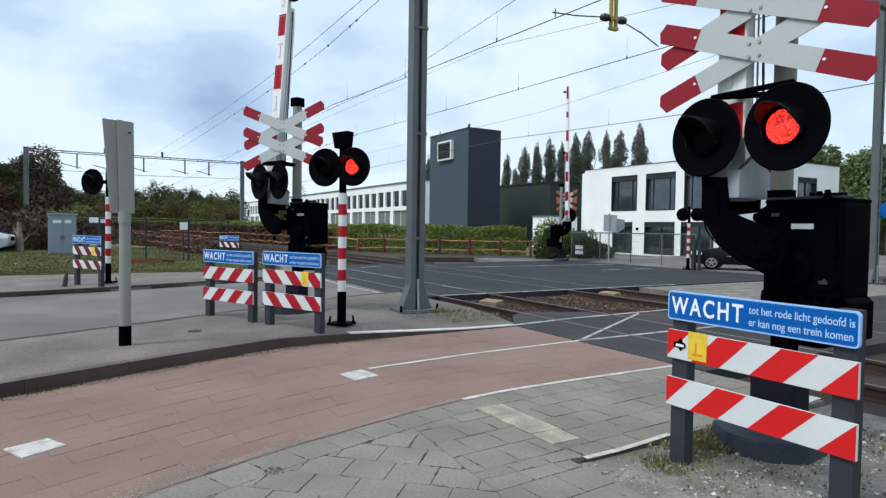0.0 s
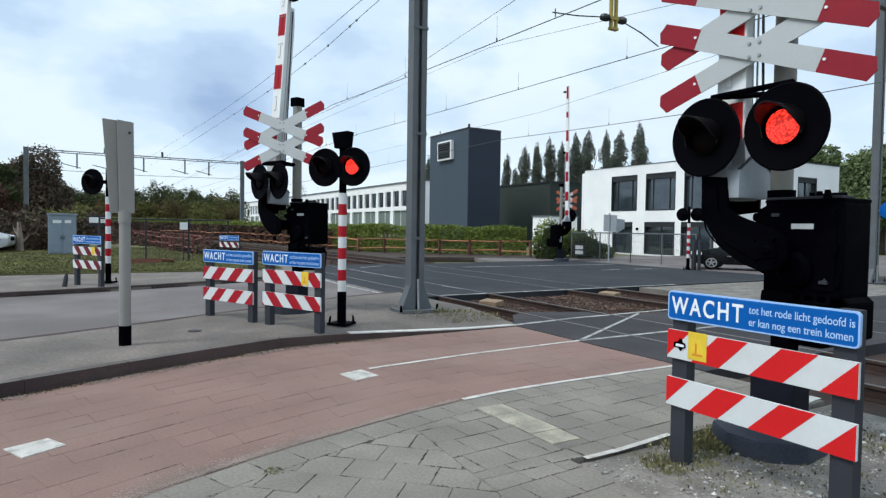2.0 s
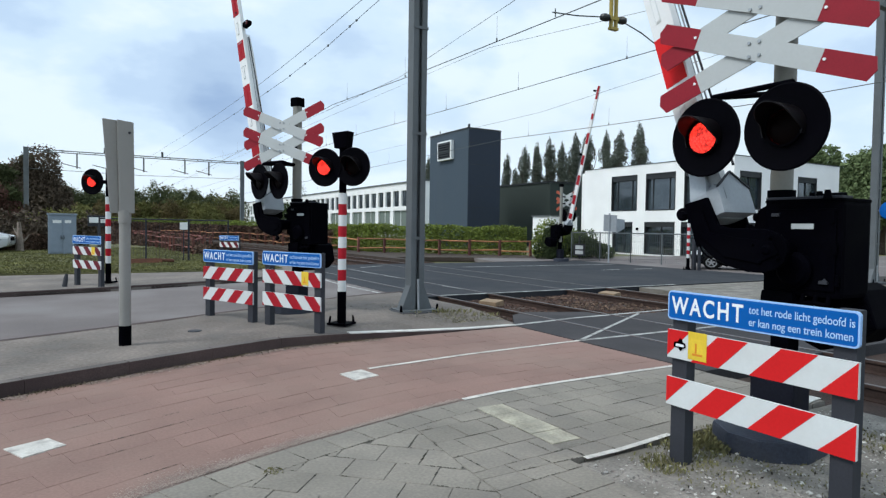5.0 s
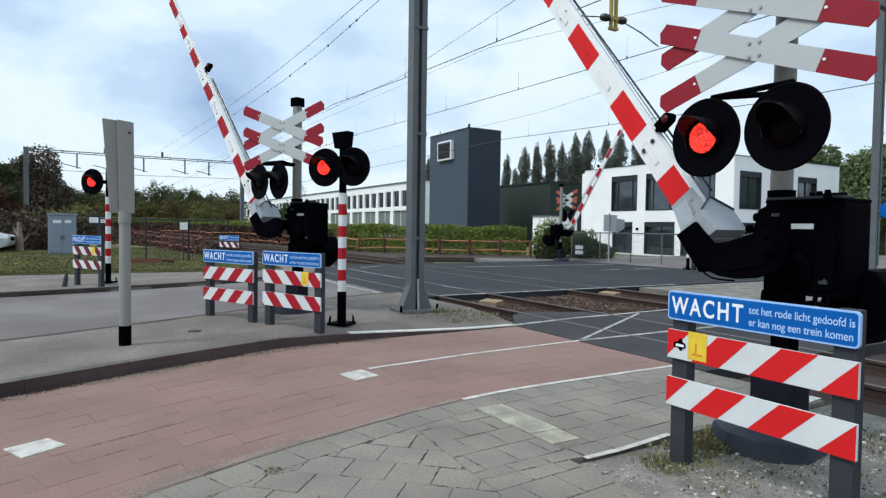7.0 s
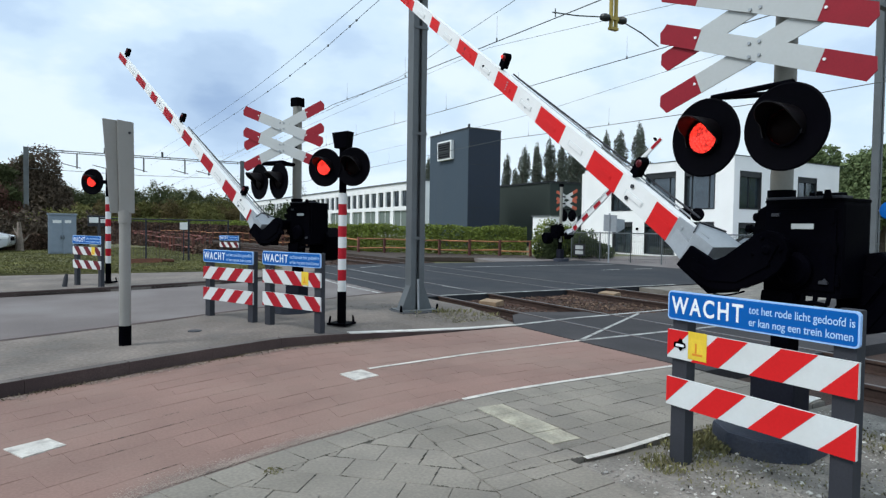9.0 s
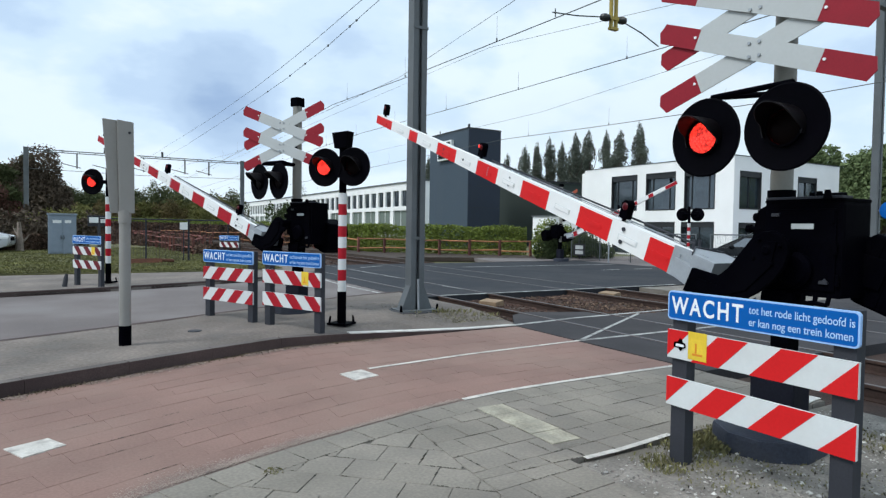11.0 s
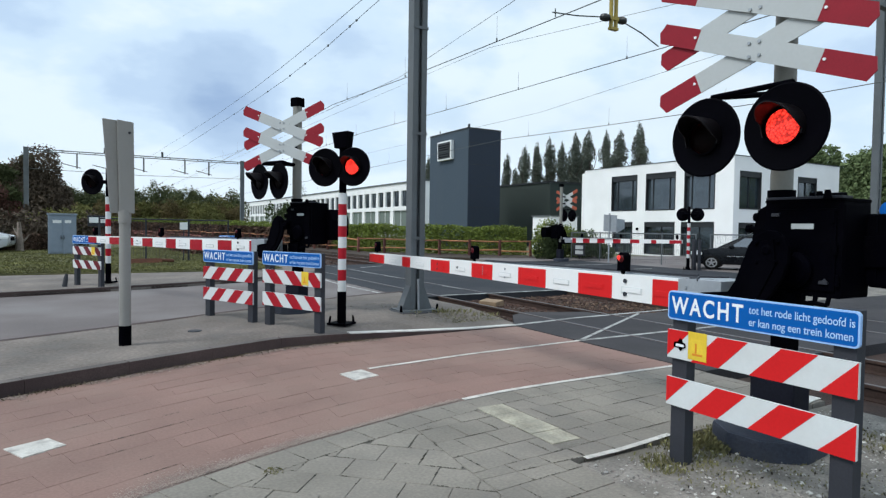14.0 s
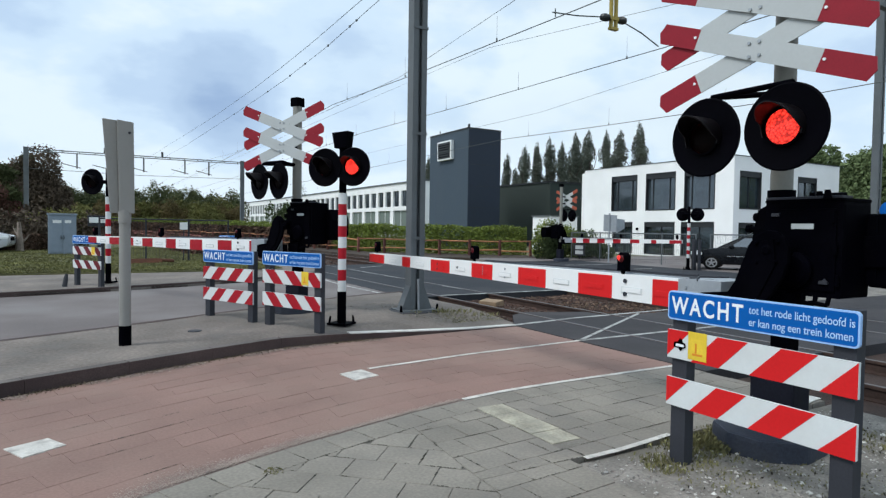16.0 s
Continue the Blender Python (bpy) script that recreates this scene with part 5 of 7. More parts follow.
def trunk_mesh(h, r, limbs, rng):
    bm = bmesh.new()
    p, pts = Vector((0, 0, -0.3)), []
    for k in range(6):
        pts.append((p.copy(), r * (1 - 0.8 * k / 6)))
        p = p + Vector((rng.normal() * 0.04 * h / 6, rng.normal() * 0.04 * h / 6, (h + 0.3) / 5.5))
    for (a, ra), (b, rb) in zip(pts, pts[1:]):
        add_tube(bm, a, b, ra, rb, 8)
    for k in range(limbs):
        a, ra = pts[2 + k % 3]
        ang = 2.4 * k
        reach = h * 0.28
        m = a + Vector((math.cos(ang) * reach * 0.5, math.sin(ang) * reach * 0.5, reach * 0.4))
        e = m + Vector((math.cos(ang) * reach * 0.4, math.sin(ang) * reach * 0.4, reach * 0.6))
        add_tube(bm, a, m, ra * 0.5, ra * 0.3, 6)
        add_tube(bm, m, e, ra * 0.3, ra * 0.1, 6)
    return smooth(bm)


def poplar(rng):
    t = thing("poplar_tree", pose(0, 0, 0), "tall slim dark green poplar in a row", "tree", "row of poplars")
    part("trunk", trunk_mesh(15, 0.3, 6, rng), M["bark"], t)
    blobs = []
    for k in range(34):
        f = k / 33
        wdt = 1.15 * min(1.0, 0.62 + 1.3 * f) * (1 - max(0.0, (f - 0.72) / 0.28) ** 2 * 0.62) * (0.9 + 0.2 * math.sin(k * 2.6))
        a = rng.uniform(0, 6.28)
        blobs.append((math.cos(a) * wdt * 0.42, math.sin(a) * wdt * 0.42, 2.2 + 15.6 * f, wdt * 0.68, wdt * 0.68, 1.5))
    leaf_mesh("crown", crown_points(14000, blobs, rng), 0.12, rng, M["leaf_dark"], t)
    return t


def broad_tree(m, h, w, rng, material, label, leaves=5000, size=0.16, name="tree"):
    t = thing(name, m, label, "tree")
    part("trunk", trunk_mesh(h * 0.7, 0.03 * h, 7, rng), M["bark"], t)
    blobs = []
    for k in range(16):
        a, f = rng.uniform(0, 6.28), rng.uniform(0, 1)
        rr = w * 0.5 * (0.75 - 0.45 * f) * rng.uniform(0.5, 1.1)
        s = w * rng.uniform(0.16, 0.27)
        blobs.append((math.cos(a) * rr, math.sin(a) * rr, h * (0.30 + 0.58 * f), s, s, s * 0.9))
    leaf_mesh("crown", crown_points(leaves, blobs, rng), size, rng, material, t)
    return t


def bush(m, h, w, d, rng, material, label, leaves=2500, size=0.13):
    blobs = []
    for k in range(10):
        s = h * rng.uniform(0.28, 0.45)
        blobs.append((rng.uniform(-0.4, 0.4) * w, rng.uniform(-0.4, 0.4) * d, max(s * 0.6, h * rng.uniform(0.2, 0.72)), w * rng.uniform(0.16, 0.3), d * rng.uniform(0.2, 0.3), s))
    ob = leaf_mesh("bush", crown_points(leaves, blobs, rng), size, rng, material)
    ob.matrix_basis = m
    return tagged(ob, label, "bush")


def build_plants():
    rng = np.random.default_rng(5)
    kinds = [poplar(rng) for _ in range(3)]
    # bearing (degrees from +y) and crown top above the eye as a slope
    rows = ((28.6, 0.118, 0.9), (35.8, 0.124, 0.8), (37.4, 0.135, 1.0), (38.5, 0.142, 0.95), (39.7, 0.149, 1.05), (40.8, 0.141, 0.9), (42.0, 0.157, 1.1), (43.0, 0.161, 1.15), (44.6, 0.158, 0.95), (45.8, 0.160, 1.1), (47.5, 0.170, 1.25), (36.6, 0.10, 0.8), (41.4, 0.12, 0.9), (45.1, 0.12, 1.0), (48.3, 0.11, 1.0))
    dist = 118.0
    for i, (deg, slope, fat) in enumerate(rows):
        a = radians(deg)
        d = dist + 5 * math.sin(i * 2.1)
        m = pose(d * math.sin(a), d * math.cos(a), -0.2, 0, 0, 47 * i)
        s = (1.8 + slope * d) / 19.3
        src = kinds[i % 3]
        if i < 3:
            src.matrix_basis = m @ Matrix.Diagonal((1.15 * fat, 1.15 * fat, s, 1))
        else:
            o = copy_thing(src, m)
            o.scale = (1.15 * fat, 1.15 * fat, s)
    # right-hand trees behind the office
    for i, (deg, d, h, w) in enumerate(((59.3, 75, 11.6, 7), (61.3, 73, 11.6, 8), (63.4, 71, 10.8, 8), (65.5, 70, 10.4, 8), (68.5, 66, 9.3, 8), (72, 66, 9.5, 8), (76, 60, 9, 8))):
        a = radians(deg)
        broad_tree(pose(d * math.sin(a), d * math.cos(a), -0.2), h, w, rng, M["leaf_far"], "broad green tree behind the office", 13000, 0.19)
    # left-hand large tree and the shrubs along the bank
    for deg, d, h, w, mt, lb in ((-3.5, 80, 9.6, 7.8, "leaf_brown", "dark brown leafy tree beyond the bank"), (-5.5, 78, 8.0, 4.4, "shrub_far", "green leafy tree beyond the bank"), (-2.2, 79, 6.6, 4.2, "leaf_brown", "dark leafy tree beyond the bank"), (-6.2, 77, 6.6, 5.4, "leaf_red", "dark red leafy tree beyond the bank"), (-4.2, 84, 10.2, 4.4, "shrub_far", "airy green tree beyond the bank"), (-8.5, 80, 7.5, 7.0, "leaf_brown", "dark leafy tree beyond the bank")):
        a = radians(deg)
        broad_tree(pose(d * math.sin(a), d * math.cos(a), 0.08), h, w, rng, M[mt], lb, 17000, 0.13)
    far_top = ((-2.5, 0.055), (0.2, 0.050), (3.2, 0.056), (4.7, 0.064), (6.5, 0.055), (8.0, 0.050), (9.6, 0.052), (11.0, 0.047), (11.6, 0.03))
    for i in range(20):
        deg = -2.2 + 0.7 * i
        a, d = radians(deg), 138 + 9 * math.sin(i * 1.7)
        h = 1.6 + d * float(np.interp(deg, [p[0] for p in far_top], [p[1] for p in far_top]))
        bush(pose(d * math.sin(a), d * math.cos(a), 0.0), h * (0.93 + 0.05 * math.sin(i * 2.9)), 6.4, 5.0, rng, M["shrub_far"], "tall dark green trees beside the railway", 6000, 0.2)
    near_top = ((-2.0, 0.032), (1.0, 0.0304), (3.5, 0.0325), (6.0, 0.033), (8.7, 0.041), (10.6, 0.0405), (11.6, 0.027))
    for i in range(16):
        deg = -2.4 + 0.88 * i
        a, d = radians(deg), 122 + 4 * math.sin(i * 2.3)
        h = 1.55 + d * float(np.interp(deg, [p[0] for p in near_top], [p[1] for p in near_top]))
        bush(pose(d * math.sin(a), d * math.cos(a), 0.0), h * (0.93 + 0.05 * math.sin(i * 1.9)), 6.0, 4.0, rng, M["shrub_olive"] if i % 5 else M["shrub_brown"], "olive green shrub beside the railway", 6000, 0.17)
    for deg, d, h, w in ((-8.2, 40, 2.6, 2.6), (-6.9, 41, 2.0, 2.0), (-4.0, 43, 2.6, 3.0), (-1.2, 46, 2.2, 3.0)):
        a = radians(deg)
        bush(pose(d * math.sin(a), d * math.cos(a), 0.08), h, w, w, rng, M["leaf_brown"], "low dark shrub on the bank", 1800, 0.12)
    bush(pose(-2.2, 45.3, 0.08), 2.5, 3.4, 2.4, rng, M["shrub_olive"], "olive green shrub behind the equipment cabinet", 5000, 0.10)
    for deg, d, h, w in ((14.9, 60, 4.2, 1.9), (17.6, 140, 11.6, 6)):
        a = radians(deg)
        bush(pose(d * math.sin(a), d * math.cos(a), -0.2), h, w, w, rng, M["leaf"], "green shrub beside the long building", 2600, 0.12)
    bush(pose(23.9, 28.2, 0.0), 2.45, 4.0, 1.8, rng, M["hedge"], "dense green shrub behind the far barrier", 9000, 0.07)
    bush(pose(22.3, 26.6, 0.0), 1.75, 1.7, 1.2, rng, M["leaf_deep"], "dark ivy covered shrub behind the far barrier", 5000, 0.06)
    bush(pose(25.1, 27.2, 0.0), 1.75, 2.2, 1.4, rng, M["leaf"], "green shrub behind the mesh fence", 4000, 0.07)
    bush(pose(25.3, 26.6, 0.0), 1.15, 2.4, 1.4, rng, M["leaf_deep"], "low dark shrub behind the mesh fence", 6000, 0.06)
    # dry brown undergrowth along the railway fences
    for (xa, ya), (xb, yb), hh in (((5.9, 33.0), (5.4, 46.0), 0.5), ((4.9, 46.0), (-1.0, 62.0), 0.9), ((-2.2, 40.0), (-7.0, 38.5), 0.9)):
        n = 20000
        f, side = rng.uniform(0, 1, n), rng.normal(size=n) * 0.5
        clump = 0.55 + 0.45 * np.sin(f * 37 + 1.3 * np.sin(f * 90))
        c = np.column_stack([xa + (xb - xa) * f + side, ya + (yb - ya) * f + side * 0.4, 0.1 + hh * clump * rng.uniform(0, 1, n)])
        tagged(leaf_mesh("dry_undergrowth", c, 0.08, rng, M["brush"]), "dry red brown undergrowth along the railway fence", "undergrowth", kind="stuff")


HEDGE = [*[(15.7 - bend(y), y) for y in (118.0, 102.0, 88.0, 76.0, 66.0, 57.0, 49.0, 42.0)], (15.6, 37.2), (18.6, 33.4), (23.2, 30.0)]


def build_hedge():
    rng = np.random.default_rng(9)
    # dry collects far hedge leaves coloured brown for the hedge's shaded side
    pts, dry = [], []
    for (xa, ya), (xb, yb) in zip(HEDGE, HEDGE[1:]):
        a, b = np.array((xa, ya)), np.array((xb, yb))
        ln = np.linalg.norm(b - a)
        d = (b - a) / ln
        nrm = np.array((-d[1], d[0]))
        far = ya > 48
        n = int(ln * (900 if far else 2200))
        u, v = rng.uniform(0, ln, n), rng.uniform(0.1, 1.2, n)
        tall = 1.78 + 0.012 * max(0.0, ya - 42) + (0.012 * (max(0.0, yb - 42) - max(0.0, ya - 42))) * u / ln
        z = rng.uniform(0.0, 1, n) ** 0.85 * tall * (1 + 0.04 * np.sin(u * 1.9) + 0.02 * rng.normal(size=n))
        edge = rng.uniform(size=n)
        v = np.where(edge < 0.6, 0.05 + 0.12 * rng.normal(size=n), v)
        xy = a + d * u[:, None] + nrm * (v[:, None] + 0.35)
        row = np.column_stack([xy, z])
        # far off, shade is put into the colour: brown side under a green top
        if far:
            low = z < 0.80 * tall
            dry.append(row[low])
            row = row[~low]
        pts.append(row)
    tagged(leaf_mesh("dry_undergrowth", np.vstack(dry), 0.11, rng, M["brush"]), "lower far hedge, browned to paint its shaded side", "undergrowth", kind="stuff")
    tagged(leaf_mesh("hedge", np.vstack(pts), 0.06, rng, M["hedge"]), "dense clipped green hedge behind the wooden fence", "hedge")


# ---- fences and roadside things ----
def rail_fence(pts, step, heights, h, label, wood="fence_wood"):
    t = thing("rail_fence", pose(0, 0, 0), label, "fence", "brown rail fences")
    rng = random.Random(3)
    last = None
    for (xa, ya), (xb, yb) in zip(pts, pts[1:]):
        n = max(1, round(math.hypot(xb - xa, yb - ya) / step))
        for k in range(n + (1 if (xb, yb) == pts[-1] else 0)):
            p = Vector((xa + (xb - xa) * k / n, ya + (yb - ya) * k / n, 0))
            part("post", box(p.x - 0.07, p.x + 0.07, p.y - 0.07, p.y + 0.07, -0.25, h + rng.uniform(-0.03, 0.05), 0.01), M["fence_dark"], t)
            if last:
                for z in heights:
                    a, b = last + Vector((0, 0, z + rng.uniform(-0.07, 0.07))), p + Vector((0, 0, z + rng.uniform(-0.07, 0.07)))
                    part("rail", tube(a, b, 0.04, None, 8), M[wood], t)
            last = p
    return t


def mesh_fence(pts, step, h, label, z0=0.0, wires=5, rail="mast"):
    t = thing("mesh_fence", pose(0, 0, 0), label, "fence", "wire mesh fences")
    for (xa, ya), (xb, yb) in zip(pts, pts[1:]):
        n = max(1, round(math.hypot(xb - xa, yb - ya) / step))
        for k in range(n + 1):
            x, y = xa + (xb - xa) * k / n, ya + (yb - ya) * k / n
            part("post", tube((x, y, z0 - 0.2), (x, y, z0 + h + 0.04), 0.035, None, 8), M[rail], t)
        part("top_rail", tube((xa, ya, z0 + h), (xb, yb, z0 + h), 0.03, None, 6), M[rail], t)
        bm = bmesh.new()
        ln = math.hypot(xb - xa, yb - ya)
        for k in range(int(ln / 0.12)):
            f = k * 0.12 / ln
            x, y = xa + (xb - xa) * f, ya + (yb - ya) * f
            add_tube(bm, (x, y, z0 + 0.05), (x, y, z0 + h), 0.0055, None, 3, False)
        for k in range(wires):
            z = z0 + 0.1 + (h - 0.2) * k / (wires - 1)
            add_tube(bm, (xa, ya, z), (xb, yb, z), 0.003, None, 3, False)
        tagged(part("wire_mesh", bm, M[rail], t), kind="stuff")
    return t


def car(m, paint, label):
    t = thing("car", m, label, "car")
    # side outline, x forward is -x; width along y
    body = [(-2.22, 0.36), (-2.28, 0.56), (-2.25, 0.76), (-2.08, 0.88), (-1.60, 1.00), (-1.05, 1.08), (2.18, 1.12), (2.28, 0.95), (2.30, 0.50), (2.20, 0.34), (1.85, 0.28), (-1.95, 0.26)]
    bm = prism(body, "y", -0.90, 0.90, 0.06)
    part("body", smooth(bm, 0.9), paint, t)
    cab = bmesh.new()
    ring = []
    for (x, z, w) in ((-1.25, 1.06, 0.80), (-0.28, 1.60, 0.64), (0.15, 1.66, 0.65), (0.9, 1.68, 0.65), (1.75, 1.60, 0.63), (2.2, 1.09, 0.78)):
        ring.append([cab.verts.new((x, -w, z)), cab.verts.new((x, w, z))])
    for a, b in zip(ring, ring[1:]):
        cab.faces.new((a[0], b[0], b[1], a[1]))
    for s in (0, 1):
        cab.faces.new([r[s] for r in ring])
    bmesh.ops.recalc_face_normals(cab, faces=list(cab.faces))
    part("cabin", smooth(cab, 0.5), paint, t)
    part("windscreen", prism([(-1.20, 1.102), (-0.34, 1.585), (-0.30, 1.58), (-1.14, 1.09)], "y", -0.66, 0.66), M["car_glass"], t)
    for s in (-1, 1):
        for x0, x1, u0, u1 in ((-0.72, 0.25, -0.18, 0.22), (0.35, 1.15, 0.38, 1.1), (1.25, 1.85, 1.2, 1.6)):
            gl = bmesh.new()
            vs = [gl.verts.new(p) for p in ((x0, s * 0.795, 1.13), (x1, s * 0.795, 1.13), (u1, s * 0.665, 1.55), (u0, s * 0.665, 1.55))]
            vs += [gl.verts.new((v.co.x, v.co.y - s * 0.03, v.co.z)) for v in vs]
            gl.faces.new(vs[:4])
            gl.faces.new(vs[4:][::-1])
            for k in range(4):
                gl.faces.new((vs[k], vs[(k + 1) % 4], vs[4 + (k + 1) % 4], vs[4 + k]))
            bmesh.ops.recalc_face_normals(gl, faces=list(gl.faces))
            part("side_window", gl, M["car_glass"], t)
        for x in (-1.42, 1.38):
            w = part("wheel", smooth(add_lathe(bmesh.new(), [(0.0, -0.11), (0.30, -0.11), (0.34, -0.08), (0.34, 0.08), (0.30, 0.11), (0.20, 0.10), (0.0, 0.08)], Matrix.Translation((x, s * 0.83, 0.34)) @ Matrix.Rotation(radians(-90 * s), 4, "X"), 24)), M["tyre"], t, "black tyre")
            hub = Matrix.Translation((x, s * 0.83, 0.34)) @ Matrix.Rotation(radians(-90 * s), 4, "X")
            rim = add_lathe(bmesh.new(), [(0.185, 0.09), (0.185, 0.122), (0.225, 0.122), (0.235, 0.09)], hub, 20)
            add_lathe(rim, [(0, 0.125), (0.05, 0.125), (0.06, 0.09), (0, 0.09)], hub, 12)
            for k in range(5):
                ang = radians(72 * k + 18)
                u, v = Vector((math.cos(ang), math.sin(ang), 0)), Vector((-math.sin(ang), math.cos(ang), 0))
                rim.faces.new([rim.verts.new(hub @ (u * d + v * w2 + Vector((0, 0, 0.118)))) for d, w2 in ((0.04, -0.035), (0.20, -0.022), (0.20, 0.022), (0.04, 0.035))])
            part("rim", smooth(rim), M["rim"], w, "dull alloy rim")
        part("headlight", box(-2.27, -1.80, s * 0.715 - 0.21, s * 0.715 + 0.21, 0.70, 0.87, 0.05), M["lampglass"], t, "clear headlight")
        part("mirror", box(-0.75, -0.55, s * 0.98 - 0.09, s * 0.98 + 0.09, 1.08, 1.22, 0.03), paint, t)
        part("trim_strip", box(-0.8, 1.6, s * 0.905 - 0.008, s * 0.905 + 0.008, 0.66, 0.69), M["chrome"], t)
    part("grille", box(-2.30, -2.26, -0.38, 0.38, 0.60, 0.80, 0.01), M["black"], t)
    part("plate", box(-2.315, -2.29, -0.26, 0.26, 0.46, 0.56), M["white_dull"], t)
    return t


def build_things():
    # tall post with the back of a signal box on the island
    t = thing("signal_post", pose(0.39, 8.36, ISLAND_TOP), "grey post with the back of a sign box on the island", "signal post")
    part("pole", tube((0, 0, 0.22), (0, 0, 1.64), 0.066, 0.062, 20), M["beige"], t)
    part("foot_band", tube((0, 0, 0.0), (0, 0, 0.24), 0.070, None, 20), M["black"], t, "black painted foot")
    part("socket", tube((0, 0, 1.48), (0, 0, 1.62), 0.071, None, 20), M["beige"], t)
    part("housing", prism([(-0.06, 1.60), (0.105, 1.60), (0.095, 2.69), (-0.085, 2.71)], "y", -0.05, 0.14, 0.01), M["beige"], t, "beige grey metal housing")
    part("side_fin", prism([(-0.155, 1.60), (-0.062, 1.60), (-0.087, 2.71), (-0.235, 2.72)], "y", 0.02, 0.10, 0.006), M["beige"], t)
    part("lock", tube((0.05, -0.06, 2.56), (0.05, -0.045, 2.56), 0.016, None, 8), M["darkpost"], t)
    bol = bmesh.new()
    add_tube(bol, (0, 0, 0), (0.03, 0, 0.20), 0.058, 0.05, 10)
    add_tube(bol, (0.03, 0, 0.20), (0.045, 0, 0.31), 0.05, 0.028, 10)
    part("bollard", smooth(bol), M["concrete_dark"]).matrix_basis = pose(-0.49, 17.45, 0.06)
    tagged(bpy.data.objects["bollard"], "short dark worn bollard on the paved strip", "bollard")
    trunk = part("bare_trunk", trunk_mesh(1.7, 0.24, 3, np.random.default_rng(4)), M["pale_bark"])
    trunk.matrix_basis = pose(-3.05, 38.6, 0.1)
    tagged(trunk, "pale bare tree trunk among the brush on the bank", "tree trunk")
    # equipment cabinet
    c = thing("equipment_cabinet", pose(-1.06, 35.0, 0.08, 0, 0, 4), "grey steel equipment cabinet on the grass bank", "cabinet")
    part("body", box(-0.58, 0.58, -0.25, 0.25, 0.0, 1.90, 0.02), M["cabinet"], c)
    part("lid", box(-0.62, 0.62, -0.30, 0.30, 1.90, 1.98, 0.015), M["cabinet"], c)
    for s in (-1, 1):
        d = part("door", box(s * 0.29 - 0.27, s * 0.29 + 0.27, -0.275, -0.251, 0.12, 1.82, 0.006), M["cabinet"], c)
        part("handle", box(s * 0.06 - 0.015, s * 0.06 + 0.015, -0.30, -0.276, 0.74, 0.92), M["darkpost"], d)
    for u0, u1 in ((-0.40, -0.04), (0.10, 0.36)):
        part("paper_notice", box(u0, u1, -0.283, -0.277, 1.52, 1.66), M["white"], c, "pale notice")
    car(pose(24.86, 16.46, 0.0, 0, 0, -60) @ Matrix.Diagonal((1, 1, 0.89, 1)), M["car"], "black estate car waiting beyond the crossing")
    car(pose(-5.55, 38.0, 0.08, 0, 0, 175), M["silver"], "silver car parked beside the bank")
    rail_fence([*[(15.0 - bend(y), y) for y in (82.0, 70.0, 60.0, 51.0, 43.0)], (15.0, 36.8), (18.4, 32.3), (22.8, 29.1)], 2.0, (0.88, 0.34), 0.98, "weathered orange brown rail fence before the hedge")
    rail_fence([(6.15, 37.6), (4.7, 33.8), (4.2, 37.5), (4.1, 42.5), (3.3, 50), (2.2, 58)], 1.9, (0.86, 0.45), 0.98, "faded red rail fence along the railway bank", "fence_red")
    rail_fence([(6.2, 40), (5.9, 48), (5.0, 60), (4.0, 70)], 2.1, (0.9, 0.5), 1.0, "faded red rail fence along the tracks", "fence_red")
    mesh_fence([(0.4, 27.2), (5.3, 27.9)], 1.65, 1.72, "dark posts and wire fence on the bank", 0.08, rail="darkpost")
    b = thing("notice_plate", pose(3.45, 27.5, 0.08), "small white plate on the wire fence", "sign")
    part("plate", box(-0.15, 0.15, -0.02, 0.0, 1.32, 1.62, 0.004), M["white"], b)
    part("post", tube((0, 0.02, 0.0), (0, 0.02, 1.6), 0.02, None, 8), M["darkpost"], b)
    b = thing("notice_plate", pose(0.38, 30.0, 0.08), "small white plate on a thin post", "sign")
    part("plate", box(-0.32, 0.32, -0.02, 0.0, 1.55, 1.78, 0.004), M["white"], b)
    part("mount", box(-0.38, 0.38, 0.002, 0.03, 1.40, 1.86, 0.01), M["darkpost"], b, "dark mounting board")
    part("post", tube((0, 0.02, 0.0), (0, 0.02, 1.7), 0.02, None, 8), M["darkpost"], b)
    b = thing("rusty_beam", pose(1.95, 26.2, 0.10, 0, 0, 12), "rusty steel beam lying on the grass", "scrap metal")
    part("beam", prism([(-0.16, 0.0), (0.16, 0.0), (0.10, 0.15), (-0.06, 0.19)], "x", -0.62, 0.55, 0.02), M["rust"], b)
    part("bar", tube((0.3, 0, 0.12), (1.05, 0.1, 0.06), 0.07, None, 8), M["rust"], b)
    # grey sign beyond the crossing, fence and posts
    mesh_fence([(23.6, 26.4), (24.2, 22.6), (24.6, 19.0)], 2.2, 1.5, "grey wire mesh fence before the office")
    mesh_fence([(26.2, 19.4), (34.0, 19.2)], 2.4, 1.5, "grey wire mesh fence beside the road")
    g = thing("road_sign", pose(22.95, 22.9, 0.0), "back of a grey metal road sign on a post", "road sign")
    part("post", tube((0, 0, -0.1), (0, 0, 2.5), 0.04, None, 10), M["galv"], g)
    part("panel", prism([(-0.45, 1.55), (0.45, 1.6), (0.45, 2.45), (-0.45, 2.4)], "x", 0.045, 0.07, 0.004), M["galv"], g)
    part("panel", prism([(0.5, 1.5), (1.05, 1.75), (1.05, 2.2), (0.5, 2.25)], "y", -0.03, -0.01, 0.002), M["galv"], g)
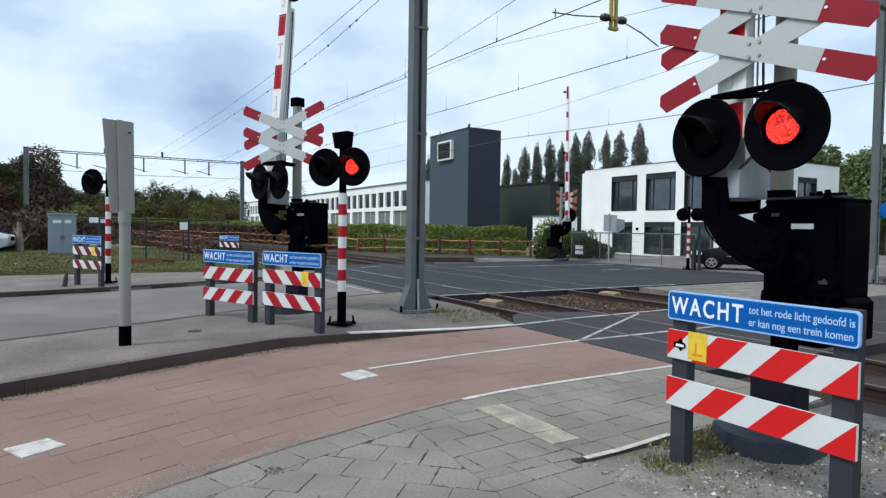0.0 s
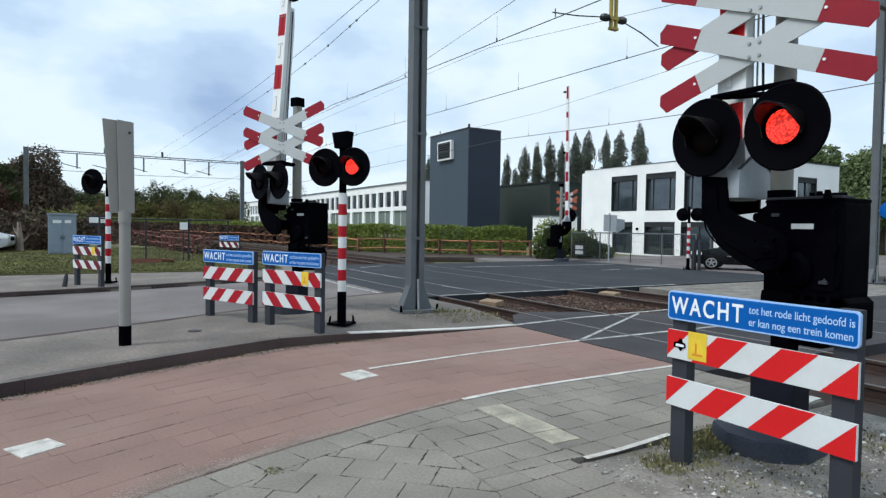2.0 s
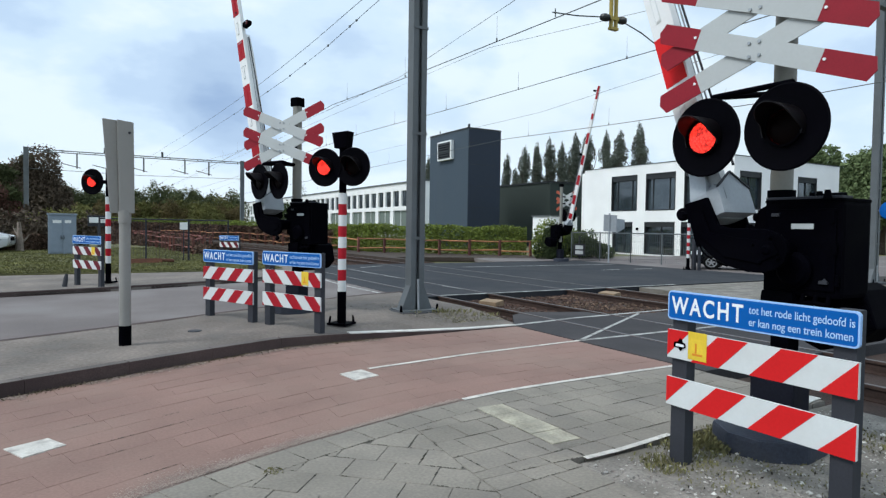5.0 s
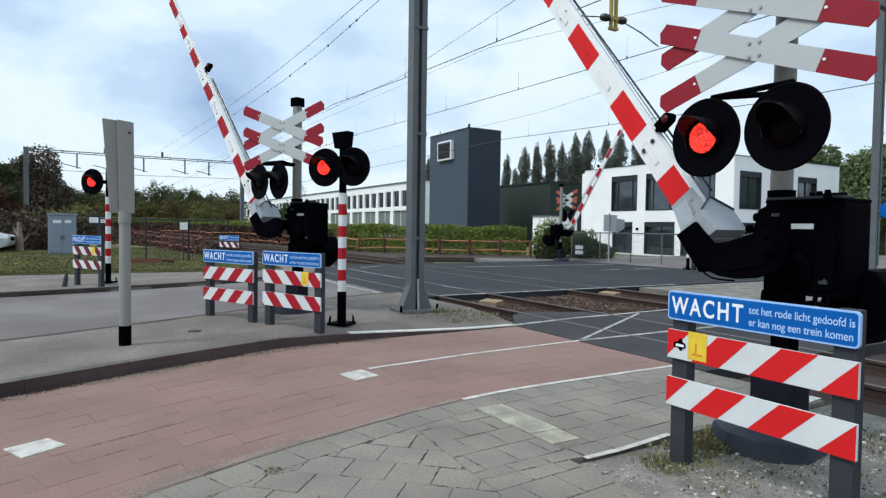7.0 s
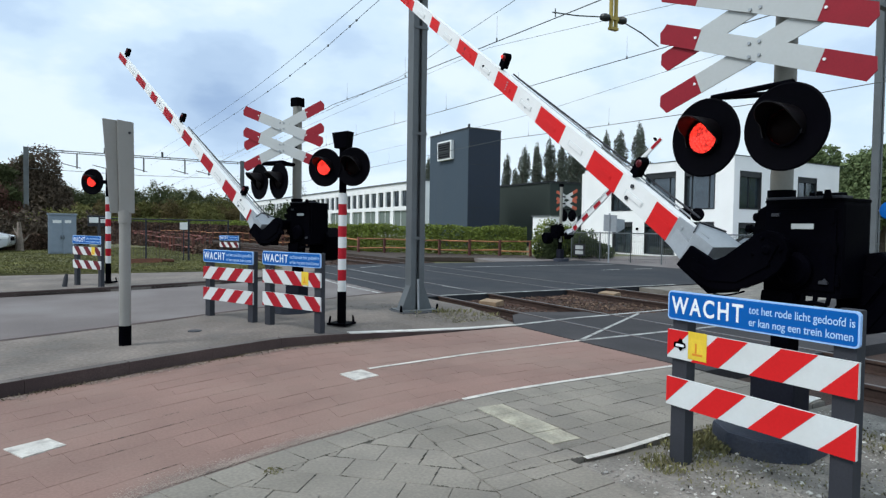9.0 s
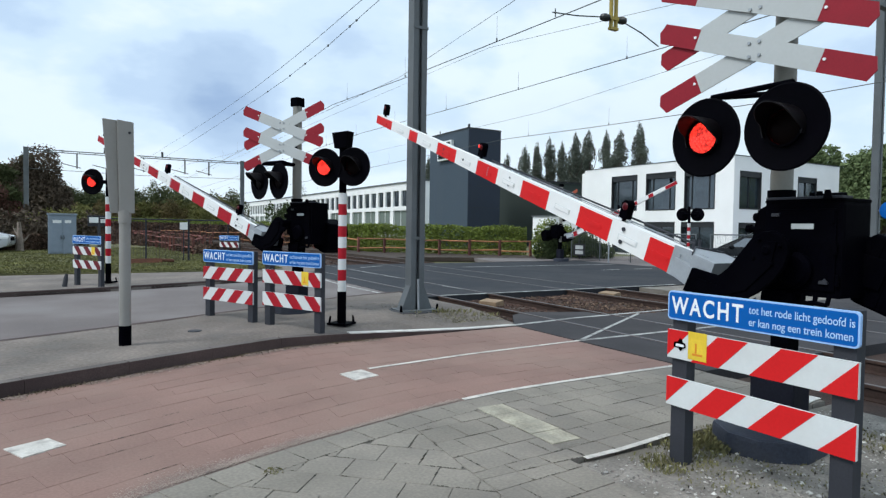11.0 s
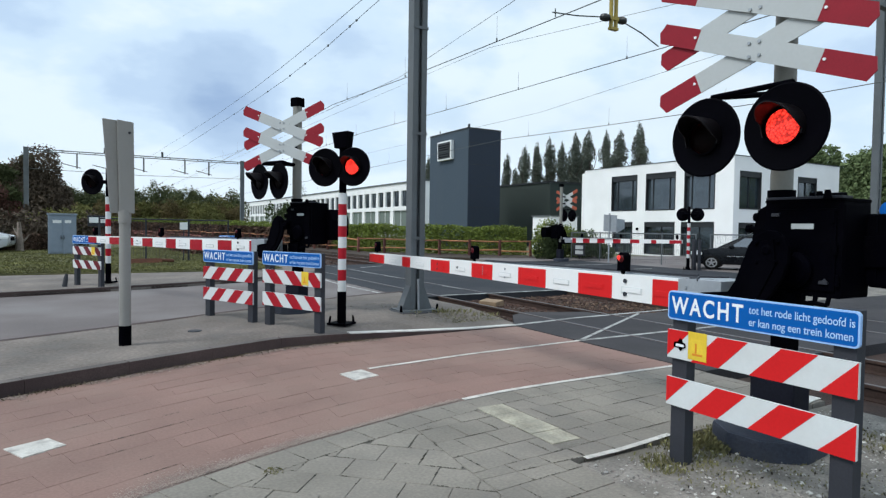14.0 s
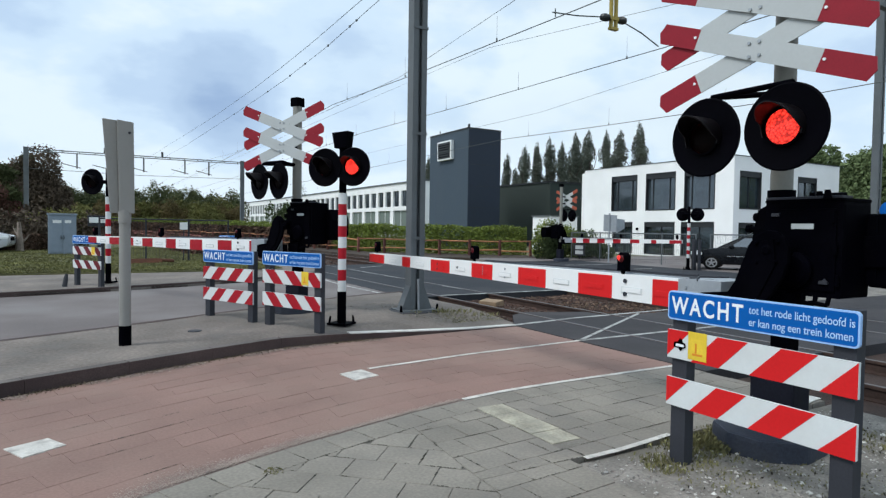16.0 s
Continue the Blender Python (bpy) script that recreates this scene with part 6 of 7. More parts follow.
    for y, w in ((17.42, 0.07), (17.15, 0.05)):
        o = part("dark_post", smooth(prism([(-w, -w), (w, -w), (w, w), (-w, w)], "z", -0.05, 1.30, 0.012)), M["darkpost"])
        o.matrix_basis = pose(22.45, y, 0.0)
        tagged(o, "dark square post beside the far lamp post", "post", "dark posts")
    b = thing("notice_plate", pose(23.62, 25.8, 0.0, 0, 0, 20), "small black and white plate on the mesh fence", "sign")
    pl = part("plate", box(-0.03, 0.0, -0.34, 0.34, 0.22, 0.86, 0.004), M["darkpost"], b)
    for z in (0.30, 0.58):
        part("printed_bar", box(-0.034, -0.029, -0.24, 0.22, z, z + 0.2), M["white_dull"], pl)
    part("post", tube((0.03, 0, -0.1), (0.03, 0, 1.3), 0.03, None, 8), M["darkpost"], b)
    # blue sign on the far mast
    s = thing("blue_sign", pose(22.86, 10.32, 0.0), "round blue traffic sign fixed to the mast", "road sign")
    part("disc", smooth(add_lathe(bmesh.new(), [(0, 0.01), (0.28, 0.01), (0.30, 0.0), (0.30, -0.01), (0, -0.01)], Matrix.Translation((-0.02, -0.08, 2.42)) @ Matrix.Rotation(radians(-90), 4, "Y"), 28)), M["blue"], s)
    part("white_mark", box(-0.036, -0.031, -0.16, -0.09, 2.27, 2.57), M["letter"], s)
    part("arm", tube((0, -0.1, 2.42), (0.05, 0.3, 2.42), 0.025, None, 8), M["galv"], s)
    # far portal over the tracks
    p = thing("far_portal", pose(0, 64.5, 0.0), "grey steel portal carrying the overhead line", "railway portal")
    for x in (-4.6, 13.6):
        part("mast", box(x - 0.18, x + 0.18, -0.18, 0.18, -0.2, 8.15), M["mast"], p)
    part("chord", box(-4.6, 13.6, -0.08, 0.08, 7.80, 7.86), M["mast"], p)
    part("chord", box(-4.6, 13.6, -0.08, 0.08, 7.96, 8.03), M["mast"], p)
    for k in range(15):
        part("strut", box(-4.4 + 1.25 * k, -4.34 + 1.25 * k, -0.05, 0.05, 7.86, 7.96), M["mast"], p)
    for x in (-0.8, 1.6, 4.6, 8.2, 10.4):
        part("hanger", box(x - 0.06, x + 0.06, -0.06, 0.06, 6.5, 7.8), M["mast"], p)
        part("arm", tube((x - 1.2, 0, 6.9), (x + 0.3, 0, 6.55), 0.035, None, 6), M["wire"], p)
    for x in (1.4, 6.2):
        part("insulator", tube((x, 0, 8.0), (x, 0, 8.5), 0.1, None, 8), M["insulator"], p)
    # thin cross span wires under the far portal
    wire([(-4.6, 64.3, 6.3), (4, 64.3, 6.15), (13.6, 64.3, 6.3)], 0.02, "thin cross span wire under the portal")


# ---- loose ground cover ----
def scatter(name, n, area, z, size, rng, material, label, category, ok=None):
    """Small angular stones in one mesh."""
    oct_v = np.array([(1, 0, 0), (-1, 0, 0), (0, 1, 0), (0, -1, 0), (0, 0, 1), (0, 0, -1)], float)
    oct_f = np.array([(0, 2, 4), (2, 1, 4), (1, 3, 4), (3, 0, 4), (2, 0, 5), (1, 2, 5), (3, 1, 5), (0, 3, 5)])
    x0, x1, y0, y1 = area
    p = np.column_stack([rng.uniform(x0, x1, n), rng.uniform(y0, y1, n)])
    if ok:
        p = p[[ok(x, y) for x, y in p]]
    if y1 > 50:
        p[:, 0] -= np.maximum(0.0, p[:, 1] - 22.0) ** 2 / 500.0
    n = len(p)
    s = size * rng.uniform(0.4, 1.3, (n, 1, 1)) ** 1.5 * rng.uniform(0.7, 1.3, (n, 1, 3))
    v = oct_v[None] * s * (1 + 0.25 * rng.normal(size=(n, 6, 1)))
    a = rng.uniform(0, 6.28, n)
    ca, sa = np.cos(a)[:, None], np.sin(a)[:, None]
    v = np.stack([v[..., 0] * ca - v[..., 1] * sa, v[..., 0] * sa + v[..., 1] * ca, v[..., 2] * 0.8], -1)
    v[..., :2] += p[:, None]
    v[..., 2] += z + rng.uniform(-0.2, 0.6, (n, 1)) * size
    me = bpy.data.meshes.new(name)
    f = (oct_f[None] + 6 * np.arange(n)[:, None, None]).reshape(-1, 3)
    me.from_pydata(v.reshape(-1, 3).tolist(), [], f.tolist())
    me.materials.append(material)
    return tagged(new(name, me), label, category, kind="stuff")


def tuft(x, y, z, r, h, n, rng, material, label="small tuft of grass and weeds"):
    bm = bmesh.new()
    for _ in range(n):
        a, d = rng.uniform(0, 6.28), r * math.sqrt(rng.uniform(0, 1))
        b = Vector((d * math.cos(a), d * math.sin(a), 0))
        hh = h * rng.uniform(0.4, 1.1)
        lean = Vector((rng.normal() * 0.4, rng.normal() * 0.4, 1)).normalized() * hh
        side = Vector((math.sin(a * 3), math.cos(a * 3), 0)) * 0.006
        vs = [bm.verts.new(b - side), bm.verts.new(b + side), bm.verts.new(b + lean * 0.6 + side * 0.7), bm.verts.new(b + lean + Vector((rng.normal(), rng.normal(), 0)) * 0.2 * hh)]
        bm.faces.new(vs)
    ob = part("weeds", bm, material)
    ob.matrix_basis = pose(x, y, z)
    return tagged(ob, label, "weeds", "weeds", "stuff")


def build_cover():
    rng = np.random.default_rng(11)
    scatter("verge_gravel", 5200, (2.95, 5.9, -1.2, 3.15), -0.022, 0.009, rng, M["stone"], "loose pale gravel on the verge", "gravel")
    scatter("stone_chips", 420, (2.95, 5.9, 0.2, 3.1), -0.02, 0.013, rng, M["chip"], "scattered white stone chips on the verge", "gravel")
    scatter("ballast", 7000, (6.3, 13.8, 8.3, 12.6), -0.15, 0.03, rng, M["ballast"], "rusty brown track ballast between the crossings", "ballast")
    scatter("sandy_ballast", 1500, (8.9, 13.6, 8.5, 12.4), -0.13, 0.03, rng, M["ballast_pale"], "paler sandy stones spilt over the ballast", "ballast", lambda x, y: math.sin(1.9 * x + 0.7) + math.sin(2.7 * y + 1.1 * x) > 0.25)
    scatter("ballast", 7000, (6.3, 13.8, 24.9, 60), -0.15, 0.045, rng, M["ballast"], "rusty brown track ballast beyond the crossing", "ballast")
    scatter("island_grit", 2600, (3.6, 6.1, 8.4, 11.0), ISLAND_TOP - 0.002, 0.010, rng, M["grit"], "loose stones and grit on the island", "gravel", lambda x, y: x + 0.3 * y > 7.6 + 0.5 * math.sin(9 * x + 4 * y))
    ups = [spline(UPPER, 1.5 + 0.02 * k) for k in range(260)]
    foot = []
    for _ in range(2600):
        p = ups[rng.integers(len(ups))]
        foot.append((p.x + rng.normal() * 0.03, p.y - 0.02 - abs(rng.normal()) * 0.05, 0.004))
    tagged(leaf_mesh("kerb_debris", foot, 0.012, rng, M["debris"]), "dry leaves and dirt at the foot of the kerb", "debris", kind="stuff")
    foot = [(p.x + rng.normal() * 0.02, p.y - 0.05 - abs(rng.normal()) * 0.06, rng.uniform(0.0015, 0.006)) for p in (ups[i] for i in rng.integers(len(ups), size=3200)) if math.sin(3.3 * p.x) + math.sin(7.7 * p.x) > -0.3]
    tagged(leaf_mesh("kerb_sand", foot, 0.02, rng, M["sand"], flat=1), "pale sand at the foot of the kerb", "sand", kind="stuff")
    # straw and sand at the island's tip, dead leaves on the verge
    n = 620
    u, v = rng.uniform(0, 1, n), rng.uniform(0, 1, n) ** 1.4
    c = np.column_stack([5.2 + 1.0 * u + 0.06 * rng.normal(size=n), 8.6 + 1.5 * v * (0.35 + 0.65 * u), 0.055 + 0.07 * v + 0.015 * rng.uniform(0, 1, n)])
    tagged(leaf_mesh("dry_straw", c, 0.017, rng, M["straw"]), "dry pale straw at the tip of the island", "straw", kind="stuff")
    n = 320
    c = np.column_stack([rng.uniform(3.1, 5.9, n), rng.uniform(0.6, 3.12, n), np.full(n, -0.008) + 0.008 * rng.uniform(0, 1, n)])
    tagged(leaf_mesh("dead_leaves", c, 0.012, rng, M["dark_leaf"]), "dark dead leaves and twigs on the verge", "debris", kind="stuff")
    cap = part("drain_cap", smooth(add_lathe(bmesh.new(), [(0, 0.012), (0.06, 0.012), (0.09, 0.008), (0.10, -0.02), (0, -0.02)], Matrix.Identity(4), 20)), M["concrete_dark"])
    cap.matrix_basis = pose(1.28, 9.05, ISLAND_TOP + 0.004)
    tagged(cap, "small dark iron drain cap in the island", "drain cap")
    lows = [spline(LOWER, 2.0 + 0.01 * k) for k in range(420)]
    foot = []
    for i in rng.integers(len(lows), size=15000):
        p = lows[i]
        wide = 0.03 + 0.06 * max(0.0, math.sin(2.1 * p.x) + 0.5 * math.sin(5.3 * p.x))
        foot.append((p.x + rng.normal() * 0.02, p.y + 0.015 + abs(rng.normal()) * wide, rng.uniform(0.001, 0.0035)))
    tagged(leaf_mesh("path_sand", foot, 0.0055, rng, M["path_sand"], flat=1), "pale sand along the lower edge of the red path", "sand", kind="stuff")
    for x, y, z, r, h, n in ((5.35, 9.35, ISLAND_TOP, 0.14, 0.10, 60), (5.65, 9.2, ISLAND_TOP, 0.22, 0.09, 60), (5.9, 8.7, ISLAND_TOP, 0.25, 0.07, 60), (4.95, 9.5, ISLAND_TOP, 0.12, 0.06, 30), (4.12, 3.0, -0.02, 0.17, 0.065, 520), (4.45, 3.08, -0.02, 0.2, 0.05, 400), (3.95, 3.02, -0.02, 0.24, 0.04, 320), (3.45, 2.87, -0.02, 0.16, 0.045, 200), (3.6, 2.6, -0.02, 0.3, 0.02, 260), (4.2, 2.2, -0.02, 0.4, 0.02, 300), (5.3, 2.4, -0.02, 0.35, 0.04, 260), (3.75, 2.85, -0.02, 0.16, 0.025, 160), (4.1, 2.8, -0.02, 0.2, 0.03, 200), (3.72, 3.05, -0.02, 0.16, 0.05, 80), (4.25, 3.1, -0.02, 0.22, 0.05, 160), (3.45, 3.0, -0.02, 0.14, 0.04, 50), (1.05, 3.98, -0.005, 0.07, 0.03, 60), (0.42, 9.6, ISLAND_TOP, 0.06, 0.03, 30), (4.95, 1.9, -0.02, 0.2, 0.06, 60), (3.3, 1.9, -0.02, 0.12, 0.04, 40)):
        tuft(x, y, z, r, h, n, rng, M["weed"])
    n = 70000
    gx, gy = rng.uniform(-9, 6.0, n), 21.7 + 22 * rng.uniform(0, 1, n) ** 1.6
    gx = np.minimum(gx, 6.1 - np.maximum(0, gy - 22) ** 2 / 500)
    c = np.column_stack([gx, gy, 0.105 + 0.03 * rng.uniform(0, 1, n)])
    tagged(leaf_mesh("bank_grass", c, 0.032, rng, M["bank_grass"]), "rough olive grass on the railway bank", "grass", kind="stuff")
    # sleepers under the open track
    for pair in ((7.22, 8.66), (11.2, 12.64)):
        s = thing("sleepers", pose(0, 0, 0), "weathered wooden sleepers under the rails", "sleepers", "sleepers of the tracks")
        for k in range(7):
            part("sleeper", box(pair[0] - 0.55, pair[1] + 0.55, 8.5 + 0.62 * k - 0.12, 8.5 + 0.62 * k + 0.12, -0.26, -0.145, 0.012), M["sleeper"], s)
        for k in range(40):
            w = bend(25.2 + 0.8 * k)
            part("sleeper", box(pair[0] - 0.55 - w, pair[1] + 0.55 - w, 25.2 + 0.8 * k - 0.12, 25.2 + 0.8 * k + 0.12, -0.26, -0.145), M["sleeper"], s)
    for x, y, a in ((8.0, 11.6, 20), (12.0, 11.9, 12)):
        o = part("timber_block", box(-0.16, 0.16, -0.24, 0.24, 0.0, 0.13, 0.015), M["sleeper_pale"])
        o.matrix_basis = pose(x, y, -0.15, 0, -6, a)
        tagged(o, "pale timber block lying between the rails", "timber", "timber blocks")


# ---- paving pieces ----
def clip_half(poly, p, n):
    """The side of the line through p on which n points outwards is cut away."""
    out = []
    for i in range(len(poly)):
        a, b = poly[i], poly[(i + 1) % len(poly)]
        da, db = (a - p).dot(n), (b - p).dot(n)
        if da <= 0:
            out.append(a)
        if (da <= 0) != (db <= 0):
            out.append(a.lerp(b, da / (da - db)))
    return out


def area_of(poly):
    return abs(sum(poly[i].x * poly[(i + 1) % len(poly)].y - poly[(i + 1) % len(poly)].x * poly[i].y for i in range(len(poly)))) / 2


def shrink(poly, d):
    c = sum(poly, Vector((0, 0))) / len(poly)
    return [c + (p - c) * (1 - d / max(0.02, (p - c).length)) for p in poly]


class Paving:
    """Collects pieces; the nearest become objects of their own, the rest one mesh."""
    def __init__(self, parent, name, material, near, rows=False):
        self.parent, self.name, self.material, self.near = parent, name, material, near
        self.pieces, self.rng, self.rows = [], random.Random(name), rows

    def add(self, poly, z, thick=0.05, gap=0.0038):
        if len(poly) >= 3 and area_of(poly) > 0.006:
            self.pieces.append((poly, z, thick, gap))

    def lay(self, limit=300):
        self.pieces.sort(key=lambda q: (sum(q[0], Vector((0, 0))) / len(q[0]) - Vector(self.near)).length)
        rest = bmesh.new()
        for i, (poly, z, thick, gap) in enumerate(self.pieces):
            r = self.rng
            g = gap * r.choice((0.25, 0.4, 0.7, 1.0, 1.6, 2.3))
            if self.rows:
                # narrow butt joints, open joints only between the rows
                w = (poly[3] - poly[0]).normalized()
                outer = [poly[0] + w * g, poly[1] + w * g, poly[2] - w * g, poly[3] - w * g]
                inner = [outer[0] + w * 0.003, outer[1] + w * 0.003, outer[2] - w * 0.003, outer[3] - w * 0.003]
                inner = shrink(inner, 0.0006)
                outer = shrink(outer, 0.0003)
            else:
                outer = shrink(poly, g)
                inner = shrink(outer, 0.004)
            dz = r.uniform(-0.002, 0.0015)
            tx, ty = r.uniform(-0.006, 0.006), r.uniform(-0.006, 0.006)
            c = sum(poly, Vector((0, 0))) / len(poly)
            bm = bmesh.new() if i < limit else rest

            def v(p, dd):
                return bm.verts.new((p.x, p.y, z + dz + dd + (p.x - c.x) * tx + (p.y - c.y) * ty))
            top, edge, low = [v(p, 0) for p in inner], [v(p, -0.003) for p in outer], [v(p, -thick) for p in outer]
            fs = [bm.faces.new(top)]
            n = len(poly)
            for k in range(n):
                fs.append(bm.faces.new((edge[k], edge[(k + 1) % n], top[(k + 1) % n], top[k])))
                fs.append(bm.faces.new((low[k], low[(k + 1) % n], edge[(k + 1) % n], edge[k])))
            if fs[0].normal.z == 0:
                fs[0].normal_update()
            if fs[0].normal.z < 0:
                for f in fs:
                    f.normal_flip()
            if i < limit:
                part(self.name, bm, self.material, self.parent)
        if len(self.pieces) > limit:
            tagged(part(self.name + "_rest", rest, self.material, self.parent), kind="stuff")
        else:
            rest.free()


def joint_flecks(pv, share, area, size, rng, label):
    """Dark moss and dirt in patches along the joints of a paving."""
    pts = []
    x0, x1, y0, y1 = area
    for poly, z, thick, gap in pv.pieces:
        for a, b in zip(poly, poly[1:] + poly[:1]):
            if not (x0 < a.x < x1 and y0 < a.y < y1) or rng.uniform() > share:
                continue
            if pv.rows and abs((b - a).normalized().dot((poly[1] - poly[0]).normalized())) < 0.9:
                continue
            f0, f1 = sorted(rng.uniform(0, 1, 2))
            for f in rng.uniform(f0, f1, max(3, int((b - a).length * (f1 - f0) * 130))):
                p = a.lerp(b, float(f))
                pts.append((p.x + rng.normal() * 0.0022, p.y + rng.normal() * 0.0022, z + rng.uniform(0.001, 0.003)))
    tagged(leaf_mesh("joint_moss", pts, size, rng, M["moss"], flat=1), label, "moss", kind="stuff")


def build_tiles():
    rng = np.random.default_rng(21)
    path, pavement, island = bpy.data.objects["cycle_path"], bpy.data.objects["pavement"], bpy.data.objects["traffic_island"]
    # red cycle path tiles in rows along the bend
    pv = Paving(path, "tile", M["red_tile"], (2.2, 5.0), True)
    rows = 11
    marks = [s * 0.02 for s in range(381)]
    for r in range(rows):
        w0, w1 = 0.012 + 0.976 * r / rows, 0.012 + 0.976 * (r + 1) / rows
        mid = (w0 + w1) / 2
        s, dist, cuts = 0.0, 0.15 if r % 2 else 0.0, [0.0]
        last = path_at(0, mid)
        for q in marks[1:]:
            p = path_at(q, mid)
            dist += (p - last).length
            last = p
            if dist >= 0.30:
                cuts.append(q)
                dist -= 0.30
        for a, b in zip(cuts, cuts[1:]):
            pv.add([path_at(a, w0), path_at(b, w0), path_at(b, w1), path_at(a, w1)], 0.0, 0.05, 0.0012)
    joint_flecks(pv, 0.16, (-4.0, 3.2, 2.0, 7.0), 0.007, rng, "dark dirt in the joints of the red path")
    pv.lay()
    # grey pavement: a border row along the path, straight rows, and rows turned with the bend
    pv = Paving(pavement, "tile", M["grey_tile"], (2.6, 3.6))
    band = []
    for q in marks:
        p, p2 = spline(LOWER, q), spline(LOWER, q + 0.01)
        d = (p2 - p).normalized()
        band.append((p, p + Vector((-d.y, d.x)) * (0.30 if Vector((-d.y, d.x)).y < 0 else -0.30)))
    dist, start = 0.0, 0
    for k in range(1, len(band)):
        dist += (band[k][0] - band[k - 1][0]).length
        if dist >= 0.30:
            pv.add([band[start][0], band[k][0], band[k][1], band[start][1]], 0.0)
            start, dist = k, 0.0
    cut = Vector((2.22, 3.8))
    along = Vector((-math.cos(radians(-42)), -math.sin(radians(-42))))
    skew = Matrix.Rotation(radians(4.5), 2)
    hub = Vector((3.15, 4.05))
    hatch = [Vector((3.0, 3.52)), Vector((3.31, 3.52)), Vector((3.31, 4.60)), Vector((3.0, 4.60))]

    def free(poly):
        for k in range(0, len(band) - 1, 2):
            p, q = band[k][1], band[min(k + 6, len(band) - 1)][1]
            c = sum(poly, Vector((0, 0))) / len(poly)
            if (p - c).length < 0.5:
                d = (q - p).normalized()
                n = Vector((-d.y, d.x))
                n = n if n.y > 0 else -n
                poly = clip_half(poly, p, n)
                if len(poly) < 3:
                    return []
        c = sum(poly, Vector((0, 0))) / len(poly)
        near = min(band, key=lambda b: (b[1] - c).length)
        if c.y > near[1].y + 0.02:
            return []
        return poly

    for j in range(-4, 30):
        y0 = 4.62 - 0.30 * (j + 1)
        for i in range(-6, 18):
            x0 = 1.2 + 0.30 * i + (0.15 if j % 2 else 0)
            poly = [Vector((x0, y0)), Vector((x0 + 0.3, y0)), Vector((x0 + 0.3, y0 + 0.3)), Vector((x0, y0 + 0.3))]
            poly = [hub + skew @ (p - hub) for p in poly]
            poly = clip_half(poly, Vector((6.14, 4)), Vector((1, 0)))
            poly = clip_half(poly, cut, Vector((-1, 0.08))) if len(poly) > 2 else poly
            if len(poly) < 3:
                continue
            if y0 < 3.4:
                low_part = clip_half(poly, Vector((3, 3.235)), Vector((0, 1))) if len(poly) > 2 else poly
                low_part = clip_half(low_part, Vector((2.92, 3)), Vector((1, 0))) if len(low_part) > 2 else low_part
                low_part = free(low_part) if len(low_part) > 2 else low_part
                pv.add(low_part, 0.0)
                poly = clip_half(poly, Vector((3, 3.235)), Vector((0, -1))) if len(poly) > 2 else poly
            poly = free(poly) if len(poly) > 2 else poly
            if len(poly) < 3:
                continue
            c = sum(poly, Vector((0, 0))) / len(poly)
            if hatch[0].x - 0.15 < c.x < hatch[1].x + 0.15 and hatch[0].y - 0.05 < c.y < hatch[2].y + 0.05:
                pv.add(clip_half(poly, hatch[0], Vector((1, 0))), 0.0)
                rest = clip_half(poly, hatch[1], Vector((-1, 0)))
                pv.add(rest, 0.0)
                if c.y > hatch[2].y - 0.12:
                    pv.add(clip_half(clip_half(clip_half(poly, hatch[2], Vector((0, -1))) or [Vector((0, 0))] * 3, hatch[1], Vector((1, 0))) or [Vector((0, 0))] * 3, hatch[0], Vector((-1, 0))), 0.0)
            else:
                pv.add(poly, 0.0)
    u, v = -along, Vector((along.y, -along.x))
    for j in range(-12, 40):
        for i in range(-30, 20):
            o = Vector((1.398, 3.717)) + u * (0.30 * i + (0.15 if j % 2 else 0)) - v * 0.30 * j
            poly = [o, o + u * 0.3, o + u * 0.3 + v * 0.3, o + v * 0.3]
            poly = clip_half(poly, cut, Vector((1, -0.08)))
            poly = clip_half(poly, Vector((2.9, 0)), Vector((1, 0))) if len(poly) > 2 else poly
            poly = free(poly) if len(poly) > 2 else poly
            if len(poly) > 2 and poly[0].y > -3.9 and poly[0].x > -7.3:
                pv.add(poly, 0.0)
    joint_flecks(pv, 0.40, (-4.5, 6.2, 0.5, 5.2), 0.0075, rng, "dark moss in the joints of the grey pavement")
    pv.lay()
    # pale tactile tiles let into the pavement
    tp = Paving(pavement, "tactile_tile", M["yellow_tile"], (3, 4))
    for k in range(4):
        y0 = 3.53 + 0.262 * k
        tp.add([Vector((3.01, y0)), Vector((3.30, y0)), Vector((3.30, y0 + 0.262)), Vector((3.01, y0 + 0.262))], 0.001, 0.05, 0.003)
    tp.lay()
    # island slabs
    def fall(x, y):
        a = min(1, max(0, (x - 2.0) / 3.9))
        b = min(1, max(0, 1 - (y - 8.1) / 1.5))
        return 0.118 * a * a * (3 - 2 * a) * b
    ups = [spline(UPPER, k * 0.1) for k in range(81)]

    def edge_y(pts, x):
        pts = sorted((p[0], p[1]) for p in pts)
        return float(np.interp(x, [p[0] for p in pts], [p[1] for p in pts]))
    bm = bmesh.new()
    rows = []
    for i in range(121):
        x = -9.6 + 15.8 * i / 120
        ya, yb = edge_y(ups, x) + 0.11, edge_y(ROAD_NEAR, x) - 0.12
        ys = [ya + (yb - ya) * j / 20 for j in range(21)]
        rows.append([bm.verts.new((x, y, ISLAND_TOP - fall(x, y) + 0.004 * math.sin(3.1 * x + 1.7 * y) * math.sin(2.3 * y))) for y in ys] + [bm.verts.new((x, yb, -0.1)), bm.verts.new((x, ya, -0.1))])
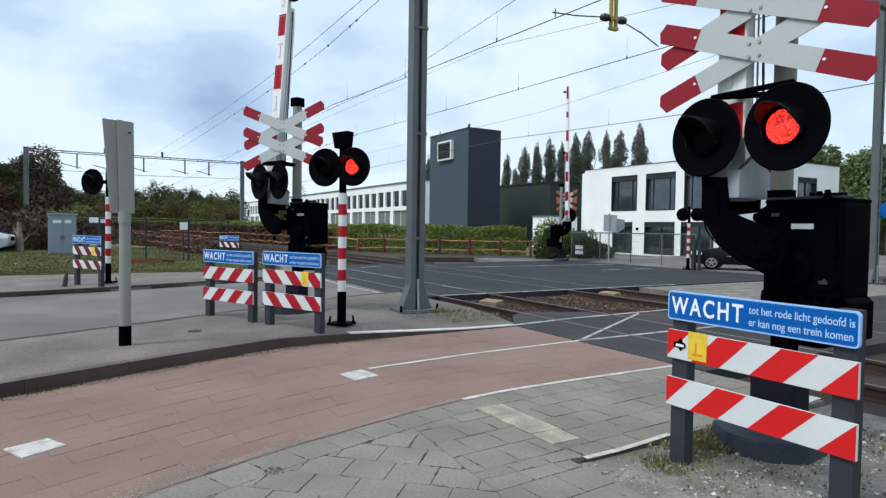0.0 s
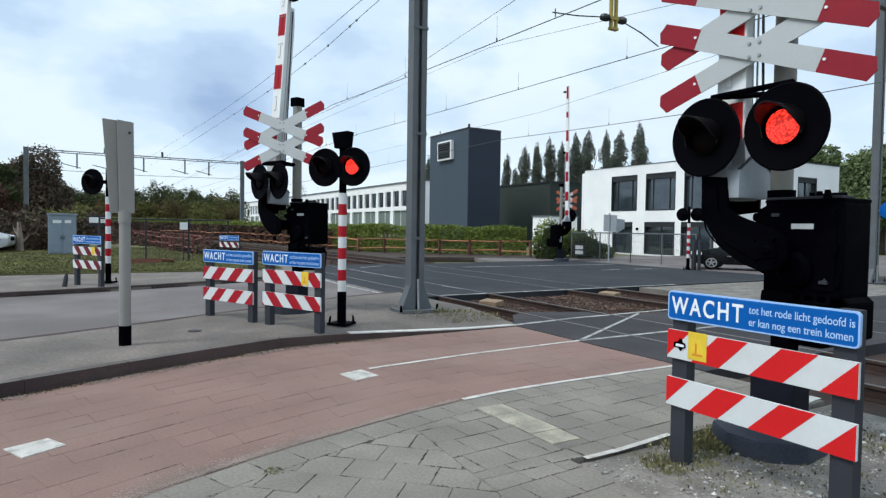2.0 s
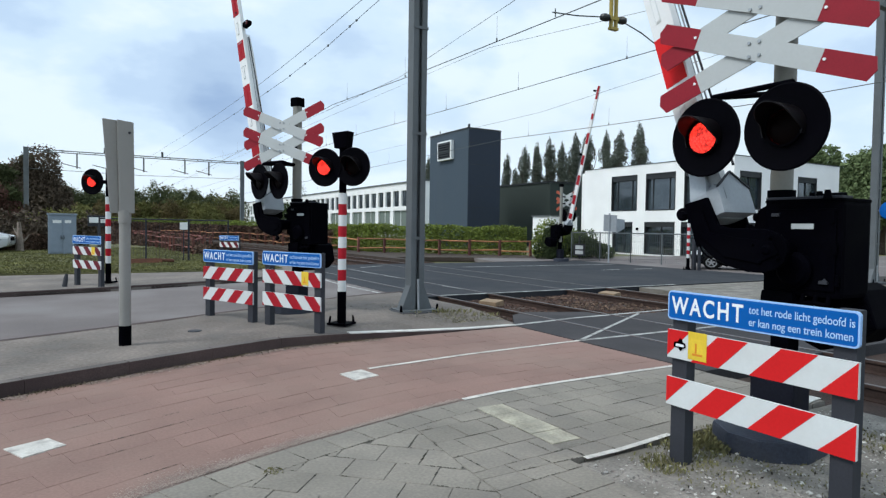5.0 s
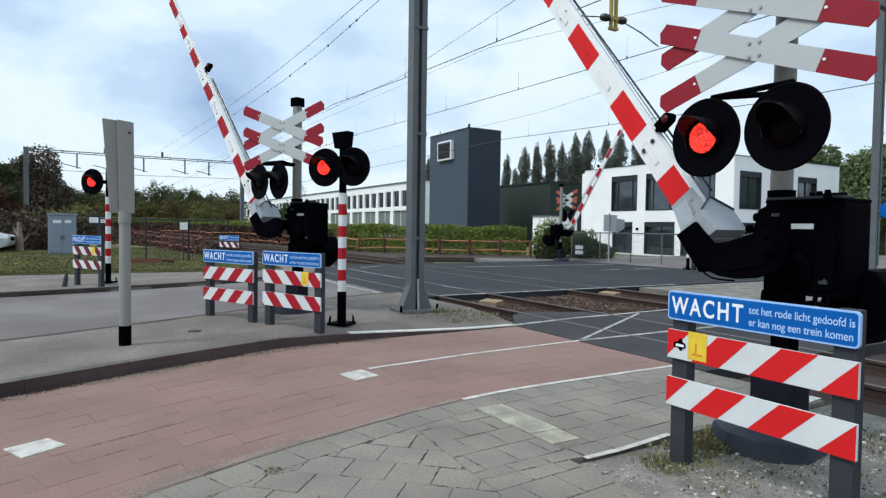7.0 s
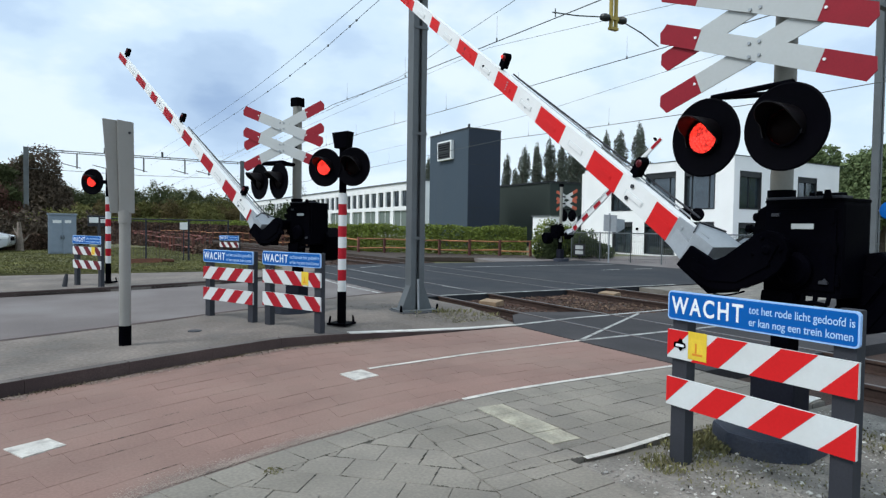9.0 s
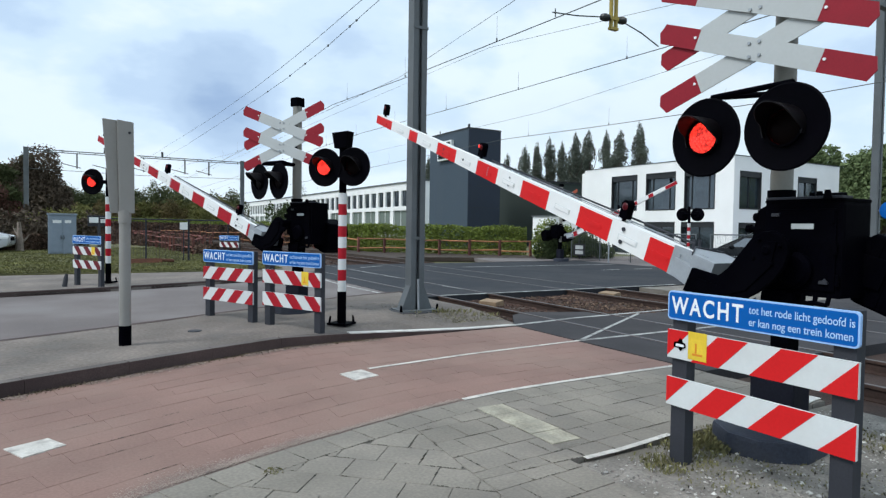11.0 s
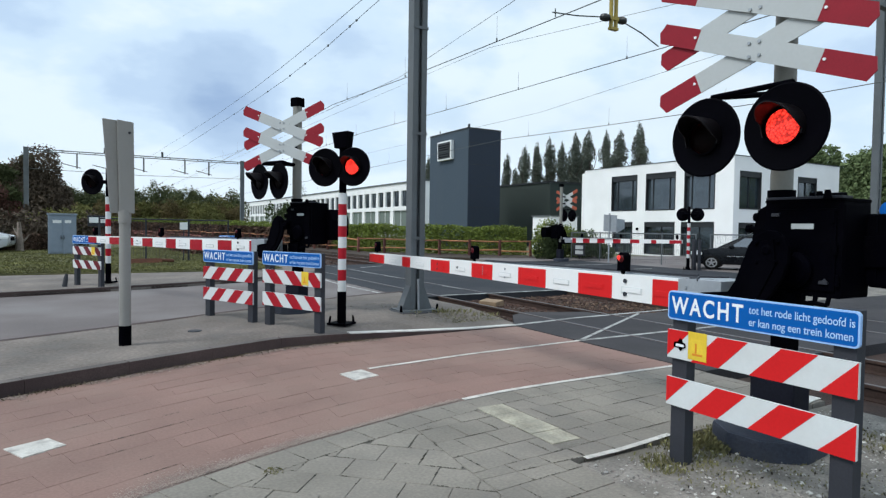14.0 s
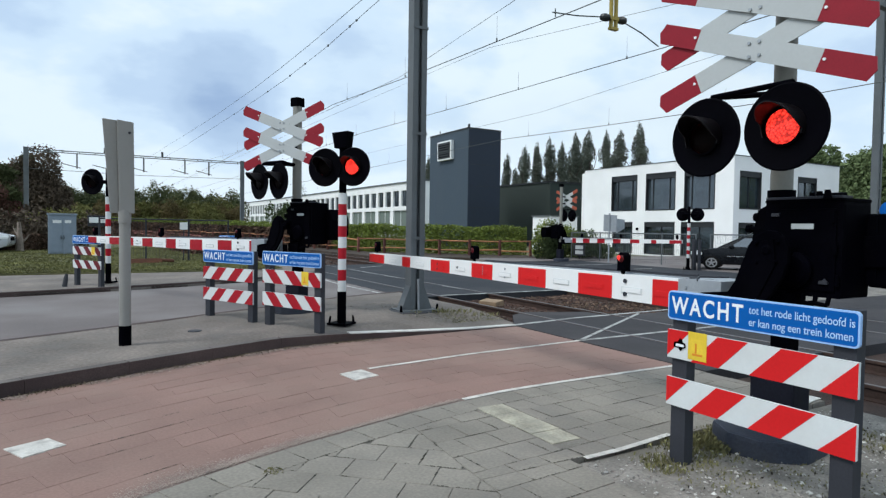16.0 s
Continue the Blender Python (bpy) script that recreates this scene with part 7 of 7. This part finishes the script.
    for p, q in zip(rows, rows[1:]):
        for k in range(23):
            bm.faces.new((p[k], q[k], q[(k + 1) % 23], p[(k + 1) % 23]))
    bmesh.ops.recalc_face_normals(bm, faces=list(bm.faces))
    part("island_surface", bm, M["slab"], island, "worn grey fine-grained surface")
    # kerb stones: island edge to the cycle path, island edge to the road, far road edge
    def kerbs(line_pts, width, z1, step, painted, top="kerb_top"):
        pts = [Vector(p) for p in line_pts]
        fine = []
        for p, q in zip(pts, pts[1:]):
            n = max(1, int((q - p).length / 0.05))
            fine += [p.lerp(q, k / n) for k in range(n)]
        fine.append(pts[-1])

        def level(p):
            return z1(p.x) if callable(z1) else z1

        def stone(a, b, w0, w1, lift, drop, gap):
            d = (b - a).normalized()
            n = Vector((-d.y, d.x))
            a2, b2 = a + d * gap, b - d * gap
            bm = bmesh.new()
            low = [bm.verts.new((*(p + n * w), level(q) + lift - drop)) for p, q, w in ((a2, a, w0), (b2, b, w0), (b2, b, w1), (a2, a, w1))]
            high = [bm.verts.new((v.co.x, v.co.y, v.co.z + drop)) for v in low]
            bm.faces.new(high)
            for k in range(4):
                bm.faces.new((low[k], low[(k + 1) % 4], high[(k + 1) % 4], high[k]))
            bmesh.ops.recalc_face_normals(bm, faces=list(bm.faces))
            if drop > 0.05:
                bmesh.ops.bevel(bm, geom=[e for e in bm.edges if all(v in high for v in e.verts)], offset=0.01, segments=2, affect="EDGES", profile=0.7)
            bm.normal_update()
            return bm
        dist, start = 0.0, 0
        for k in range(1, len(fine)):
            dist += (fine[k] - fine[k - 1]).length
            if dist >= step or k == len(fine) - 1:
                a, b = fine[start], fine[k]
                ob = part("kerb_stone", stone(a, b, 0.0, width, 0.0, 0.3, 0.0015), M["kerb"], island)
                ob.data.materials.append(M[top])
                # faces that point up take the top colour, all others the darker one
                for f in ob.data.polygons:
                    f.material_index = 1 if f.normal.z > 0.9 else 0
                if painted and painted(a.x):
                    bright = a.x > 3.5
                    lo, hi = sorted((width * (-0.04 if bright else 0.06), width * (0.95 if bright else 0.40)))
                    part("kerb_paint", stone(a, b, lo, hi, 0.007 if bright else 0.004, 0.016 if bright else 0.004, 0.0), M["kerb_white"], island, "worn white paint")
                start, dist = k, 0.0
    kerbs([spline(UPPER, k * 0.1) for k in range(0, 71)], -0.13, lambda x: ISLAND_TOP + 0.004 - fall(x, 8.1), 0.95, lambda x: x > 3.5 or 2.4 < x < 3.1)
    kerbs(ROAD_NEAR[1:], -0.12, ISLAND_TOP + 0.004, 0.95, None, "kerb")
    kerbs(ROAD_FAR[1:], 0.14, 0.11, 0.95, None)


def build_background():
    office_building()
    tower_building()
    long_building()
    build_plants()
    build_hedge()
    build_things()
    build_cover()


# ---- what moves ----
BOOM_ROWS = ((0.0, 88.5), (3.1, 88.3), (3.3, 87.4), (3.5, 85.6), (3.75, 82.6), (4.0, 79.6), (4.2, 77.4), (4.7, 72.3), (5.3, 66.5), (5.9, 60.8), (6.3, 57.1), (6.5, 55.3), (7.0, 50.6), (7.5, 46.2), (8.0, 42.2), (8.5, 37.8), (9.0, 33.6), (9.6, 28.8), (10.2, 24.1), (10.8, 19.7), (11.3, 16.0), (11.5, 14.5), (12.0, 9.9), (12.5, 5.8), (13.0, 2.4), (13.3, 1.0), (13.6, 0.2), (13.9, 0.0), (16.0, 0.0))
FLASH_FIRST, FLASH_STEP, FLASH_HALF = 0.075, 0.6625, 0.13


def lit_spans(phase):
    """Spans of time in which a lamp glows."""
    first, step = (0.0525, 0.66195) if phase in "FG" else (FLASH_FIRST, FLASH_STEP)
    on = [(first + k * step - FLASH_HALF, first + k * step + FLASH_HALF) for k in range(-1, 26)]
    if phase in "RG":
        return on
    return [(a[1], b[0]) for a, b in zip(on, on[1:])]


def motions():
    # the three drives run nearly, not quite, together
    lag = (lambda a: a, lambda a: a + 3.4 * math.sin(radians(a)), lambda a: 1.035 * a + 0.8)
    for (b, axle), f, most in zip(BOOMS, lag, (91.5, 93.2, 91.5)):
        walk(b, [(t, axle @ pose(0, 0, 0, min(most, f(a) + 1.43 * math.sin(radians(a))))) for t, a in BOOM_ROWS])
    for ob, phase, place in LIT:
        out, back = place @ Matrix.Translation((-0.034, 0, 0)), place @ Matrix.Translation((0.03, 0, 0))
        spans = lit_spans(phase)
        def state(t):
            return out if any(a <= t <= b for a, b in spans) else back
        rows = [(0.0, state(0.0))]
        for edge in sorted(e for sp in spans for e in sp):
            k = math.floor(edge * FPS)
            if 1 <= k <= 16 * FPS - 2:
                rows.append((k / FPS, state(edge - 0.05)))
                rows.append(((k + 1) / FPS, state(edge + 0.05)))
        rows.append((16.0, state(16.0)))
        walk(ob, rows)


build_ground()
build_surfaces()
build_markings()
build_crossing()
build_railway()
build_wires()
build_background()
build_tiles()
motions()
